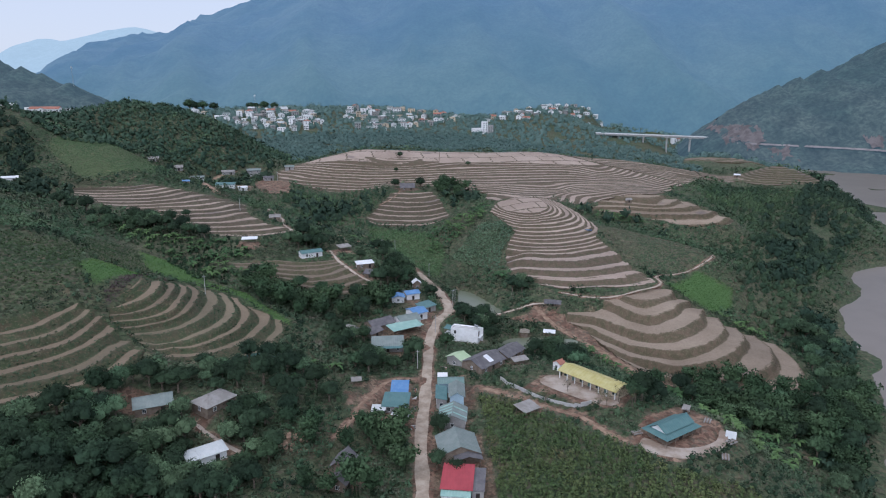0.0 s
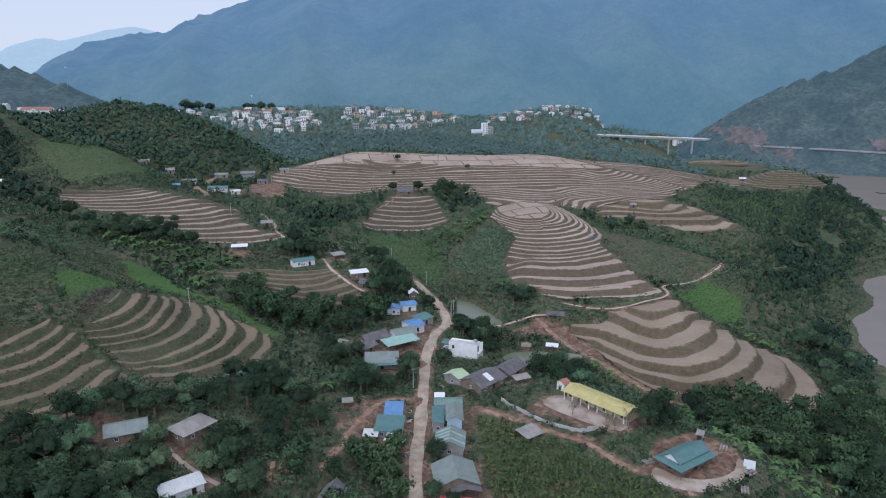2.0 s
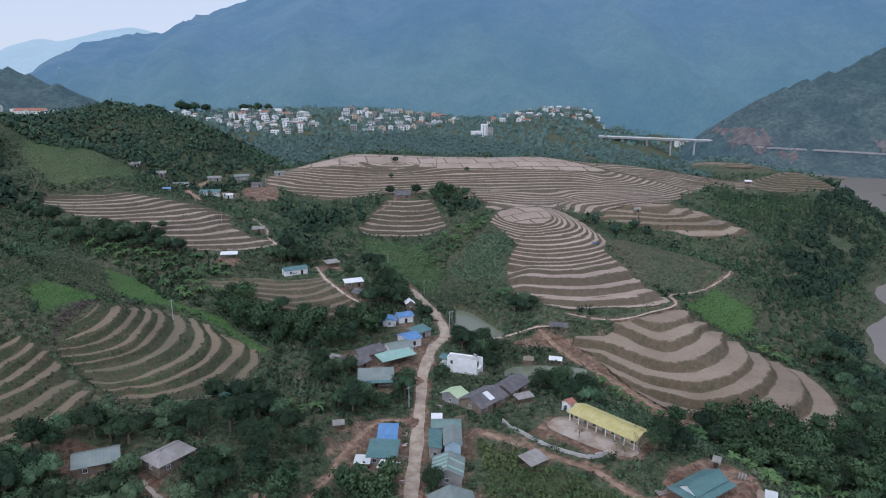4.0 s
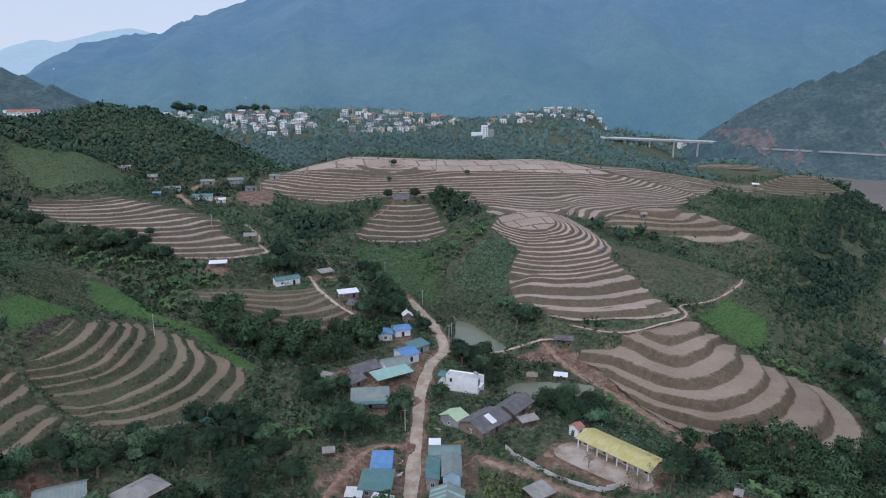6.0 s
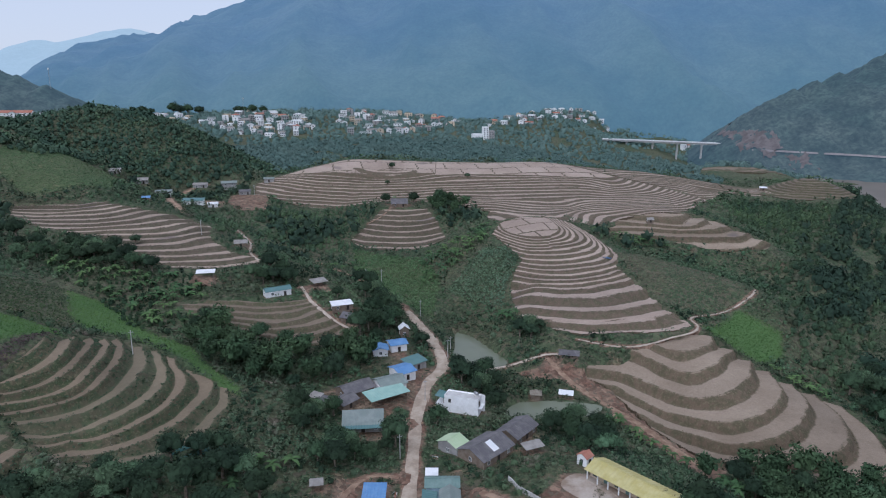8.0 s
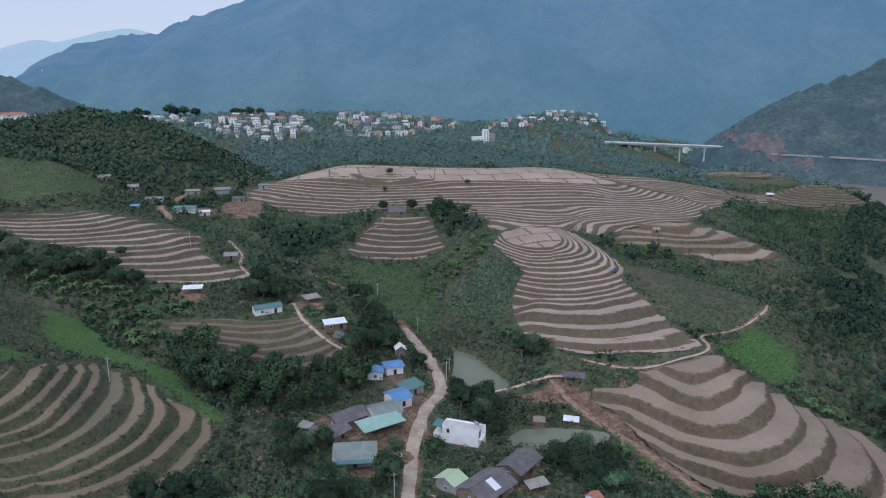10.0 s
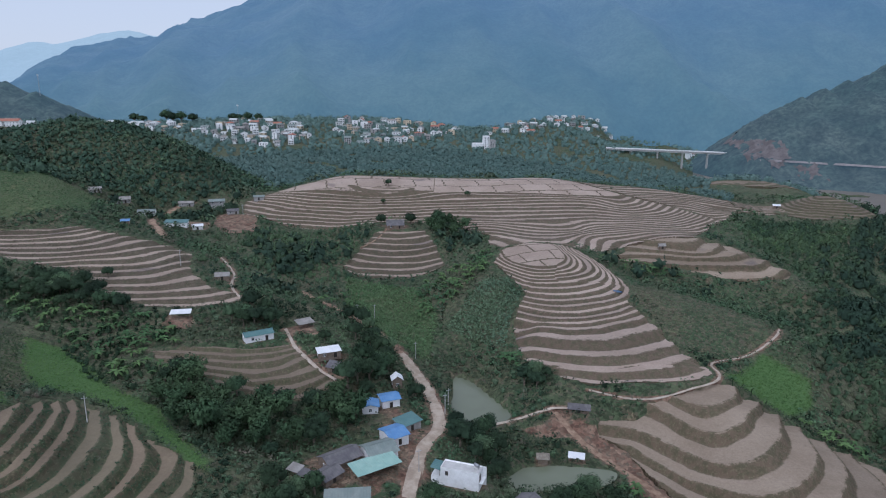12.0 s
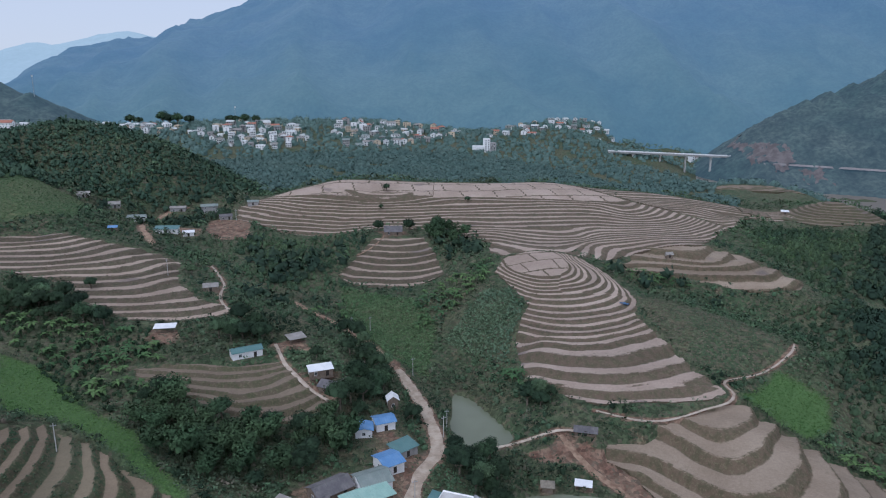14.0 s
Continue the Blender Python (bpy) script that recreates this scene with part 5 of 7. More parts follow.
    ("house", "low house with a tan roof below the wood", -238.0, 606.0, None, 18, [(0, 0, 0, 12.0, 7.0, 0, 3.0, 1.6, "gable", "plaster_grey", "roof_tan")]),
    ("house", "small house with a tan roof under the wooded hill", -254.0, 600.0, None, 24, [(0, 0, 0, 8.0, 6.0, 0, 2.8, 1.4, "gable", "plaster_grey", "roof_tan")]),
    ("shed", "little shed with a blue roof on the green slope", -201.0, 530.0, None, 20, [(0, 0, 0, 5.0, 4.0, 0, 2.3, 0.6, "shed", "timber", "roof_blue", 0.4)]),
    ("shed", "white-roofed shed high on the wooded slope", -300.0, 470.0, None, 25, [(0, 0, 0, 10.0, 5.0, 0, 2.8, 0.7, "shed", "plaster", "roof_white", 0.4)]),
    ("shed", "lone shed with a white sheet roof on the ridge", 309.0, 714.0, None, -20, [(0, 0, 0, 6.0, 5.0, 0, 2.5, 0.7, "shed", "timber", "roof_white", 0.4)]),
    ("hut", "tiny field hut on an outlying terrace", 145.0, 526.0, None, 4, [(0, 0, 0, 4.0, 3.4, 0, 2.0, 1.1, "gable", "timber", "roof_tan", 0.4)]),
    ("school_building", "long white building under a red tiled roof beyond the wooded hill", -600.0, 1050.0, None, 8, [(0, 0, 0, 42.0, 11.0, 0, 7.0, 3.0, "gable", "plaster", "roof_tile")]),
    ("school_building", "long white two-storey building beyond the wooded hill", -655.0, 1040.0, None, 4, [(0, 0, 0, 34.0, 10.0, 0, 7.5, 1.5, "gable", "plaster", "roof_pale")]),
    ("house", "house with a dark roof at the ridge's end", -160.0, 622.0, None, 25, [(0, 0, 0, 8.5, 5.5, 0, 2.8, 1.2, "gable", "plaster_grey", "roof_dark")]),
    ("house", "low grey-roofed house at the wood's edge", -146.0, 648.0, None, 12, [(0, 0, 0, 8.0, 5.0, 0, 2.8, 0.9, "gable", "plaster_grey", "roof_grey")]),
]
SCHOOL = (56.6, 237.2, -8.4, -48.0)
GREEN_HOUSE = (75.6, 204.2, -10.0, 34.0)
WHITE_HOUSE = (9.4, 297.5, None, -19.0)
for _, _, hx, hy, hz, hyaw, blocks in HOUSES:
    if hz is None:
        hz = pad_height(hx, hy)
    r = max(math.hypot(b[0], b[1]) + max(b[3], b[4]) / 2 for b in blocks)
    if len(blocks) == 1:
        q = blocks[0]
        PADS.append((hx, hy, q[3] / 2 + 0.8, q[4] / 2 + 0.8, hyaw + q[2], hz))
    else:
        PADS.append((hx, hy, r * 0.85, r * 0.85, hyaw, hz))
PADS.append((WHITE_HOUSE[0], WHITE_HOUSE[1], 9, 4, WHITE_HOUSE[3], pad_height(*WHITE_HOUSE[:2])))


def pad_at(x, y):
    return next(p[5] for p in PADS if p[0] == x and p[1] == y)


def build_houses():
    for name, label, x, y, _, yaw, blocks in HOUSES:
        top = empty(name, x, y, pad_at(x, y), yaw, label, name, "village buildings")
        for b in blocks:
            block(top, *b)
        if "striped" in label:
            for i, px in enumerate((-3.4, -1.2, 1.0, 3.2)):
                for side in (-1, 1):
                    s = 2.0 / 4.5
                    e = ((px, side * 5.0, 3.4 - 0.5 * s + 0.16), (px + 0.9, side * 5.0, 3.4 - 0.5 * s + 0.16), (px + 0.9, side * 0.1, 5.5), (px, side * 0.1, 5.5))
                    if side > 0:
                        e = (e[1], e[0], e[3], e[2])
                    if i % 2 == 0 or side > 0:
                        part("roof_panel", ribbed(*e, pitch=0.5), M["roof_mint"], top, "pale green translucent roof panel").matrix_basis = pose(0, 0, 0, 0, 0, 90)
        if "white patch" in label:
            e = ((-1.2, -4.6, 2.9 + 2.2 * 0.9 / 5.5 + 0.2), (1.4, -4.6, 2.9 + 2.2 * 0.9 / 5.5 + 0.2), (1.4, -0.6, 2.9 + 2.2 * 4.9 / 5.5 + 0.2), (-1.2, -0.6, 2.9 + 2.2 * 4.9 / 5.5 + 0.2))
            part("roof_panel", ribbed(*e, pitch=0.6), M["roof_white"], top, "new white roof panel")


def build_school():
    x, y, z, yaw = SCHOOL
    top = empty("school", x, y, z, yaw, "long cream schoolhouse with yellow ribbed roof and columned veranda", "school")
    L, W, E, R = 25.6, 8.6, 3.6, 1.5
    bm = bmesh.new()
    ends = [[bm.verts.new((sx * L / 2, yy, zz)) for yy, zz in ((-W / 2 + 2.2, -1), (W / 2, -1), (W / 2, E), (0, E + R), (-W / 2 + 2.2, E + 0.55))] for sx in (-1, 1)]
    for e in ends:
        bm.faces.new(e)
    for i in range(5):
        bm.faces.new((ends[0][i], ends[0][(i + 1) % 5], ends[1][(i + 1) % 5], ends[1][i]))
    bmesh.ops.recalc_face_normals(bm, faces=bm.faces)
    part("wall", bm, M["plaster_cream"], top)
    part("veranda_floor", box(bmesh.new(), 0, -W / 2 + 1.0, -0.8, L + 0.4, 2.6, 1.15, 0.03), M["yard"], top)
    col = box(bmesh.new(), 0, 0, 0.3, 0.32, 0.32, E - 0.2, 0.03)
    cme = bpy.data.meshes.new("column")
    col.to_mesh(cme)
    col.free()
    cme.materials.append(M["plaster"])
    for i in range(8):
        part("column", cme, None, top).matrix_basis = pose(-L / 2 + 0.3 + i * (L - 0.6) / 7, -W / 2 + 0.15, 0)
    drop = R / (W / 2) * 0.6
    for s in (-1, 1):
        a = [(-L / 2 - 0.5, -W / 2 - 0.6, E - drop + 0.1), (L / 2 + 0.5, -W / 2 - 0.6, E - drop + 0.1), (L / 2 + 0.5, 0, E + R + 0.1), (-L / 2 - 0.5, 0, E + R + 0.1)]
        if s > 0:
            a = [(-q[0], -q[1], q[2]) for q in a]
        part("roof_sheet", ribbed(*a, pitch=1.25, high=0.12, thick=0.08), M["roof_yellow"], top)
    part("ridge_cap", box(bmesh.new(), 0, 0, E + R + 0.08, L + 1.1, 0.5, 0.12, 0.03), M["roof_yellow"], top)
    for i in range(7):
        px = -L / 2 + (i + 0.5) * L / 7
        if i % 2:
            door(top, px, -W / 2 + 2.17, 0.35, 0, 1.3, 2.3, "roof_green")
        else:
            window(top, px, -W / 2 + 2.18, 1.75, 0, 1.7, 1.5, "roof_green")
        window(top, px, W / 2 + 0.01, 1.9, 180, 1.5, 1.3)
    # neighbouring store room, yard wall, yard slab
    shed_top = empty("store_room", 46.3, 252.6, -8.4, -48, "small store room with a red tiled roof beside the school", "shed")
    block(shed_top, 0, 0, 90, 3.2, 3.6, 0, 2.9, 1.0, "gable", "plaster", "roof_tile", 0.3)
    line = rounded([(22.5, 246), (27, 238), (34, 231), (42, 225), (49, 221.5), (53, 223)], 2.0)
    wall_top = empty("yard_wall", 0, 0, 0, 0, "low pale concrete yard wall along the lane", "wall")
    zz, _ = ground_height(line[:, 0], line[:, 1])
    seg = box(bmesh.new(), 0, 0, -0.8, 1, 0.22, 1.7, 0.0)
    sme = bpy.data.meshes.new("wall_panel")
    seg.to_mesh(sme)
    seg.free()
    sme.materials.append(M["concrete"])
    for i in range(len(line) - 1):
        a, b = line[i], line[i + 1]
        d = b - a
        part("wall_panel", sme, None, wall_top).matrix_basis = pose((a[0] + b[0]) / 2, (a[1] + b[1]) / 2, max(zz[i], zz[i + 1]) + 0.35, 0, 0, math.degrees(math.atan2(d[1], d[0]))) @ Matrix.Diagonal((np.hypot(*d) + 0.1, 1, 1, 1))
    flat_patch("yard", [(37, 241), (45, 247), (58, 233), (64, 226), (60, 221), (52, 225), (44, 232)], -8.28, "yard", "pale worn concrete school yard", "yard", 0.3)


def build_green_house():
    x, y, z, yaw = GREEN_HOUSE
    top = empty("house", x, y, z, yaw, "wide timber house with a two-tier green sheet roof", "house", "village buildings")
    L, W = 14.6, 7.6
    bm = box(bmesh.new(), 0, 0, -1, L, W, 4.0)
    part("wall", bm, M["timber"], top)
    e0, e1, ox, oy, ix, iy = 2.55, 3.5, L / 2 + 1.6, W / 2 + 1.5, L / 2 - 0.4, W / 2 - 0.9
    for s in (-1, 1):
        part("roof_sheet", ribbed((-ox * s, -oy * s, e0), (ox * s, -oy * s, e0), (ix * s, -iy * s, e1), (-ix * s, -iy * s, e1), 0.9), M["roof_teal"], top)
        part("roof_sheet", ribbed((ox * s, -oy * s, e0), (ox * s, oy * s, e0), (ix * s, iy * s, e1), (ix * s, -iy * s, e1), 0.9), M["roof_teal"], top)
        part("upper_roof_sheet", ribbed((-ix * s - 0.5 * s, -iy * s - 0.5 * s, e1 + 0.2), (ix * s + 0.5 * s, -iy * s - 0.5 * s, e1 + 0.2), (ix * s + 0.5 * s, 0, 5.7), (-ix * s - 0.5 * s, 0, 5.7), 0.9), M["roof_teal"], top)
        bm = bmesh.new()
        tri = [bm.verts.new((ix * s * k, yy, zz)) for k in (1, 0.97) for yy, zz in ((-iy, e1), (iy, e1), (0, 5.55))]
        bm.faces.new(tri[:3]), bm.faces.new(tri[3:])
        for i in range(3):
            bm.faces.new((tri[i], tri[(i + 1) % 3], tri[3 + (i + 1) % 3], tri[3 + i]))
        bmesh.ops.recalc_face_normals(bm, faces=bm.faces)
        part("gable_end", bm, M["plaster"], top, "white gable end")
    part("ridge_cap", box(bmesh.new(), 0, 0, 5.68, 2 * ix + 1.1, 0.4, 0.1, 0.03), M["roof_teal"], top)
    for i in range(5):
        px = -L / 2 + (i + 0.5) * L / 5
        if i == 2:
            door(top, px, -W / 2 - 0.01, 0, 0, 1.4, 2.1)
        else:
            window(top, px, -W / 2 - 0.01, 1.4, 0, 1.2, 1.2, "timber")
    for s in (-1, 1):
        window(top, s * (L / 2 + 0.01), 0, 1.4, 90 * s, 1.2, 1.2, "timber")
        for k in (-1, -0.5, 0, 0.5, 1):
            bm = box(bmesh.new(), k * (ox - 0.3), s * (oy - 0.25), -0.3, 0.16, 0.16, 2.85)
            part("post", bm, M["timber"], top)
    flat_patch("yard", [(63, 195), (66, 202), (70, 198), (75, 195.5), (82, 196), (89, 200), (93, 207), (94, 203), (89, 195), (80, 189.5), (71, 190)], -9.9, "yard", "pale concrete apron round the green-roofed house", "yard", 0.3)
    for bx, by, byaw in ((64.5, 205, 20), (91, 213, 60), (93.5, 199, 30), (88, 190, 70)):
        p = empty("plank_stack", bx, by, -10.0, byaw, "loose stack of weathered planks beside the house", "planks", "plank stacks")
        for k in range(5):
            part("plank", box(bmesh.new(), 0.1 * (k % 2), -0.9 + 0.45 * k, 0, 3.4, 0.4, 0.35 + 0.1 * (k % 3)), M["timber"] if k % 2 else M["roof_tan"], p)


def build_white_house():
    x, y, _, yaw = WHITE_HOUSE
    z = pad_at(x, y)
    top = empty("house", x, y, z, yaw, "white flat-roofed two-storey house with a teal canopy", "house", "village buildings")
    block(top, 1.2, 0, 0, 13.0, 4.8, 0, 6.2, 0, "flat", "plaster", "roof_white", 0.0, False)
    block(top, -7.0, 0, 90, 4.8, 3.2, 0, 5.4, 0.4, "open", "timber", "roof_teal", 0.3)
    part("balcony_wall", box(bmesh.new(), -7.0, 0, -1, 3.2, 4.6, 4.0), M["plaster"], top)
    part("roof_deck", box(bmesh.new(), 1.2, 0, 6.1, 12.6, 4.4, 0.12), M["concrete"], top)
    window(top, -3.2, -2.41, 4.6, 0, 0.9, 1.4, "timber")
    window(top, 7.71, -0.9, 4.4, 90, 1.8, 2.4, "timber")
    part("balcony_slab", box(bmesh.new(), 8.3, 0, 3.0, 1.3, 4.8, 0.18), M["plaster"], top)
    part("balcony_fin", box(bmesh.new(), 8.3, 2.35, 0, 1.3, 0.15, 6.6), M["plaster"], top)
    bm = bmesh.new()
    bmesh.ops.create_cone(bm, cap_ends=True, segments=14, radius1=0.55, radius2=0.55, depth=1.8, matrix=pose(6.0, 0.8, 7.55, 90, 0, 60))
    tank = part("water_tank", bm, M["steel"], top, "horizontal steel water tank", True)
    part("tank_stand", box(bmesh.new(), 6.0, 0.8, 6.15, 1.4, 1.4, 0.85, 0.05), M["concrete"], top)


# ---------------------------------------------------------------- the town on the shelf
def build_town():
    rng = random.Random(5)
    walls = ["plaster", "plaster", "plaster", "plaster", "plaster_grey", "plaster_cream"]
    roofs = ["roof_pale", "roof_pale", "roof_tan", "roof_grey", "roof_tan", "roof_tile"]
    words = {"plaster": "white", "plaster_cream": "cream", "plaster_grey": "grey", "plaster_blue": "pale blue"}
    rwords = {"roof_pale": "pale sheet", "roof_white": "white sheet", "roof_tile": "red tiled", "roof_grey": "green-grey sheet", "roof_tan": "tan", "roof_blue": "blue sheet"}
    done = []
    for poly, count, big in TOWN:
        p = np.array(poly)
        placed, tries = 0, 0
        while placed < count and tries < count * 40:
            tries += 1
            x, y = rng.uniform(p[:, 0].min(), p[:, 0].max()), rng.uniform(p[:, 1].min(), p[:, 1].max())
            if inside(np.array([x]), np.array([y]), poly)[0] < 0 or any(math.hypot(x - a, (y - b) * 0.7) < 12 for a, b in done):
                continue
            done.append((x, y))
            placed += 1
            wall, roof = rng.choice(walls), rng.choice(roofs)
            kind = rng.choice(["gable", "gable", "flat", "hip"])
            l, w = rng.uniform(8, 15) * big, rng.uniform(7, 11) * big
            eave = rng.choice([3.4, 6.4, 6.4, 9.4])
            top = empty("town_house", x, y, pad_height(x, y) - 0.5, rng.uniform(-25, 25) + rng.choice([0, 90]), f"{words[wall]} {'one' if eave < 4 else 'two' if eave < 7 else 'three'}-storey town house with a {rwords[roof] if kind != 'flat' else 'flat concrete'} roof", "house", "town houses")
            block(top, 0, 0, 0, l, w, 0, eave, 2.0, kind, wall, roof, 0.6, False, 2.0)
            for k in range(int(eave / 3)):
                for i in range(3):
                    pane(top, (i - 1) * l / 3.3, -w / 2 - 0.01, 1.7 + 3 * k, 0)
                pane(top, l / 2 + 0.01, 0, 1.7 + 3 * k, 90)
                pane(top, -l / 2 - 0.01, 0, 1.7 + 3 * k, -90)
    # the tall white house above the tree belt
    tx, ty = TOWER
    top = empty("town_house", tx, ty, pad_height(tx, ty), 10, "tall narrow white house with stepped flat roofs", "house", "town houses")
    block(top, 0, 0, 0, 9, 10, 0, 20, 0, "flat", "plaster", "roof_white", 0, False)
    block(top, 9, 0, 0, 9.5, 12, 0, 14, 0, "flat", "plaster_grey", "roof_white", 0, False)
    block(top, -13, 2, 0, 16, 10, 0, 9, 0, "flat", "plaster", "roof_white", 0, False)
    for k in range(6):
        for px in (-2.2, 2.2):
            window(top, px, -5.01, 2 + 3.1 * k, 0, 1.6, 1.7)
        if k < 4:
            for px in (7, 11):
                window(top, px, -6.01, 2 + 3.1 * k, 0, 1.6, 1.7)


def build_bridge():
    top = empty("bridge", 0, 0, 0, 0, "long pale concrete road bridge on tall piers", "bridge")
    a, b = Vector((280, 1262, 4.5)), Vector((516, 1286, -6.0))
    d = b - a
    yaw = math.degrees(math.atan2(d.y, d.x))
    tilt = -math.degrees(math.atan2(d.z, math.hypot(d.x, d.y)))
    m = Matrix.Translation((a + b) / 2) @ pose(0, 0, 0, 0, tilt, yaw)
    part("deck", box(bmesh.new(), 0, 0, -1.6, d.length, 9, 1.6, 0.1), M["concrete"], top).matrix_basis = m
    for s in (-1, 1):
        part("parapet", box(bmesh.new(), 0, s * 4.3, 0.02, d.length, 0.4, 1.1), M["plaster"], top).matrix_basis = m
        part("girder", box(bmesh.new(), 0, s * 2.6, -3.2, d.length, 1.2, 1.55), M["concrete"], top).matrix_basis = m
    for k in (0.18, 0.38, 0.57, 0.76, 0.92):
        p = a + d * k
        g = land(np.array([p.x]), np.array([p.y]))[0]
        h = p.z - 3.2 - g + 3
        pier = part("pier", box(bmesh.new(), 0, 0, 0, 2.2, 3.6, h, 0.15), M["concrete"], top)
        pier.matrix_basis = pose(p.x, p.y, g - 3, 0, 0, yaw)
        part("pier_cap", box(bmesh.new(), 0, 0, h - 1.2, 3.0, 8.0, 1.2, 0.1), M["concrete"], pier)


def build_poles():
    bm = bmesh.new()
    bmesh.ops.create_cone(bm, cap_ends=True, segments=8, radius1=0.17, radius2=0.11, depth=9.0, matrix=Matrix.Translation((0, 0, 4.0)))
    pole_me = bpy.data.meshes.new("pole")
    bm.to_mesh(pole_me)
    bm.free()
    pole_me.materials.append(M["concrete"])
    bm = box(bmesh.new(), 0, 0, 7.6, 1.7, 0.12, 0.14)
    for k in (-0.7, 0, 0.7):
        box(bm, k, 0, 7.74, 0.1, 0.1, 0.25)
    arm_me = bpy.data.meshes.new("crossarm")
    bm.to_mesh(arm_me)
    bm.free()
    arm_me.materials.append(M["steel"])
    for x, y in POLES:
        z, _ = ground_height(np.array([x]), np.array([y]))
        top = empty("utility_pole", x, y, float(z[0]), 20, "slim grey concrete utility pole with a crossarm", "utility pole", "utility poles")
        part("pole", pole_me, None, top)
        part("crossarm", arm_me, None, top)


def build_masts():
    """Slender lattice masts with antennas, above the town."""
    for x, y, high in ((-632, 1200, 34), (-339, 1258, 30)):
        z = max(float(land(np.array([x]), np.array([y]))[0]), float(slope_height(np.array([x * 1.0]), np.array([y * 1.0]), WEST_CREST, 0, 0.42, 30, 47)[0]))
        top = empty("radio_mast", x, y, z - 1, 15, "slender lattice radio mast with white antennas", "mast", "radio masts")
        bm = bmesh.new()
        for k in range(3):
            a = k * 2.094
            box(bm, math.cos(a) * 0.6, math.sin(a) * 0.6, 0, 0.18, 0.18, high)
        for k in range(int(high / 2)):
            box(bm, 0, 0.3, k * 2.0, 1.1, 0.1, 0.12)
            box(bm, 0.25, 0, k * 2.0 + 1, 0.1, 1.1, 0.12)
        part("lattice", bm, M["steel"], top)
        for k in range(3):
            a = k * 2.094 + 0.5
            part("antenna", box(bmesh.new(), math.cos(a) * 1.1, math.sin(a) * 1.1, high - 3.2, 0.5, 0.5, 2.6, 0.08), M["plaster"], top)


def build_clutter():
    """Planks, rubble and garden beds about the village."""
    rng = random.Random(31)
    for x, y, yaw in ((-11.0, 243, 80), (-11.5, 236, 100), (-10.8, 229, 70), (-12, 222, 95), (-10.5, 216, 60), (-9, 318, 50), (-6, 334, 20), (0.5, 262, 90), (-36, 289, 20), (-29, 288, 0)):
        z, _ = ground_height(np.array([x]), np.array([y]))
        top = empty("rubble_pile", x, y, float(z[0]), yaw, "heap of broken planks, bricks and rubble beside the road", "rubble", "rubble piles")
        for k in range(7):
            m = pose(rng.uniform(-1.4, 1.4), rng.uniform(-0.8, 0.8), rng.uniform(0.0, 0.25), rng.uniform(-8, 8), rng.uniform(-12, 12), rng.uniform(0, 180))
            part("plank", box(bmesh.new(), 0, 0, -0.1, rng.uniform(0.8, 2.6), rng.uniform(0.2, 0.5), rng.uniform(0.1, 0.35)), M[rng.choice(["timber", "brick", "roof_tan", "concrete"])], top).matrix_basis = m
    for x0, y0, x1, y1, wide in ((-74.5, 240.5, -66.2, 260.0, 2.6), (-71.0, 238.0, -64.0, 252.0, 2.0)):
        u = np.linspace(0, 1, 12)
        side = np.array([y1 - y0, x0 - x1]) / math.hypot(x1 - x0, y1 - y0)
        rows = []
        for k, up in ((-0.5, 0.15), (0.0, 0.9), (0.5, 0.15)):
            px, py = x0 + (x1 - x0) * u + side[0] * k * wide, y0 + (y1 - y0) * u + side[1] * k * wide
            rows.append(np.c_[px, py, ground_height(px, py)[0] + up + 0.15 * np.sin(u * 19 + k)])
        i = np.arange(11)[:, None]
        faces = np.concatenate([np.c_[i + 12 * k, i + 1 + 12 * k, i + 13 + 12 * k, i + 12 + 12 * k] for k in range(2)])
        tagged(part("shade_net", np_mesh("shade_net", np.concatenate(rows), faces, M["net"], True), None), "teal netting tunnel over a vegetable bed on the slope", "shade net", "vegetable nets")
    z = float(stepped(np.array([TARP[0]]), np.array([TARP[1]]), FIELDS[1][0], 1.55, 0.44, 0.35, 38.0)[0][0])
    bm = bmesh.new()
    for i in range(7):
        for j in range(5):
            bm.verts.new((i * 0.8 - 2.4, j * 0.7 - 1.4, 0.16 + 0.12 * math.sin(i * 1.7 + j) + 0.1 * math.cos(j * 2.3 - i)))
    bm.verts.ensure_lookup_table()
    for i in range(6):
        for j in range(4):
            bm.faces.new([bm.verts[q] for q in (5 * i + j, 5 * i + 5 + j, 5 * i + 6 + j, 5 * i + 1 + j)])
    bmesh.ops.solidify(bm, geom=bm.faces, thickness=0.12)
    tarp = part("tarpaulin", bm, M["roof_blue"], None, "", True)
    tarp.matrix_basis = pose(*TARP, z, 0, 0, -35)
    tagged(tarp, "crumpled blue tarpaulin lying on a terrace edge", "tarpaulin")
    for i in range(4):
        for j in range(2):
            x, y = -49.5 + i * 2.1, 193 + j * 4.6
            z, _ = ground_height(np.array([x]), np.array([y]))
            bed = box(bmesh.new(), 0, 0, -0.6, 1.5, 4.0, 0.95, 0.12)
            ob = part("garden_bed", bed, M["track"])
            ob.matrix_basis = pose(x, y, float(z[0]), 0, 0, 12)
            tagged(ob, "raised bed of bare brown garden soil", "garden bed", "garden beds")


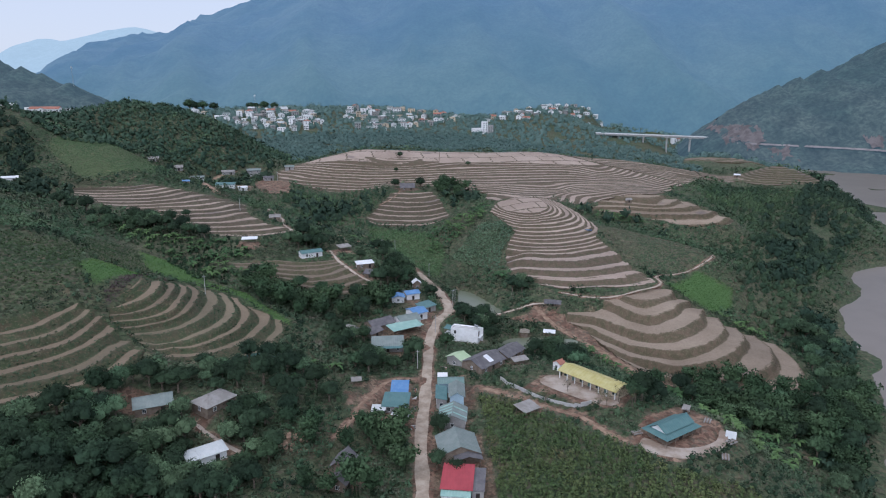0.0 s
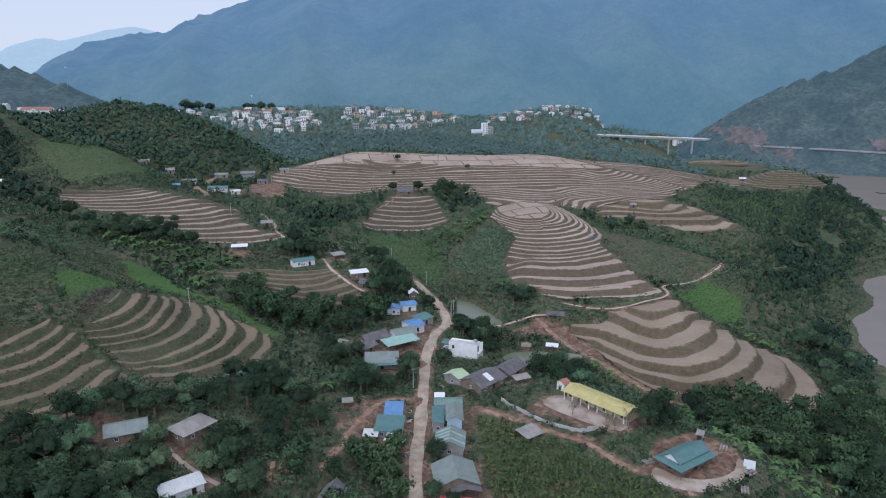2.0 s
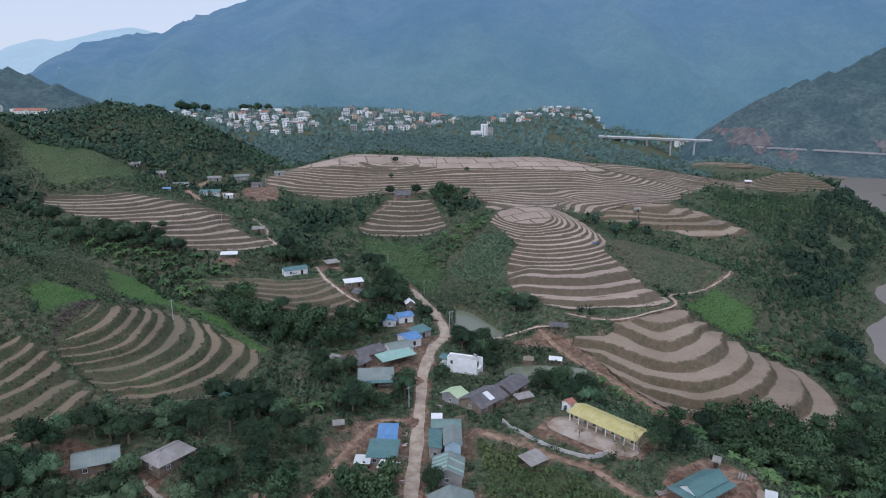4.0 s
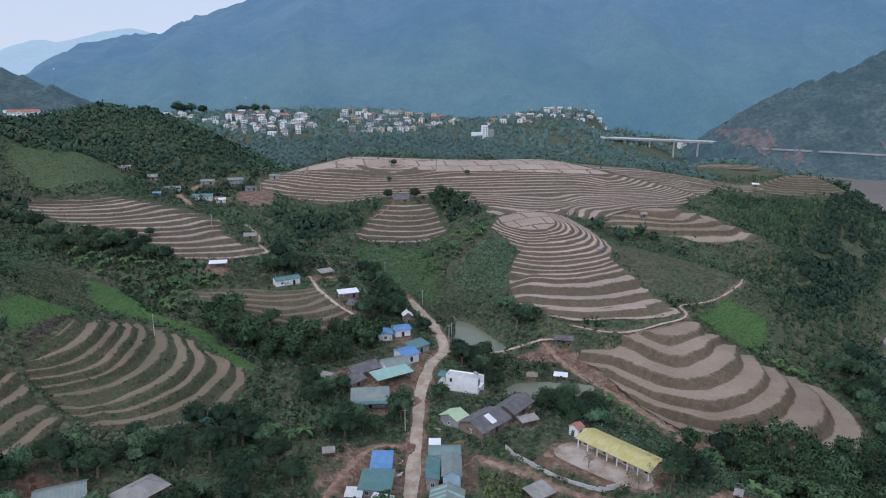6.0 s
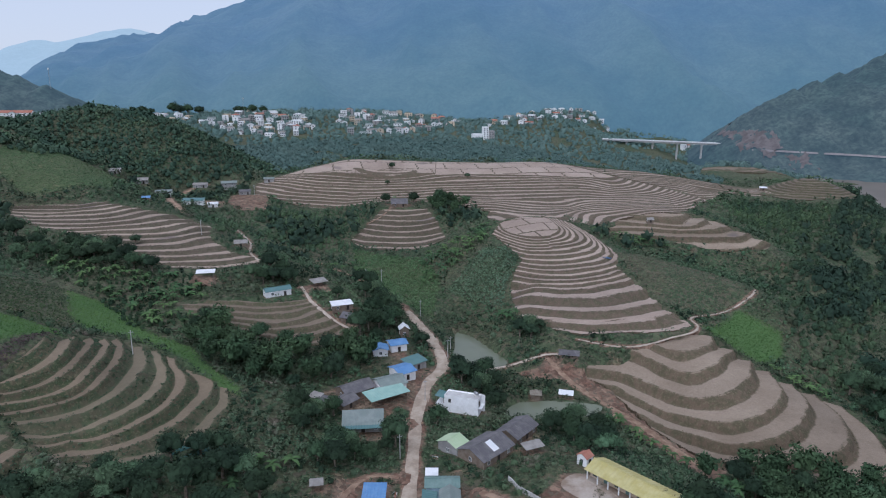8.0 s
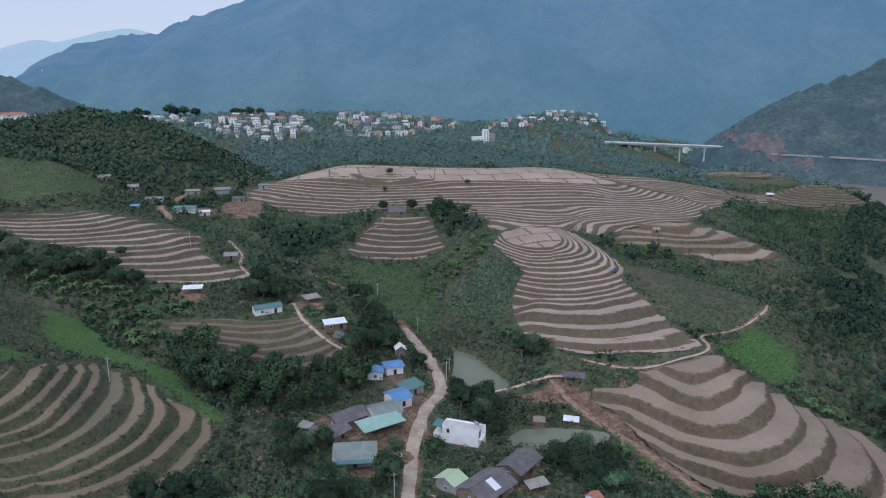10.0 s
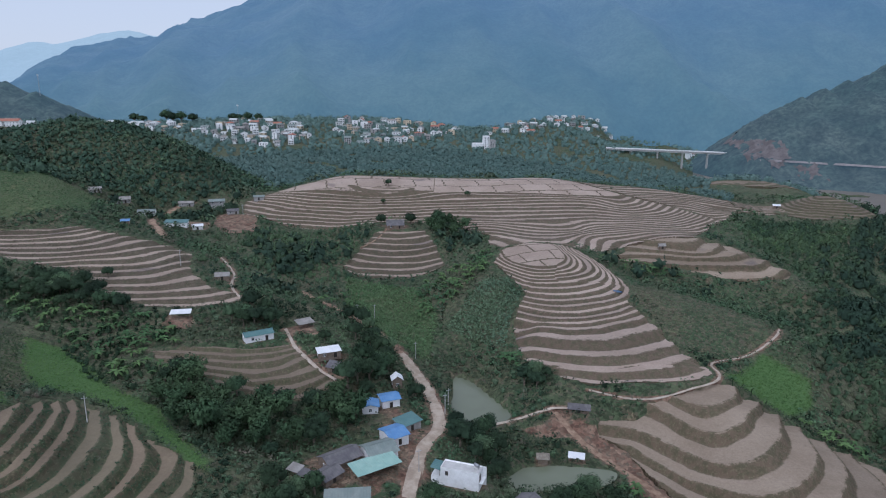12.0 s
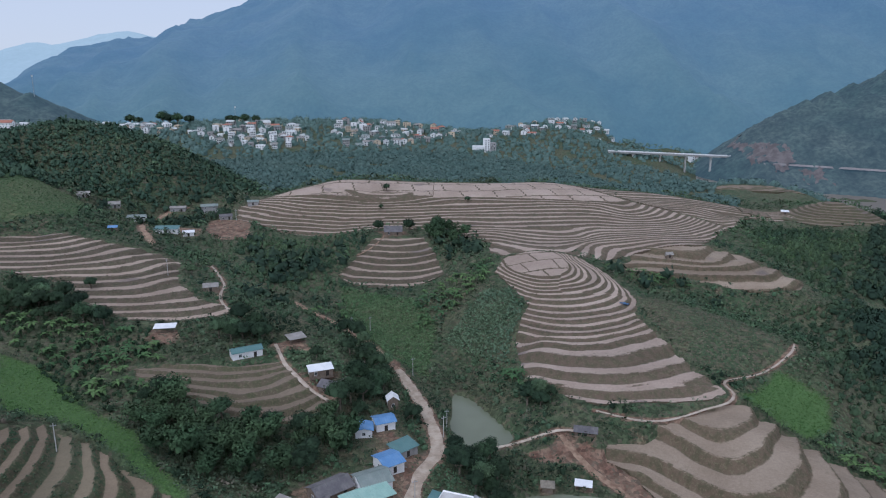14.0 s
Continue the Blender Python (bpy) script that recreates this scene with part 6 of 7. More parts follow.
TOWN = [
    ([(-380, 1150), (-335, 1262), (-236, 1254), (-190, 1130), (-232, 1060), (-290, 1050)], 62, 0.92),
    ([(-192, 1290), (-83, 1365), (41, 1390), (39, 1327), (-34, 1147), (-145, 1098)], 62, 1.0),
    ([(200, 1400), (205, 1450), (335, 1450), (345, 1395), (270, 1385)], 26, 0.9),
    ([(450, 1395), (500, 1436), (550, 1425), (490, 1385)], 6, 0.9),
    ([(-654, 1100), (-612, 1110), (-561, 1080), (-570, 1000), (-600, 1000)], 8, 1.2),
    ([(-520, 1120), (-470, 1200), (-395, 1190), (-390, 1110), (-450, 1070)], 22, 0.95),
    ([(80, 1300), (130, 1435), (260, 1420), (160, 1330)], 16, 1.0),
]
TOWER = (70, 1165)
TARP = (98.3, 450.2)
POLES = [(5.2, 341.0), (6.5, 352.0), (-8.5, 398), (-32, 441), (-107, 293), (-137, 453), (-150, 615), (-3.5, 300), (-10.5, 262), (-40, 432)]

# ---------------------------------------------------------------- plants
def unit(v):
    return v / (np.linalg.norm(v, axis=-1, keepdims=True) + 1e-9)


def sprays(rng, centre, radius, count, size, flat=0.75, low=-0.35):
    """Leaf clumps over a lump: folded diamonds that face outwards, unevenly. Gives points, faces and soft normals."""
    d = unit(rng.normal(size=(count, 3)))
    d[:, 2] = np.where(d[:, 2] < low, -d[:, 2], d[:, 2])
    p = centre + d * radius * rng.uniform(0.72, 1.12, (count, 1)) * (1, 1, flat)
    n = unit(d * (1, 1, 1.3) + rng.normal(size=(count, 3)) * 0.45)
    t = unit(np.cross(n, rng.normal(size=(count, 3))))
    b = np.cross(n, t)
    s = size * rng.uniform(0.6, 1.4, (count, 1))
    v = np.stack([p - t * s, p - b * s * 0.55 - n * s * 0.25, p + t * s, p + b * s * 0.55 - n * s * 0.25], 1).reshape(-1, 3)
    i = np.arange(count)[:, None] * 4
    return v, np.concatenate([i + (0, 1, 2), i + (0, 2, 3)]), np.repeat(unit(d * 0.4 + n * 0.75 + (0, 0, 0.25)), 4, 0)


def lump(rng, centre, radius, flat=0.75, fine=2):
    """An uneven low-poly core that stops the view through a crown."""
    bm = bmesh.new()
    bmesh.ops.create_icosphere(bm, subdivisions=fine, radius=1)
    v = np.array([q.co for q in bm.verts])
    f = np.array([[q.index for q in g.verts] for g in bm.faces])
    bm.free()
    return centre + v * radius * 0.66 * (1, 1, flat) * rng.uniform(0.8, 1.15, (len(v), 1)), f, unit(v * 0.8 + (0, 0, 0.5))


def join(pieces):
    vs, fs, ns, n = [], [], [], 0
    for v, f, m in pieces:
        vs.append(v), fs.append(f + n), ns.append(m)
        n += len(v)
    return np.concatenate(vs), np.concatenate(fs), np.concatenate(ns)


def limb(a, b, ra, rb, sides=6):
    a, b = np.array(a, float), np.array(b, float)
    ax = unit(b - a)
    u = unit(np.cross(ax, (0.3, 0.9, 0.2)))
    w = np.cross(ax, u)
    ang = np.arange(sides) / sides * 2 * np.pi
    ring = np.cos(ang)[:, None] * u + np.sin(ang)[:, None] * w
    v = np.concatenate([a + ring * ra, b + ring * rb])
    i = np.arange(sides)
    j = (i + 1) % sides
    return v, np.concatenate([np.c_[i, j, j + sides], np.c_[i, j + sides, i + sides]]), np.concatenate([ring, ring])


def tree_meshes(seed, height, spread, leaf, count, lumps=9, tall=1.0):
    rng = np.random.default_rng(seed)
    stem = height * 0.35
    wood = [limb((0, 0, -0.6), (0.1, 0.1, stem), spread * 0.09, spread * 0.06)]
    leaves = []
    for k in range(lumps):
        a = k * 2.4 + rng.uniform(-0.4, 0.4)
        r = spread * 0.62 * math.sqrt((k + 0.3) / lumps)
        c = np.array([math.cos(a) * r, math.sin(a) * r, height * (0.80 - 0.28 * (r / spread) ** 1.5 * 1.6) * rng.uniform(0.85, 1.05)])
        size = spread * rng.uniform(0.36, 0.52)
        wood.append(limb((0.1, 0.1, stem * 0.9), c - (0, 0, size * 0.3), spread * 0.05, spread * 0.015, 4))
        leaves.append(lump(rng, c, size, tall * 0.85, 1))
        leaves.append(sprays(rng, c, size, count // lumps, leaf, tall * 0.9))
    for k in range(2):
        c = np.array([rng.uniform(-0.2, 0.2) * spread, rng.uniform(-0.2, 0.2) * spread, height * 0.55])
        leaves.append(lump(rng, c, spread * 0.55, tall * 0.8, 1))
        leaves.append(sprays(rng, c, spread * 0.6, count // 8, leaf, tall * 0.8))
    return join(wood), join(leaves)


def bamboo_meshes(seed, height):
    """A clump of culms that arch over, with drooping plumes of leaves."""
    rng = np.random.default_rng(seed)
    wood, leaves = [], []
    for k in range(9):
        a = rng.uniform(0, 6.28)
        lean = rng.uniform(0.12, 0.42) * height
        h = height * rng.uniform(0.75, 1.05)
        prev = np.array([math.cos(a) * 0.5, math.sin(a) * 0.5, -0.3])
        for j in range(1, 5):
            t = j / 4
            p = np.array([math.cos(a) * (0.5 + lean * t ** 2.2), math.sin(a) * (0.5 + lean * t ** 2.2), h * (t - 0.22 * t ** 4)])
            wood.append(limb(prev, p, 0.09 * (1.15 - t), 0.09 * (1.0 - 0.8 * t), 4))
            if j >= 2:
                leaves.append(sprays(rng, p, 1.5 + 0.7 * t, 26, 0.62, 0.9))
            prev = p
        leaves.append(lump(rng, prev * (0.8, 0.8, 0.72), 1.6, 1.0, 1))
    return join(wood), join(leaves)


def banana_parts(seed):
    """A stem mesh and one arching leaf mesh."""
    rng = np.random.default_rng(seed)
    stem = limb((0, 0, -0.4), (0.05, 0, 2.4), 0.2, 0.12)
    v, f = [], []
    n = 7
    for i in range(n):
        t = i / (n - 1)
        x, z = 2.9 * t ** 0.9, 2.3 + 1.5 * t - 2.0 * t ** 2.4
        w = 0.08 + 0.42 * math.sin(math.pi * min(1, t * 0.93 + 0.08)) ** 0.7
        v += [(x, -w, z - 0.12), (x, 0, z), (x, w, z - 0.12)]
        if i:
            k = 3 * i
            f += [(k - 3, k, k + 1), (k - 3, k + 1, k - 2), (k - 2, k + 1, k + 2), (k - 2, k + 2, k - 1)]
    return stem, (np.array(v), np.array(f))


def darts(poly, count, gap, seed, taken=None):
    """Points spread in a plan polygon, at least gap apart."""
    rng = np.random.default_rng(seed)
    p = np.array(poly)
    taken = [] if taken is None else taken
    out, tries = [], 0
    while len(out) < count and tries < 60:
        tries += 1
        c = rng.uniform(p.min(0), p.max(0), (count * 2, 2))
        c = c[inside(c[:, 0], c[:, 1], poly) > 0]
        for q in c:
            if len(out) >= count:
                break
            if all((q[0] - r[0]) ** 2 + (q[1] - r[1]) ** 2 > ((gap + r[2]) / 2) ** 2 for r in taken):
                taken.append((q[0], q[1], gap))
                out.append(q)
    return np.array(out).reshape(-1, 2)


def free(pts, margin=0.5, soil=0.45):
    """Which points lie clear of terraces, roads, yards, houses and water."""
    x, y = pts[:, 0], pts[:, 1]
    z, bare = ground_height(x, y)
    ok = (bare < soil) & (z > -40.3)
    for _, poly, *_ in FIELDS:
        ok &= inside(x, y, poly) < -margin
    for poly, _ in PONDS.values():
        ok &= inside(x, y, poly) < -1.0 - margin
    for px, py, hl, hw, yaw, _ in PADS:
        c, s = math.cos(radians(yaw)), math.sin(radians(yaw))
        u, v = (x - px) * c + (y - py) * s, -(x - px) * s + (y - py) * c
        ok &= np.maximum(np.abs(u) - hl, np.abs(v) - hw) > margin
    for px, py, _, yaw in (SCHOOL, GREEN_HOUSE):
        ok &= np.hypot(x - px, y - py) > 9 + margin
    return ok, z


# woods: outline, kind of plant, how many, spacing
WOODS = [
    ("tree", [(-130, 178), (-112, 190), (-100, 189), (-92, 182), (-78, 176), (-60, 163), (-110, 149)], 60, 4.4),
    ("tree", [(-88, 195), (-80, 215), (-92, 229), (-72, 250), (-51, 250), (-40, 225), (-42, 190), (-60, 170), (-80, 184)], 34, 4.8),
    ("tree", [(-112, 204), (-106, 214), (-86, 212), (-82, 206), (-100, 208)], 6, 4.0),
    ("tree", [(-70, 206), (-62, 210), (-58, 196), (-64, 190)], 5, 4.0),
    ("tree", [(-36, 250), (-30, 268), (-11, 270), (-11, 255), (-28, 252)], 10, 4.5),
    ("bamboo", [(-45, 208), (-12, 212), (-10, 178), (-40, 168)], 20, 5.0),
    ("bamboo", [(-112, 300), (-96, 346), (-67, 340), (-40, 346), (-26, 336), (-30, 314), (-44, 306), (-69, 300)], 40, 6.0),
    ("tree", [(-100, 330), (-96, 346), (-67, 342), (-40, 346), (-24, 350), (-20, 348), (-38, 304), (-69, 299)], 11, 5.5),
    ("banana_plant", [(-166, 392), (-118, 388), (-102, 362), (-100, 342), (-124, 333), (-154, 364)], 60, 3.8),
    ("banana_plant", [(-200, 400), (-172, 397), (-156, 364), (-175, 370)], 12, 4.5),
    ("tree", [(-200, 379), (-144, 376), (-112, 345), (-88, 316), (-60, 300), (-62, 338), (-90, 356), (-130, 392), (-190, 425)], 34, 5.5),
    ("tree", [(-300, 500), (-262, 480), (-210, 410), (-166, 392), (-160, 372), (-200, 380), (-280, 440)], 22, 6.5),
    ("tree", [(-136, 582), (-45, 574), (-60, 531), (-64, 512), (-93, 490), (-122, 528)], 40, 6.5),
    ("tree", [(2, 600), (30, 565), (32, 536), (7, 520), (2, 556)], 9, 6.5),
    ("banana_plant", [(-10, 491), (28, 513), (31, 484), (6, 461), (-9, 452)], 40, 4.2),
    ("tree", [(98, 274), (122, 273), (158, 272), (180, 283), (176, 250), (150, 215), (134, 205), (142, 236), (110, 234)], 28, 7.0),
    ("bamboo", [(92, 276), (106, 281), (146, 272), (160, 262), (150, 240), (110, 244)], 26, 5.5),
    ("tree", [(170, 292), (182, 325), (176, 345), (200, 372), (222, 392), (206, 340), (190, 300)], 16, 5.5),
    ("tree", [(176, 330), (225, 396), (208, 333), (186, 280), (166, 276), (177, 302)], 17, 7.0),
    ("banana_plant", [(124, 372), (137, 361), (152, 353), (172, 342), (176, 350), (161, 360), (140, 372)], 30, 4.2),
    ("banana_plant", [(66, 312), (80, 293), (96, 268), (106, 255), (112, 258), (100, 280), (88, 294), (74, 312)], 26, 4.0),
    ("banana_plant", [(98, 240), (118, 236), (146, 237), (138, 223), (110, 205), (98, 212)], 26, 4.6),
    ("tree", [(34, 318), (30, 300), (40, 292), (46, 262), (60, 262), (68, 300), (66, 308)], 20, 5.6),
    ("tree", [(14, 320), (26, 324), (30, 310), (20, 303), (16, 308)], 6, 5.0),
    ("tree", [(-36, 272), (-32, 284), (-42, 292), (-52, 280), (-46, 266)], 7, 5.0),
    ("tree", [(7, 336), (22, 346), (26, 330), (20, 312), (12, 312)], 8, 5.0),
    ("tree", [(-1, 286), (3, 286), (4, 279), (0, 279)], 1, 4.0),
    ("tree", [(-62, 430), (-41, 440), (-24, 408), (-10, 372), (-20, 352), (-28, 372), (-50, 410)], 11, 5.5),
    ("tree", [(-95, 396), (-70, 404), (-72, 386), (-100, 378)], 8, 5.0),
    ("tree", [(-105, 455), (-82, 420), (-70, 440), (-85, 480)], 9, 5.5),
    ("banana_plant", [(-66, 440), (-48, 450), (-40, 470), (-66, 478)], 12, 4.2),
    ("tree", [(-225, 590), (-236, 612), (-205, 650), (-150, 660), (-165, 600), (-158, 570), (-176, 572), (-190, 600)], 34, 5.0),
    ("tree", [(160, 500), (110, 512), (100, 500), (130, 484), (176, 480)], 7, 6.0),
    ("banana_plant", [(100, 512), (130, 508), (150, 495), (118, 494)], 20, 4.0),
    ("tree", [(250, 560), (330, 640), (420, 640), (320, 530), (250, 440), (235, 470)], 26, 9.0),
    ("tree", [(40, 388), (52, 366), (44, 362), (34, 384)], 3, 5.0),
    ("tree", [(66, 226), (72, 232), (80, 228), (74, 220)], 3, 4.0),
    ("bamboo", [(150, 214), (178, 240), (202, 292), (190, 304), (166, 264), (140, 234)], 30, 6.0),
    ("bamboo", [(112, 236), (142, 236), (166, 264), (160, 274), (120, 276), (104, 268)], 16, 5.5),
    ("tree", [(-36, 379), (-29, 402), (-20, 398), (-19, 368), (-27, 350), (-34, 346)], 16, 4.2),
    ("tree", [(-140, 170), (-118, 188), (-108, 204), (-100, 196), (-88, 192), (-72, 186), (-50, 182), (-60, 160), (-110, 150)], 40, 4.2),
    ("tree", [(-100, 214), (-90, 228), (-74, 228), (-70, 214), (-84, 212)], 8, 4.5),
    ("banana_plant", [(-62, 244), (-40, 250), (-38, 234), (-54, 228)], 6, 4.2),
    ("banana_plant", [(2, 470), (20, 500), (34, 520), (36, 505), (22, 480), (8, 462)], 16, 3.6),
    ("banana_plant", [(36, 404), (46, 388), (42, 380), (30, 396)], 10, 3.6),
    ("bamboo", [(-6, 596), (14, 588), (22, 566), (18, 548), (4, 552), (-6, 574)], 12, 5.0),
    ("tree", [(-262, 588), (-232, 612), (-200, 632), (-168, 640), (-166, 610), (-190, 596), (-222, 578)], 16, 6.5),
]
SINGLE_TREES = [(-42, 596), (-20, 594), (0, 588), (8, 575), (14, 560), (-5, 356), (49, 372), (42, 380), (-1, 213), (-2, 193), (-42, 668), (-44, 640), (-128, 462), (-165, 430), (24, 652), (4, 190), (-82, 218), (-47, 376), (-6.5, 350), (-31, 374)]
THIN_TREES = [(46, 232), (37, 226), (55, 219), (58, 221), (63, 224), (67, 221), (64, 229)]
# crops: label, outline, spacing, height, leaf, material
CROPS = [
    ("slope planted with leafy cassava", [(5, 436), (26, 474), (42, 468), (46, 446), (37, 424), (35, 408)], 1.4, 1.4, 0.55, "leaf_cassava"),
    ("bright green young grass on the hill shoulder", [(-152, 272), (-155, 293), (-138, 301), (-129, 290), (-133, 272), (-138, 258)], 1.0, 0.5, 0.4, "leaf_bright"),
    ("bright green grass strip along the hill spur", [(-164, 357), (-150, 358), (-131, 345), (-119, 333), (-96, 319), (-86, 304), (-70, 291), (-66, 284), (-74, 286), (-88, 296), (-104, 306), (-123, 318), (-136, 314), (-150, 330)], 1.0, 0.5, 0.4, "leaf_bright"),
    ("bright green triangular crop field on the slope", [(127, 374), (153, 396), (172, 386), (166, 372), (150, 360), (138, 366)], 1.2, 0.7, 0.45, "leaf_bright"),
    ("dense leafy shrubs planted below the school lane", [(14, 236), (24, 228), (36, 218), (50, 206), (60, 196), (68, 185), (86, 180), (100, 176), (90, 164), (16, 166)], 1.55, 1.8, 0.5, "leaf_shrub"),
    ("pale dry grass over the brown spur", [(106, 462), (138, 446), (168, 418), (158, 402), (130, 392), (116, 398), (108, 425)], 1.8, 0.7, 0.5, "leaf_dry"),
    ("green grass in the wet valley bottom", [(-58, 514), (-12, 488), (2, 455), (-2, 400), (-22, 410), (-44, 440)], 1.5, 1.2, 0.55, "leaf_crop"),
    ("green crop rows on the western shoulder", [(-318, 562), (-300, 590), (-268, 584), (-245, 588), (-228, 540), (-266, 504), (-287, 516), (-314, 542)], 1.8, 0.7, 0.6, "leaf_crop"),
    ("bright green bushes on the eastern slope", [(236, 620), (300, 668), (340, 645), (262, 560), (225, 570)], 2.6, 1.6, 0.8, "leaf_crop"),
    ("pale leafy crop on the front of the wooded hill", [(-320, 661), (-308, 676), (-276, 680), (-267, 661), (-281, 645), (-315, 644)], 2.6, 1.5, 0.7, "leaf_mid"),
    ("purple-brown dead weeds on fallow ground", [(-134, 256), (-133, 270), (-129, 286), (-124, 276), (-124, 258), (-130, 250)], 1.1, 0.9, 0.4, "leaf_purple"),
    ("rough olive grass on the back of the hill spur", [(-184, 342), (-165, 357), (-151, 331), (-137, 314), (-140, 303), (-158, 299), (-176, 322)], 1.3, 0.7, 0.45, "leaf_hill"),
    ("grass covering the western hill above the terraces", [(-200, 292), (-165, 305), (-158, 288), (-142, 258), (-157, 224), (-200, 240)], 1.7, 1.0, 0.5, "leaf_hill"),
]


def scatter(name, label, category, pts, z, scale, template_sets, material, seed, tilt=0.0):
    """Many small plants in one mesh."""
    rng = np.random.default_rng(seed)
    pick = rng.integers(0, len(template_sets), len(pts))
    vs, fs, ns, n = [], [], [], 0
    for k, (tv, tf, tn) in enumerate(template_sets):
        m = np.where(pick == k)[0]
        if not len(m):
            continue
        a = rng.uniform(0, 6.283, len(m))
        c, s = np.cos(a)[:, None], np.sin(a)[:, None]
        sc = scale[m][:, None]
        x = (tv[None, :, 0] * c - tv[None, :, 1] * s) * sc + pts[m, 0][:, None]
        y = (tv[None, :, 0] * s + tv[None, :, 1] * c) * sc + pts[m, 1][:, None]
        zz = tv[None, :, 2] * sc * rng.uniform(0.8, 1.25, (len(m), 1)) + z[m][:, None]
        vs.append(np.stack([x, y, zz], -1).reshape(-1, 3))
        ns.append(np.stack([tn[None, :, 0] * c - tn[None, :, 1] * s, tn[None, :, 0] * s + tn[None, :, 1] * c, np.broadcast_to(tn[None, :, 2], x.shape)], -1).reshape(-1, 3))
        fs.append((tf[None] + (np.arange(len(m)) * len(tv))[:, None, None]).reshape(-1, 3) + n)
        n += len(m) * len(tv)
    me = np_mesh(name, np.concatenate(vs), np.concatenate(fs), material, normals=np.concatenate(ns))
    return tagged(part(name, me, None), label, category, kind="stuff")


def jittered(x0, x1, y0, y1, cell, seed):
    rng = np.random.default_rng(seed)
    gx, gy = np.meshgrid(np.arange(x0, x1, cell), np.arange(y0, y1, cell))
    return np.c_[gx.ravel(), gy.ravel()] + rng.uniform(-0.5, 0.5, (gx.size, 2)) * cell


def build_plants():
    # trees
    kinds = {"tree": [], "bamboo": []}
    for k, (h, r, mat) in enumerate(((9.0, 5.2, "leaf_dark"), (7.5, 4.4, "leaf_mid"), (10.5, 5.0, "leaf_dark"), (7.0, 4.0, "leaf_dark"), (8.5, 4.3, "leaf_deep"))):
        wood, crown = tree_meshes(100 + k, h, r, 0.33, 520, 12, 1.1)
        kinds["tree"].append((np_mesh("trunk", *wood[:2], M["trunk"], True), np_mesh("crown", *crown[:2], M[mat], normals=crown[2])))
    for k in range(3):
        wood, crown = bamboo_meshes(200 + k, 9.0 + k)
        kinds["bamboo"].append((np_mesh("stem_mass", *wood[:2], M["leaf_bamboo"], True), np_mesh("foliage", *crown[:2], M["leaf_bamboo"], normals=crown[2])))
    stem, leaf = banana_parts(3)
    stem_me, leaf_me = np_mesh("stem", *stem[:2], M["leaf_bamboo"], True), np_mesh("leaf", *leaf, M["leaf_banana"], True)
    taken = [(-14.6, 355, 13), (-20, 336, 11), (-43, 362, 9), (-16, 298, 10), (-93, 194, 12), (16, 257, 12), (-24, 271, 9)]
    rng = random.Random(9)
    words = {"tree": ("broad leafy dark green tree among scrub", "tree", "village and slope trees"), "bamboo": ("arching clump of feathery green bamboo", "bamboo", "bamboo clumps"), "banana_plant": ("banana plant with long arching light green leaves", "banana plant", "banana plants")}

    far_trees = []

    def plant(kind, x, y, z, size=1.0):
        if kind == "tree" and 430 < y < 1000 and size == 1.0:
            far_trees.append((x, y, z))
            return
        label, category, group = words[kind]
        top = empty("bamboo_clump" if kind == "bamboo" else kind, x, y, z - 0.1, rng.uniform(0, 360), label, category, group)
        s = size * rng.uniform(0.75, 1.2) * (1.08 if kind == "banana_plant" else 1.0)
        top.scale = (s * rng.uniform(0.9, 1.1), s * rng.uniform(0.9, 1.1), s * rng.uniform(0.85, 1.15))
        if kind == "banana_plant":
            part("stem", stem_me, None, top)
            for k in range(7):
                part("leaf", leaf_me, None, top).matrix_basis = pose(0, 0, 0.25 * rng.random(), rng.uniform(-12, 12), rng.uniform(-26, 14), k * 51 + rng.uniform(-15, 15))
        else:
            trunk_me, crown_me = rng.choice(kinds[kind][3:] if kind == "tree" and y > 480 else kinds[kind])
            lower = part("trunk" if kind == "tree" else "stem_mass", trunk_me, None, top)
            if kind == "bamboo":
                lower["kind"] = "stuff"
            part("crown" if kind == "tree" else "foliage", crown_me, None, top)

    for x, y, size in ((-318, 1240, 2.9), (-334, 1245, 2.6), (-345, 1250, 2.2), (-300, 1238, 2.0), (-452, 1240, 2.8), (-440, 1236, 2.6), (-428, 1240, 2.3), (-505, 1240, 2.7), (-490, 1236, 2.4), (-405, 1230, 2.2)):
        plant("tree", x, y, pad_height(x, y), size)
    olive = []
    for k in range(3):
        r = np.random.default_rng(240 + k)
        wood, leaves = [limb((0, 0, -0.5), (0.1, 0, 2.6), 0.13, 0.09)], []
        for j in range(9):
            a, up = j * 2.4 + r.uniform(-0.4, 0.4), r.uniform(3.4, 6.2)
            reach = r.uniform(0.7, 1.9)
            tip = np.array([math.cos(a) * reach, math.sin(a) * reach, up])
            wood.append(limb((0.1, 0, r.uniform(1.6, 2.6)), tip, 0.06, 0.02, 4))
            leaves.append(sprays(r, tip, 0.75, 22, 0.16, 0.8, -1.0))
        wood, leaves = join(wood), join(leaves)
        olive.append((np_mesh("trunk", *wood[:2], M["trunk"], True), np_mesh("crown", *leaves[:2], M["leaf_olive"], normals=leaves[2])))
    for k, (x, y) in enumerate(THIN_TREES):
        zz = float(ground_height(np.array([x]), np.array([y]))[0][0])
        top = empty("thin_tree", x, y, zz, 70 * k, "thin half-bare tree with sparse olive leaves", "tree", "thin trees by the school")
        top.scale = (0.9 + 0.1 * (k % 3),) * 3
        part("trunk", olive[k % 3][0], None, top)
        part("crown", olive[k % 3][1], None, top)
    singles = np.array(SINGLE_TREES, float)
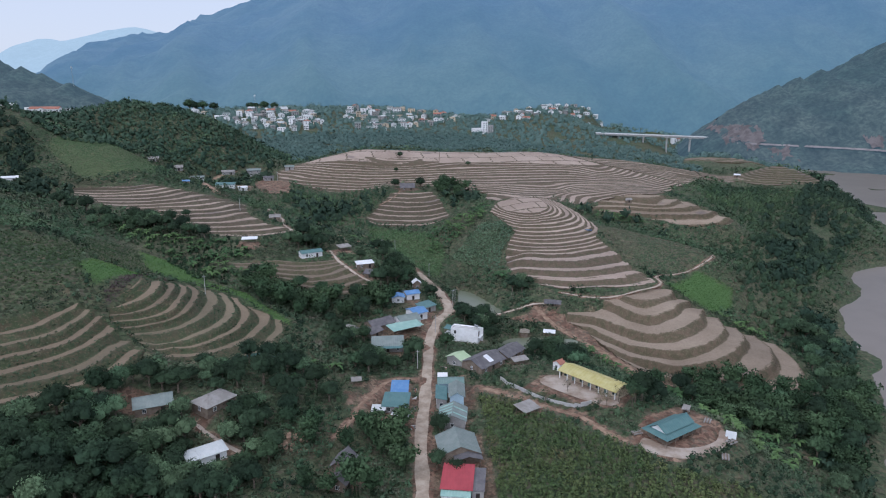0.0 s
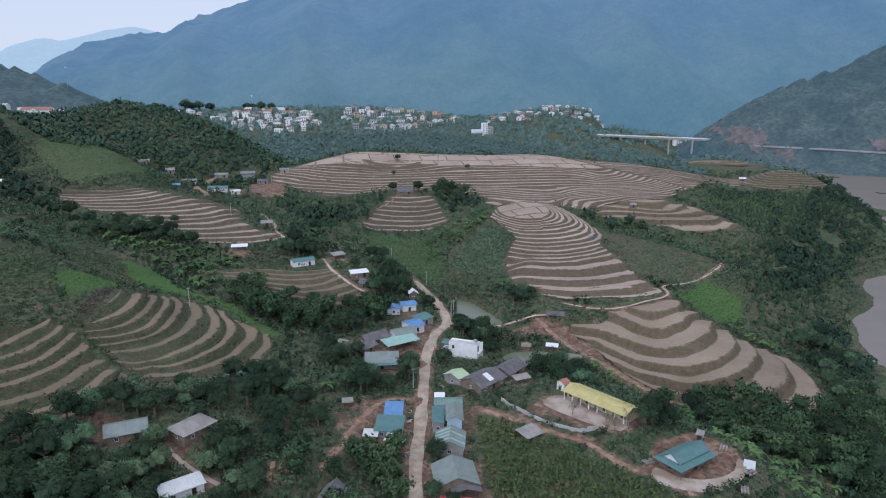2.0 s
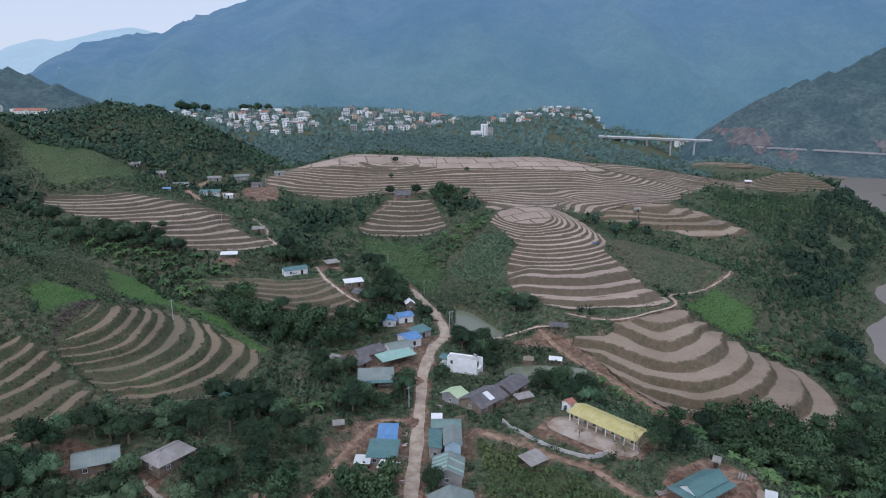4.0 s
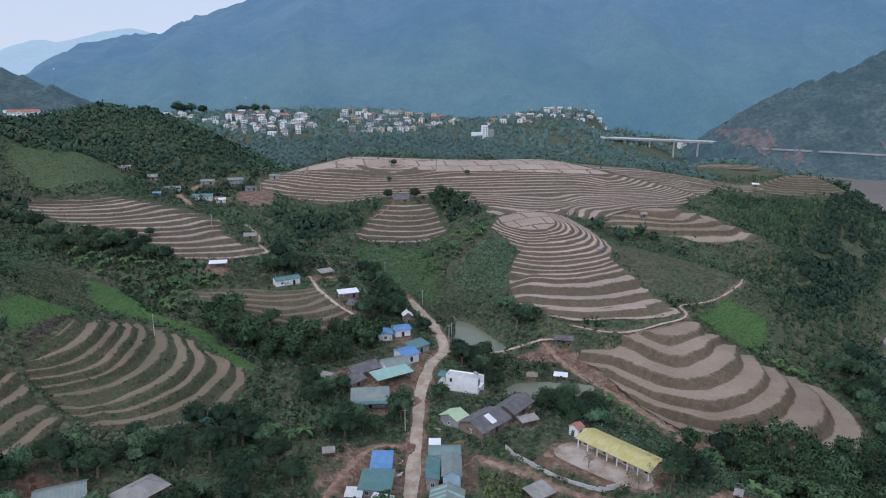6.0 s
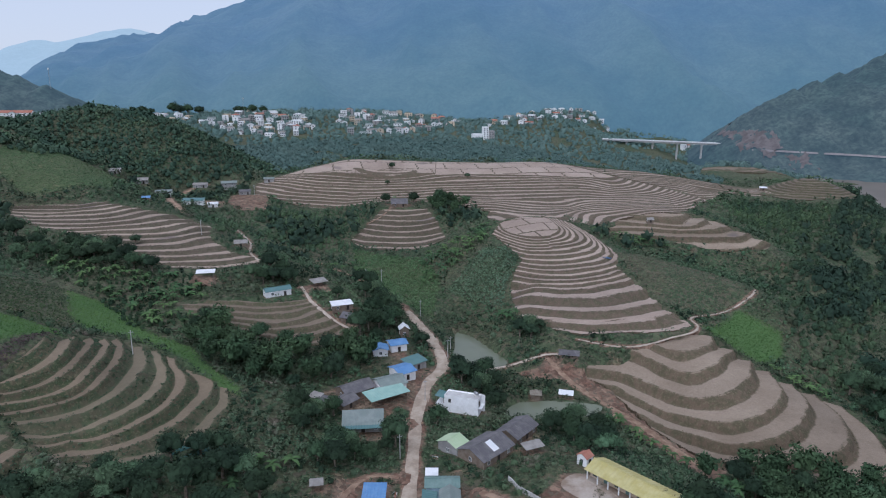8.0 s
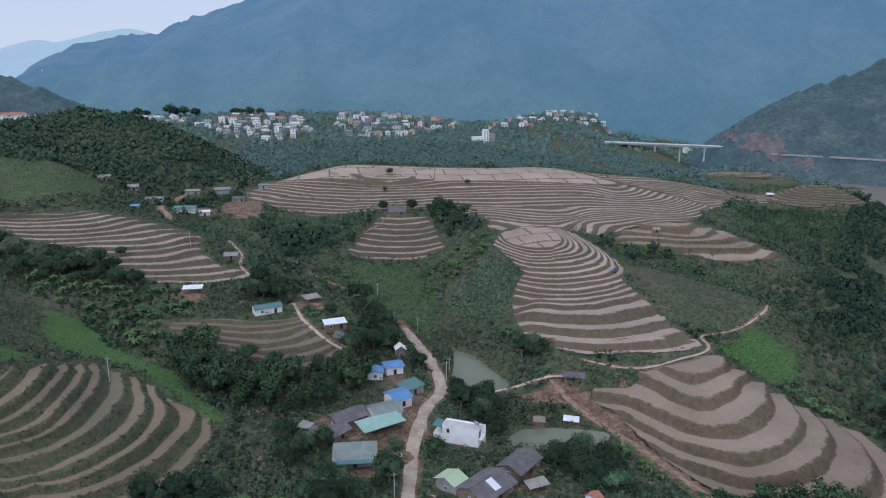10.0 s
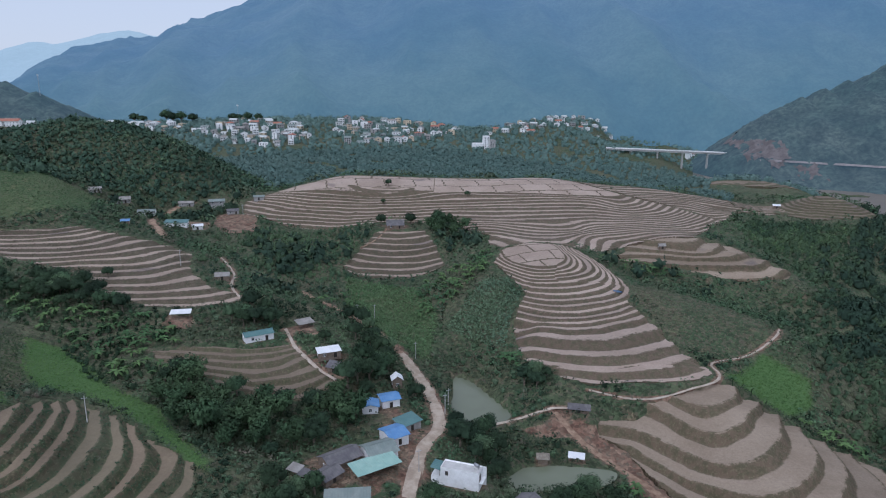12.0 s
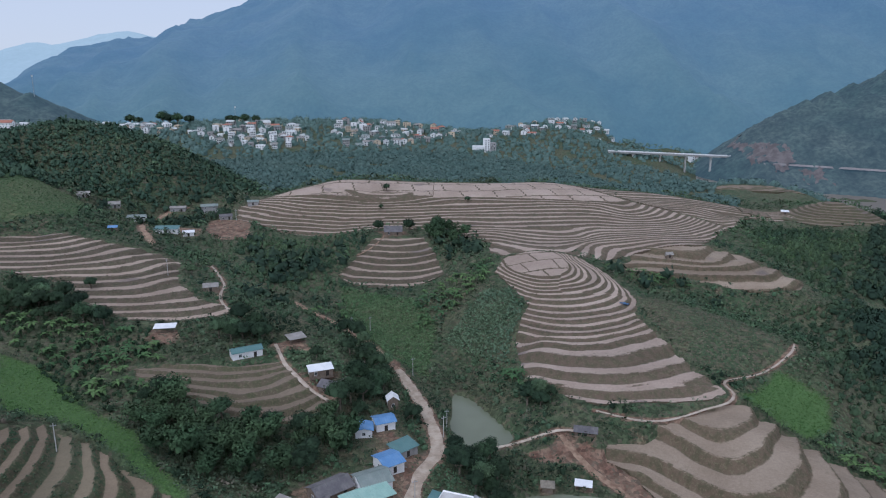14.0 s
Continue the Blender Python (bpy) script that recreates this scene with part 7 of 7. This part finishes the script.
    z, _ = ground_height(singles[:, 0], singles[:, 1])
    for (x, y), zz in zip(singles, z):
        taken.append((x, y, 5))
        plant("tree", x, y, zz, 1.4 if y > 540 and x < 20 and x > -50 and y < 600 else 0.8)
    for i, (kind, poly, count, gap) in enumerate(WOODS):
        pts = darts(poly, count, gap * 0.85, 300 + i, taken)
        if not len(pts):
            continue
        ok, z = free(pts, 1.6 if kind != "banana_plant" else 0.8, 0.6)
        for row in CROPS:  # the young grass stays open
            if row[5] == "leaf_bright":
                ok &= inside(pts[:, 0], pts[:, 1], row[1]) < -1.0
        for (x, y), zz, good in zip(pts, z, ok):
            if good:
                plant(kind, x, y, zz)
    # crops
    rng2 = np.random.default_rng(77)
    tuft = [sprays(np.random.default_rng(500 + k), np.array((0, 0, 0.45)), 0.65, 13, 0.27, 1.0, 0.0) for k in range(5)]
    leafy = [join([sprays(np.random.default_rng(520 + k), np.array((0, 0, 0.4)), 0.6, 16, 0.17, 1.3, 0.0), sprays(np.random.default_rng(530 + k), np.array((0, 0, 0.9)), 0.4, 12, 0.17, 1.5, 0.0)]) for k in range(6)]
    blade = [sprays(np.random.default_rng(550 + k), np.array((0, 0, 0.4)), 0.7, 8, 0.42, 0.8, 0.0) for k in range(5)]
    for i, (label, poly, gap, high, leaf_size, mat) in enumerate(CROPS):
        p = np.array(poly)
        pts = jittered(p[:, 0].min(), p[:, 0].max(), p[:, 1].min(), p[:, 1].max(), gap, 600 + i)
        pts = pts[inside(pts[:, 0], pts[:, 1], poly) > 0]
        ok, z = free(pts, 0.3, 0.75)
        pts, z = pts[ok], z[ok]
        scatter("crop", label, "crop", pts, z - 0.1, high * rng2.uniform(0.6, 1.35, len(pts)), leafy if mat == "leaf_shrub" else tuft, M[mat], 700 + i)
    # grass along the terrace banks
    for i, (label, poly, step, riser, cell, material, wave) in enumerate(FIELDS):
        if i in (2, 3, 5, 11):
            continue
        p = np.array(poly)
        pts = jittered(p[:, 0].min(), p[:, 0].max(), p[:, 1].min(), p[:, 1].max(), 1.2, 1300 + i)
        pts = pts[inside(pts[:, 0], pts[:, 1], poly) > 0.8]
        plots = {"terrace_tan": 38.0, "terrace_brown": 30.0}.get(material, 0)
        z, level = stepped(pts[:, 0], pts[:, 1], label, step, riser, wave, plots)
        f = level - np.floor(level)
        m = ((f > 1 - riser) | (f < 0.06)) & (lattice(pts[:, 0] / 3, pts[:, 1] / 3, 67) > (0.3 if material == "terrace_green" else 0.5))
        scatter("bank_grass", "weeds and grass on the terrace banks", "grass", pts[m], z[m] - 0.15, (0.26 + 0.26 * rng2.random(m.sum())) * (1.5 if material == "terrace_green" else 1.0), blade, M["leaf_scrub" if material == "terrace_green" else "leaf_bank"], 1400 + i)
    # undergrowth
    bush = [sprays(np.random.default_rng(800 + k), np.array((0, 0, 0.35)), 0.95, 11, 0.29, 0.85, -0.1) for k in range(6)]
    bands = ((-175, 215, 140, 300, 2.1), (-260, 290, 300, 420, 2.8), (-330, 420, 420, 560, 4.1), (-330, 430, 560, 800, 5.6))
    for i, (x0, x1, y0, y1, cell) in enumerate(bands):
        pts = jittered(x0, x1, y0, y1, cell, 900 + i)
        density = lattice(pts[:, 0] / 26, pts[:, 1] / 26, 61) + 0.5 * lattice(pts[:, 0] / 8, pts[:, 1] / 8, 62)
        pts = pts[density > (0.12 if i < 2 else 0.25)]
        ok, z = free(pts, -0.4 if i < 2 else 0.2, 0.5)
        for _, poly, *_ in CROPS + [w for w in FAR_WOODS if w[4] in ("leaf_slope", "leaf_deep")]:
            ok &= inside(pts[:, 0], pts[:, 1], poly) < 0.5
        pts, z = pts[ok], z[ok]
        tall = 0.5 + 1.3 * lattice(pts[:, 0] / 15, pts[:, 1] / 15, 63)
        dry = lattice(pts[:, 0] / 34, pts[:, 1] / 34, 64) + 0.25 * lattice(pts[:, 0] / 5, pts[:, 1] / 5, 65)
        scale = tall * max(cell, 1.8) * 0.5
        # farther bands take lighter leaves: their distant brightness is put into the colour
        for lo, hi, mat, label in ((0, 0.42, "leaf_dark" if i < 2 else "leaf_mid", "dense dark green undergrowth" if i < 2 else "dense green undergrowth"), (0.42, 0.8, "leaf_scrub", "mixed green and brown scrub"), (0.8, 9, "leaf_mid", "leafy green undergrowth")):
            m = (dry >= lo) & (dry < hi)
            if m.sum() > 3:
                scatter("undergrowth", label, "undergrowth", pts[m], z[m] - 0.1, scale[m], bush, M[mat], 950 + i)
    # shrubs, head-high and more
    shrub = []
    for k in range(6):
        r = np.random.default_rng(1600 + k)
        shrub.append(join([lump(r, np.array((0, 0, 0.4)), 0.85, 0.9, 1), sprays(r, np.array((0, 0, 0.5)), 0.9, 22, 0.24, 0.95, -0.1)]))
    for i, (x0, x1, y0, y1, cell, cut) in enumerate(((-175, 210, 140, 300, 3.6, 0.42), (-250, 290, 300, 440, 5.0, 0.42), (-300, 420, 440, 640, 7.5, 0.45))):
        pts = jittered(x0, x1, y0, y1, cell, 1650 + i)
        pts = pts[lattice(pts[:, 0] / 19, pts[:, 1] / 19, 72) + 0.3 * lattice(pts[:, 0] / 6, pts[:, 1] / 6, 73) > cut]
        ok, z = free(pts, 1.3, 0.4)
        for _, poly, *_ in CROPS + [w for w in FAR_WOODS if w[4] in ("leaf_slope", "leaf_deep")]:
            ok &= inside(pts[:, 0], pts[:, 1], poly) < -0.5
        pts, z = pts[ok], z[ok]
        kind = lattice(pts[:, 0] / 24, pts[:, 1] / 24, 74) + 0.5 * rng2.random(len(pts))
        size = (0.9 + 1.1 * rng2.random(len(pts))) * (1.0 + 0.2 * i)
        # the farthest band's dark shrubs take lighter leaves too
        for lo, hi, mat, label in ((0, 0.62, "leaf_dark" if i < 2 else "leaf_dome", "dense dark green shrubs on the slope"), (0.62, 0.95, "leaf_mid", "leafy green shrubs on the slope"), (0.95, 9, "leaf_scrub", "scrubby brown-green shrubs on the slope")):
            m = (kind >= lo) & (kind < hi)
            if m.sum() > 3:
                scatter("shrubs", label, "shrubs", pts[m], z[m] - 0.1, size[m], shrub, M[mat], 1680 + i)
    # woods on the dome and in the belts before the town
    crown = []
    for k in range(5):
        r = np.random.default_rng(1000 + k)
        crown.append(join([lump(r, np.array((0, 0, 0.5)), 0.9, 1.0, 1), lump(r, np.array((r.uniform(-0.6, 0.6), r.uniform(-0.6, 0.6), r.uniform(0.6, 0.9))), r.uniform(0.45, 0.65), 0.9, 1), sprays(r, np.array((0, 0, 0.6)), 0.95, 8, 0.44, 0.9)]))
    soft_crown = []  # rounded broadleaf crowns, for the far belts
    for k in range(6):
        r = np.random.default_rng(1020 + k)
        heads = [lump(r, np.array((r.uniform(-0.55, 0.55), r.uniform(-0.55, 0.55), r.uniform(0.45, 0.85))), r.uniform(0.5, 0.75), 0.8, 1) for _ in range(3)]
        soft_crown.append(join([lump(r, np.array((0, 0, 0.3)), 1.2, 0.8, 1)] + heads + [sprays(r, np.array((0, 0, 0.65)), 0.85, 14, 0.2, 0.8)]))
    fine_crown = []
    for k in range(5):
        r = np.random.default_rng(1050 + k)
        fine_crown.append(join([lump(r, np.array((0, 0, 0.5)), 0.95, 1.0, 1), sprays(r, np.array((0, 0, 0.6)), 0.9, 22, 0.23, 1.0), sprays(r, np.array((r.uniform(-0.5, 0.5), r.uniform(-0.5, 0.5), 0.95)), 0.6, 12, 0.23, 0.9)]))
    for i, (label, poly, cell, size, mat) in enumerate(FAR_WOODS):
        p = np.array(poly)
        pts = jittered(p[:, 0].min(), p[:, 0].max(), p[:, 1].min(), p[:, 1].max(), cell, 1100 + i)
        pts = pts[inside(pts[:, 0], pts[:, 1], poly) > 0]
        pts = pts[lattice(pts[:, 0] / 40, pts[:, 1] / 40, 66) > 0.18]
        ok, z = free(pts, 1.0, 0.6)
        pts, z = pts[ok], z[ok]
        sc = size * (0.55 + 0.9 * np.random.default_rng(i).random(len(pts)) ** 1.5)
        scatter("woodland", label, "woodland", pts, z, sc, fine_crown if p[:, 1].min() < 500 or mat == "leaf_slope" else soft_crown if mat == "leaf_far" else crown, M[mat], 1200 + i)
    p = np.array(far_trees)
    scatter("woodland", "scattered broad trees on the farther slopes", "woodland", p[:, :2], p[:, 2], 3.4 + 1.8 * rng2.random(len(p)), crown, M["leaf_dome"], 1270)


FAR_WOODS = [
    ("dense mixed wood covering a rounded hill", [(-205, 628), (-260, 612), (-330, 622), (-360, 625), (-425, 690), (-420, 740), (-300, 765), (-190, 770), (-160, 760), (-165, 690)], 4.5, 2.8, "leaf_dome"),
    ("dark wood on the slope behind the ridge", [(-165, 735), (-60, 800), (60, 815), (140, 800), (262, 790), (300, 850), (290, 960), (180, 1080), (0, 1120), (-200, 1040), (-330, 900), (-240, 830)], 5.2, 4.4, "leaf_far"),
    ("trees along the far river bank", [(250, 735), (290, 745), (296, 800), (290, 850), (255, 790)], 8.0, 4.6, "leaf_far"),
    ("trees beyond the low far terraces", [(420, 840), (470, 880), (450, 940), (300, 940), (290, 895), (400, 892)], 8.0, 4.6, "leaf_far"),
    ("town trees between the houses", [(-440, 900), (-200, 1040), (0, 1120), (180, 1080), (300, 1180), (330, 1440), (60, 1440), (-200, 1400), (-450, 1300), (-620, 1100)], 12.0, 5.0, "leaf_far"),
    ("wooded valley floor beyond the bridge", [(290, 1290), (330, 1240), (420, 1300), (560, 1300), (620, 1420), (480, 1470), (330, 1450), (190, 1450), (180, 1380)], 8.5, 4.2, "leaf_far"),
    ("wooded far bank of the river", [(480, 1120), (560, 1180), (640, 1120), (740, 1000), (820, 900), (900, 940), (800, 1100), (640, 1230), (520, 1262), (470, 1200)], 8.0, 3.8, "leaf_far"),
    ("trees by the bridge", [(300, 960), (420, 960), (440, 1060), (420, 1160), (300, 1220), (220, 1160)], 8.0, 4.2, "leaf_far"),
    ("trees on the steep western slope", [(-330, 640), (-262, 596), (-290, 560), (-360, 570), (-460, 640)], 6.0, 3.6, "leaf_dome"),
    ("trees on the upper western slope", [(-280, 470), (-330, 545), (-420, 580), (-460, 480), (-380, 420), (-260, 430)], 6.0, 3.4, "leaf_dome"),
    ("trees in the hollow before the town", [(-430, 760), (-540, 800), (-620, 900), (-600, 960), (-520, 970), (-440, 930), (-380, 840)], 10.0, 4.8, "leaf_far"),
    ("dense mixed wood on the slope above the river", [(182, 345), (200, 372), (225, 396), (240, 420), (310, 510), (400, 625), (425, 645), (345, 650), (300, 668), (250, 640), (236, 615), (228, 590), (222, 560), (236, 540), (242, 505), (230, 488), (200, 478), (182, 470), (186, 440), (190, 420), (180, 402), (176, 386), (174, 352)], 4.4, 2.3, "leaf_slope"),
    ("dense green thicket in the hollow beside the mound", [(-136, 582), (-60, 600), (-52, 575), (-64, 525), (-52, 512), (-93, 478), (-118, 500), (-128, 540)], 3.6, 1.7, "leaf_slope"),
    ("dense green growth between the banana plants", [(-205, 408), (-166, 393), (-120, 389), (-102, 366), (-98, 345), (-124, 331), (-154, 360), (-185, 374)], 3.1, 1.25, "leaf_deep"),
    ("green thicket on the gully side below the western hill", [(-40, 300), (-66, 296), (-70, 268), (-66, 250), (-52, 240), (-38, 262)], 3.4, 1.1, "leaf_scrub"),
    ("dense riverbank thicket below the terraces", [(146, 205), (176, 235), (205, 300), (238, 388), (222, 398), (196, 350), (184, 305), (166, 262), (140, 232)], 5.2, 3.0, "leaf_dome"),
    ("riverside thicket below the eastern slope", [(200, 420), (232, 412), (300, 505), (400, 620), (480, 760), (420, 760), (380, 700), (310, 600), (240, 490)], 6.5, 3.6, "leaf_dome"),
]

# ---------------------------------------------------------------- the large structure
build_ground()
for row in FIELDS:
    build_field(*row)
ROAD_WORDS = {"road": "dusty pale earth village road with worn edges", "track": "reddish bare earth track between slopes", "path": "narrow pale footpath along the slope"}
for key, (_, _, stuff) in ROADS.items():
    build_road(key, stuff, ROAD_WORDS[stuff], "road" if stuff == "road" else "path")
for key, (poly, height) in PONDS.items():
    flat_patch(key, poly, height, "pond", "still murky green fish pond below the bank", "pond")
flat_patch("river", [(60, -300), (90, 100), (120, 260), (190, 420), (260, 520), (380, 660), (470, 800), (520, 950), (480, 1100), (330, 1250), (300, 1500), (700, 1500), (950, 1200), (1000, 900), (800, 600), (600, 350), (480, -300)], -42.0, "river", "wide muddy brown river below wooded banks", "river", 1.0)


def slope_height(gx, gy, crest, foot, fall, rough, seed):
    """Mountain height: falling away from a crest line of (x, y, z), with spurs and gullies."""
    line = rounded(crest, 45.0)
    z, along = np.full(gx.shape, -1e9), np.zeros(gx.shape)
    wx = gx + 0.5 * rough * fbm(gx, gy, rough * 3, 3, seed)
    wy = gy + 0.5 * rough * fbm(gx, gy, rough * 3, 3, seed + 5)
    for i, (cx, cy, cz) in enumerate(line):
        h = cz - (fall if fall > 0 else (cz - foot) / -fall) * np.hypot(1.9 * (wx - cx), wy - cy)
        along = np.where(h > z, i, along)
        z = np.maximum(z, h)
    body = np.clip((z - foot) / 60, 0, 1) * np.clip((line[along.astype(int), 2] - z) / 80, 0, 1)
    shift = gx + 0.25 * gy + 0.8 * rough * fbm(gx, gy, rough * 4, 2, seed + 9)
    spur = 1 - 2 * np.abs(lattice(shift / (rough * 2.4), gy / (rough * 24), seed) - 0.5)
    spur2 = 1 - 2 * np.abs(lattice(shift / (rough * 0.8), gy / (rough * 7), seed + 1) - 0.5)
    z = z + body * rough * (0.8 * (spur - 0.6) + 0.3 * (spur2 - 0.5)) + 0.25 * rough * fbm(gx, gy, rough, 4, seed + 3) * (0.15 + body)
    return np.maximum(z, foot - 20)


def mountain(crest, box_, cell, foot, fall, rough, material, label, seed, canopy=0.0):
    x0, x1, y0, y1 = box_
    xs, ys = np.arange(x0, x1, cell), np.arange(y0, y1, cell)
    gx, gy = np.meshgrid(xs, ys)
    z = slope_height(gx, gy, crest, foot, fall, rough, seed) - 90 * np.clip((y0 + 110 - gy) / 110, 0, 1)
    if canopy:  # tree crowns, with gaps and barer patches
        tops = 1 - np.abs(2 * lattice(gx / 9, gy / 9, seed + 60) - 1) + 0.6 * (1 - np.abs(2 * lattice(gx / 15, gy / 15, seed + 61) - 1))
        z = z + canopy * (tops - 0.8) * (0.35 + 0.65 * ease((lattice(gx / 45, gy / 45, seed + 62) - 0.2) * 2))
    nx, ny = len(xs), len(ys)
    idx = np.arange(nx * ny).reshape(ny, nx)
    faces = np.stack([idx[:-1, :-1], idx[:-1, 1:], idx[1:, 1:], idx[1:, :-1]], -1).reshape(-1, 4)
    me = np_mesh("backdrop", np.c_[gx.ravel(), gy.ravel(), z.ravel()], faces, material, True)
    return tagged(part("backdrop", me, None), label, "mountain", kind="structure")


MAIN_CREST = [(-1750, 2800, 20), (-1500, 2800, 70), (-1280, 2800, 160), (-960, 2800, 278), (-760, 2800, 325), (-610, 2800, 425), (-300, 2850, 600), (200, 2900, 760), (900, 2900, 820), (1600, 2800, 760), (2600, 2700, 700)]
PALE_CREST = [(-4200, 4300, 250), (-2650, 4300, 225), (-2430, 4300, 330), (-2250, 4300, 320), (-1890, 4300, 402), (-1650, 4300, 360), (-900, 4300, 300)]
RIVER_CREST = [(488, 1288, -40), (505, 1300, 12), (540, 1312, 46), (600, 1325, 74), (680, 1345, 106), (782, 1360, 133), (869, 1380, 173), (1300, 1450, 340), (2100, 1500, 480)]
WEST_CREST = [(-1440, 1270, 220), (-1000, 1240, 170), (-770, 1220, 133), (-690, 1210, 112), (-608, 1200, 78), (-533, 1180, 40)]
RIVER_SLOPE = (RIVER_CREST, -60, 0.5, 40, 35)
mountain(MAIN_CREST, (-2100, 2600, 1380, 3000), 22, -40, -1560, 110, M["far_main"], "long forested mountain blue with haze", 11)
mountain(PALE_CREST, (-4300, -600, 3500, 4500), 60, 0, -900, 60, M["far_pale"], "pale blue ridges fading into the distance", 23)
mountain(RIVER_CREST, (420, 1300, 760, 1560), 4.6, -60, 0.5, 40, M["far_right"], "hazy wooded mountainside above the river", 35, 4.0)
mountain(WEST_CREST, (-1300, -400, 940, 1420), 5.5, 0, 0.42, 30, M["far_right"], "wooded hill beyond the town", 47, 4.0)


def build_cutting():
    """The new road along the mountain's foot and the raw rock above it."""
    xs = np.arange(512, 800, 6.0)
    ys = np.arange(900, 1330, 3.0)
    gx, gy = np.meshgrid(xs, ys)
    z = slope_height(gx, gy, *RIVER_SLOPE)
    level = -6.5 - (xs - 505) * 0.018
    front = np.array([ys[np.argmax(z[:, i] > level[i])] for i in range(len(xs))])
    for _ in range(5):
        front = np.convolve(np.pad(front, 2, "edge"), np.ones(5) / 5, "valid")
    v = np.concatenate([np.c_[xs, front - 9, level - 2.5], np.c_[xs, front - 4, level], np.c_[xs, front + 2, level], np.c_[xs, front + 5, level - 1]])
    n = len(xs)
    i = np.arange(n - 1)[:, None]
    me = np_mesh("road", v, np.concatenate([np.c_[i + k * n, i + 1 + k * n, i + 1 + (k + 1) * n, i + (k + 1) * n] for k in range(3)]), M["track_far"], True)
    tagged(part("road", me, None), "pale new road cut along the mountain foot", "road", kind="structure")
    for x0, x1, lo, hi, label in ((500, 566, -14, 20, "raw grey-brown rock face cut above the new road"), (556, 590, -34, -9, "pale rubble scar tipped down below the road"), (700, 735, -8, 6, "bare rock slip beside the road")):
        xs2, ys2 = np.arange(x0, x1, 2.5), np.arange(950, 1330, 2.5)
        px, py = np.meshgrid(xs2, ys2)
        pz = slope_height(px, py, *RIVER_SLOPE)
        edge = np.minimum(np.minimum(px - x0, x1 - px) * 0.6, np.minimum(pz - lo, hi - pz)) + 22 * fbm(px, py, 24, 4, 77)
        idx = np.arange(px.size).reshape(px.shape)
        f = np.stack([idx[:-1, :-1], idx[:-1, 1:], idx[1:, 1:], idx[1:, :-1]], -1).reshape(-1, 4)
        f = f[(edge.ravel()[f] > 2).all(1)]
        used, inv = np.unique(f, return_inverse=True)
        q = np.c_[px.ravel(), py.ravel() - 2.0, pz.ravel() + 1.4 + 7.0 * fbm(px, py, 12, 4, 78).ravel()][used]
        me = np_mesh("rock_face", q, inv.reshape(f.shape), M["rock_far"], True)
        tagged(part("rock_face", me, None), label, "rock face", kind="structure")


build_cutting()

build_houses()
build_school()
build_green_house()
build_white_house()
build_town()
build_bridge()
build_poles()
build_masts()
build_clutter()
build_plants()
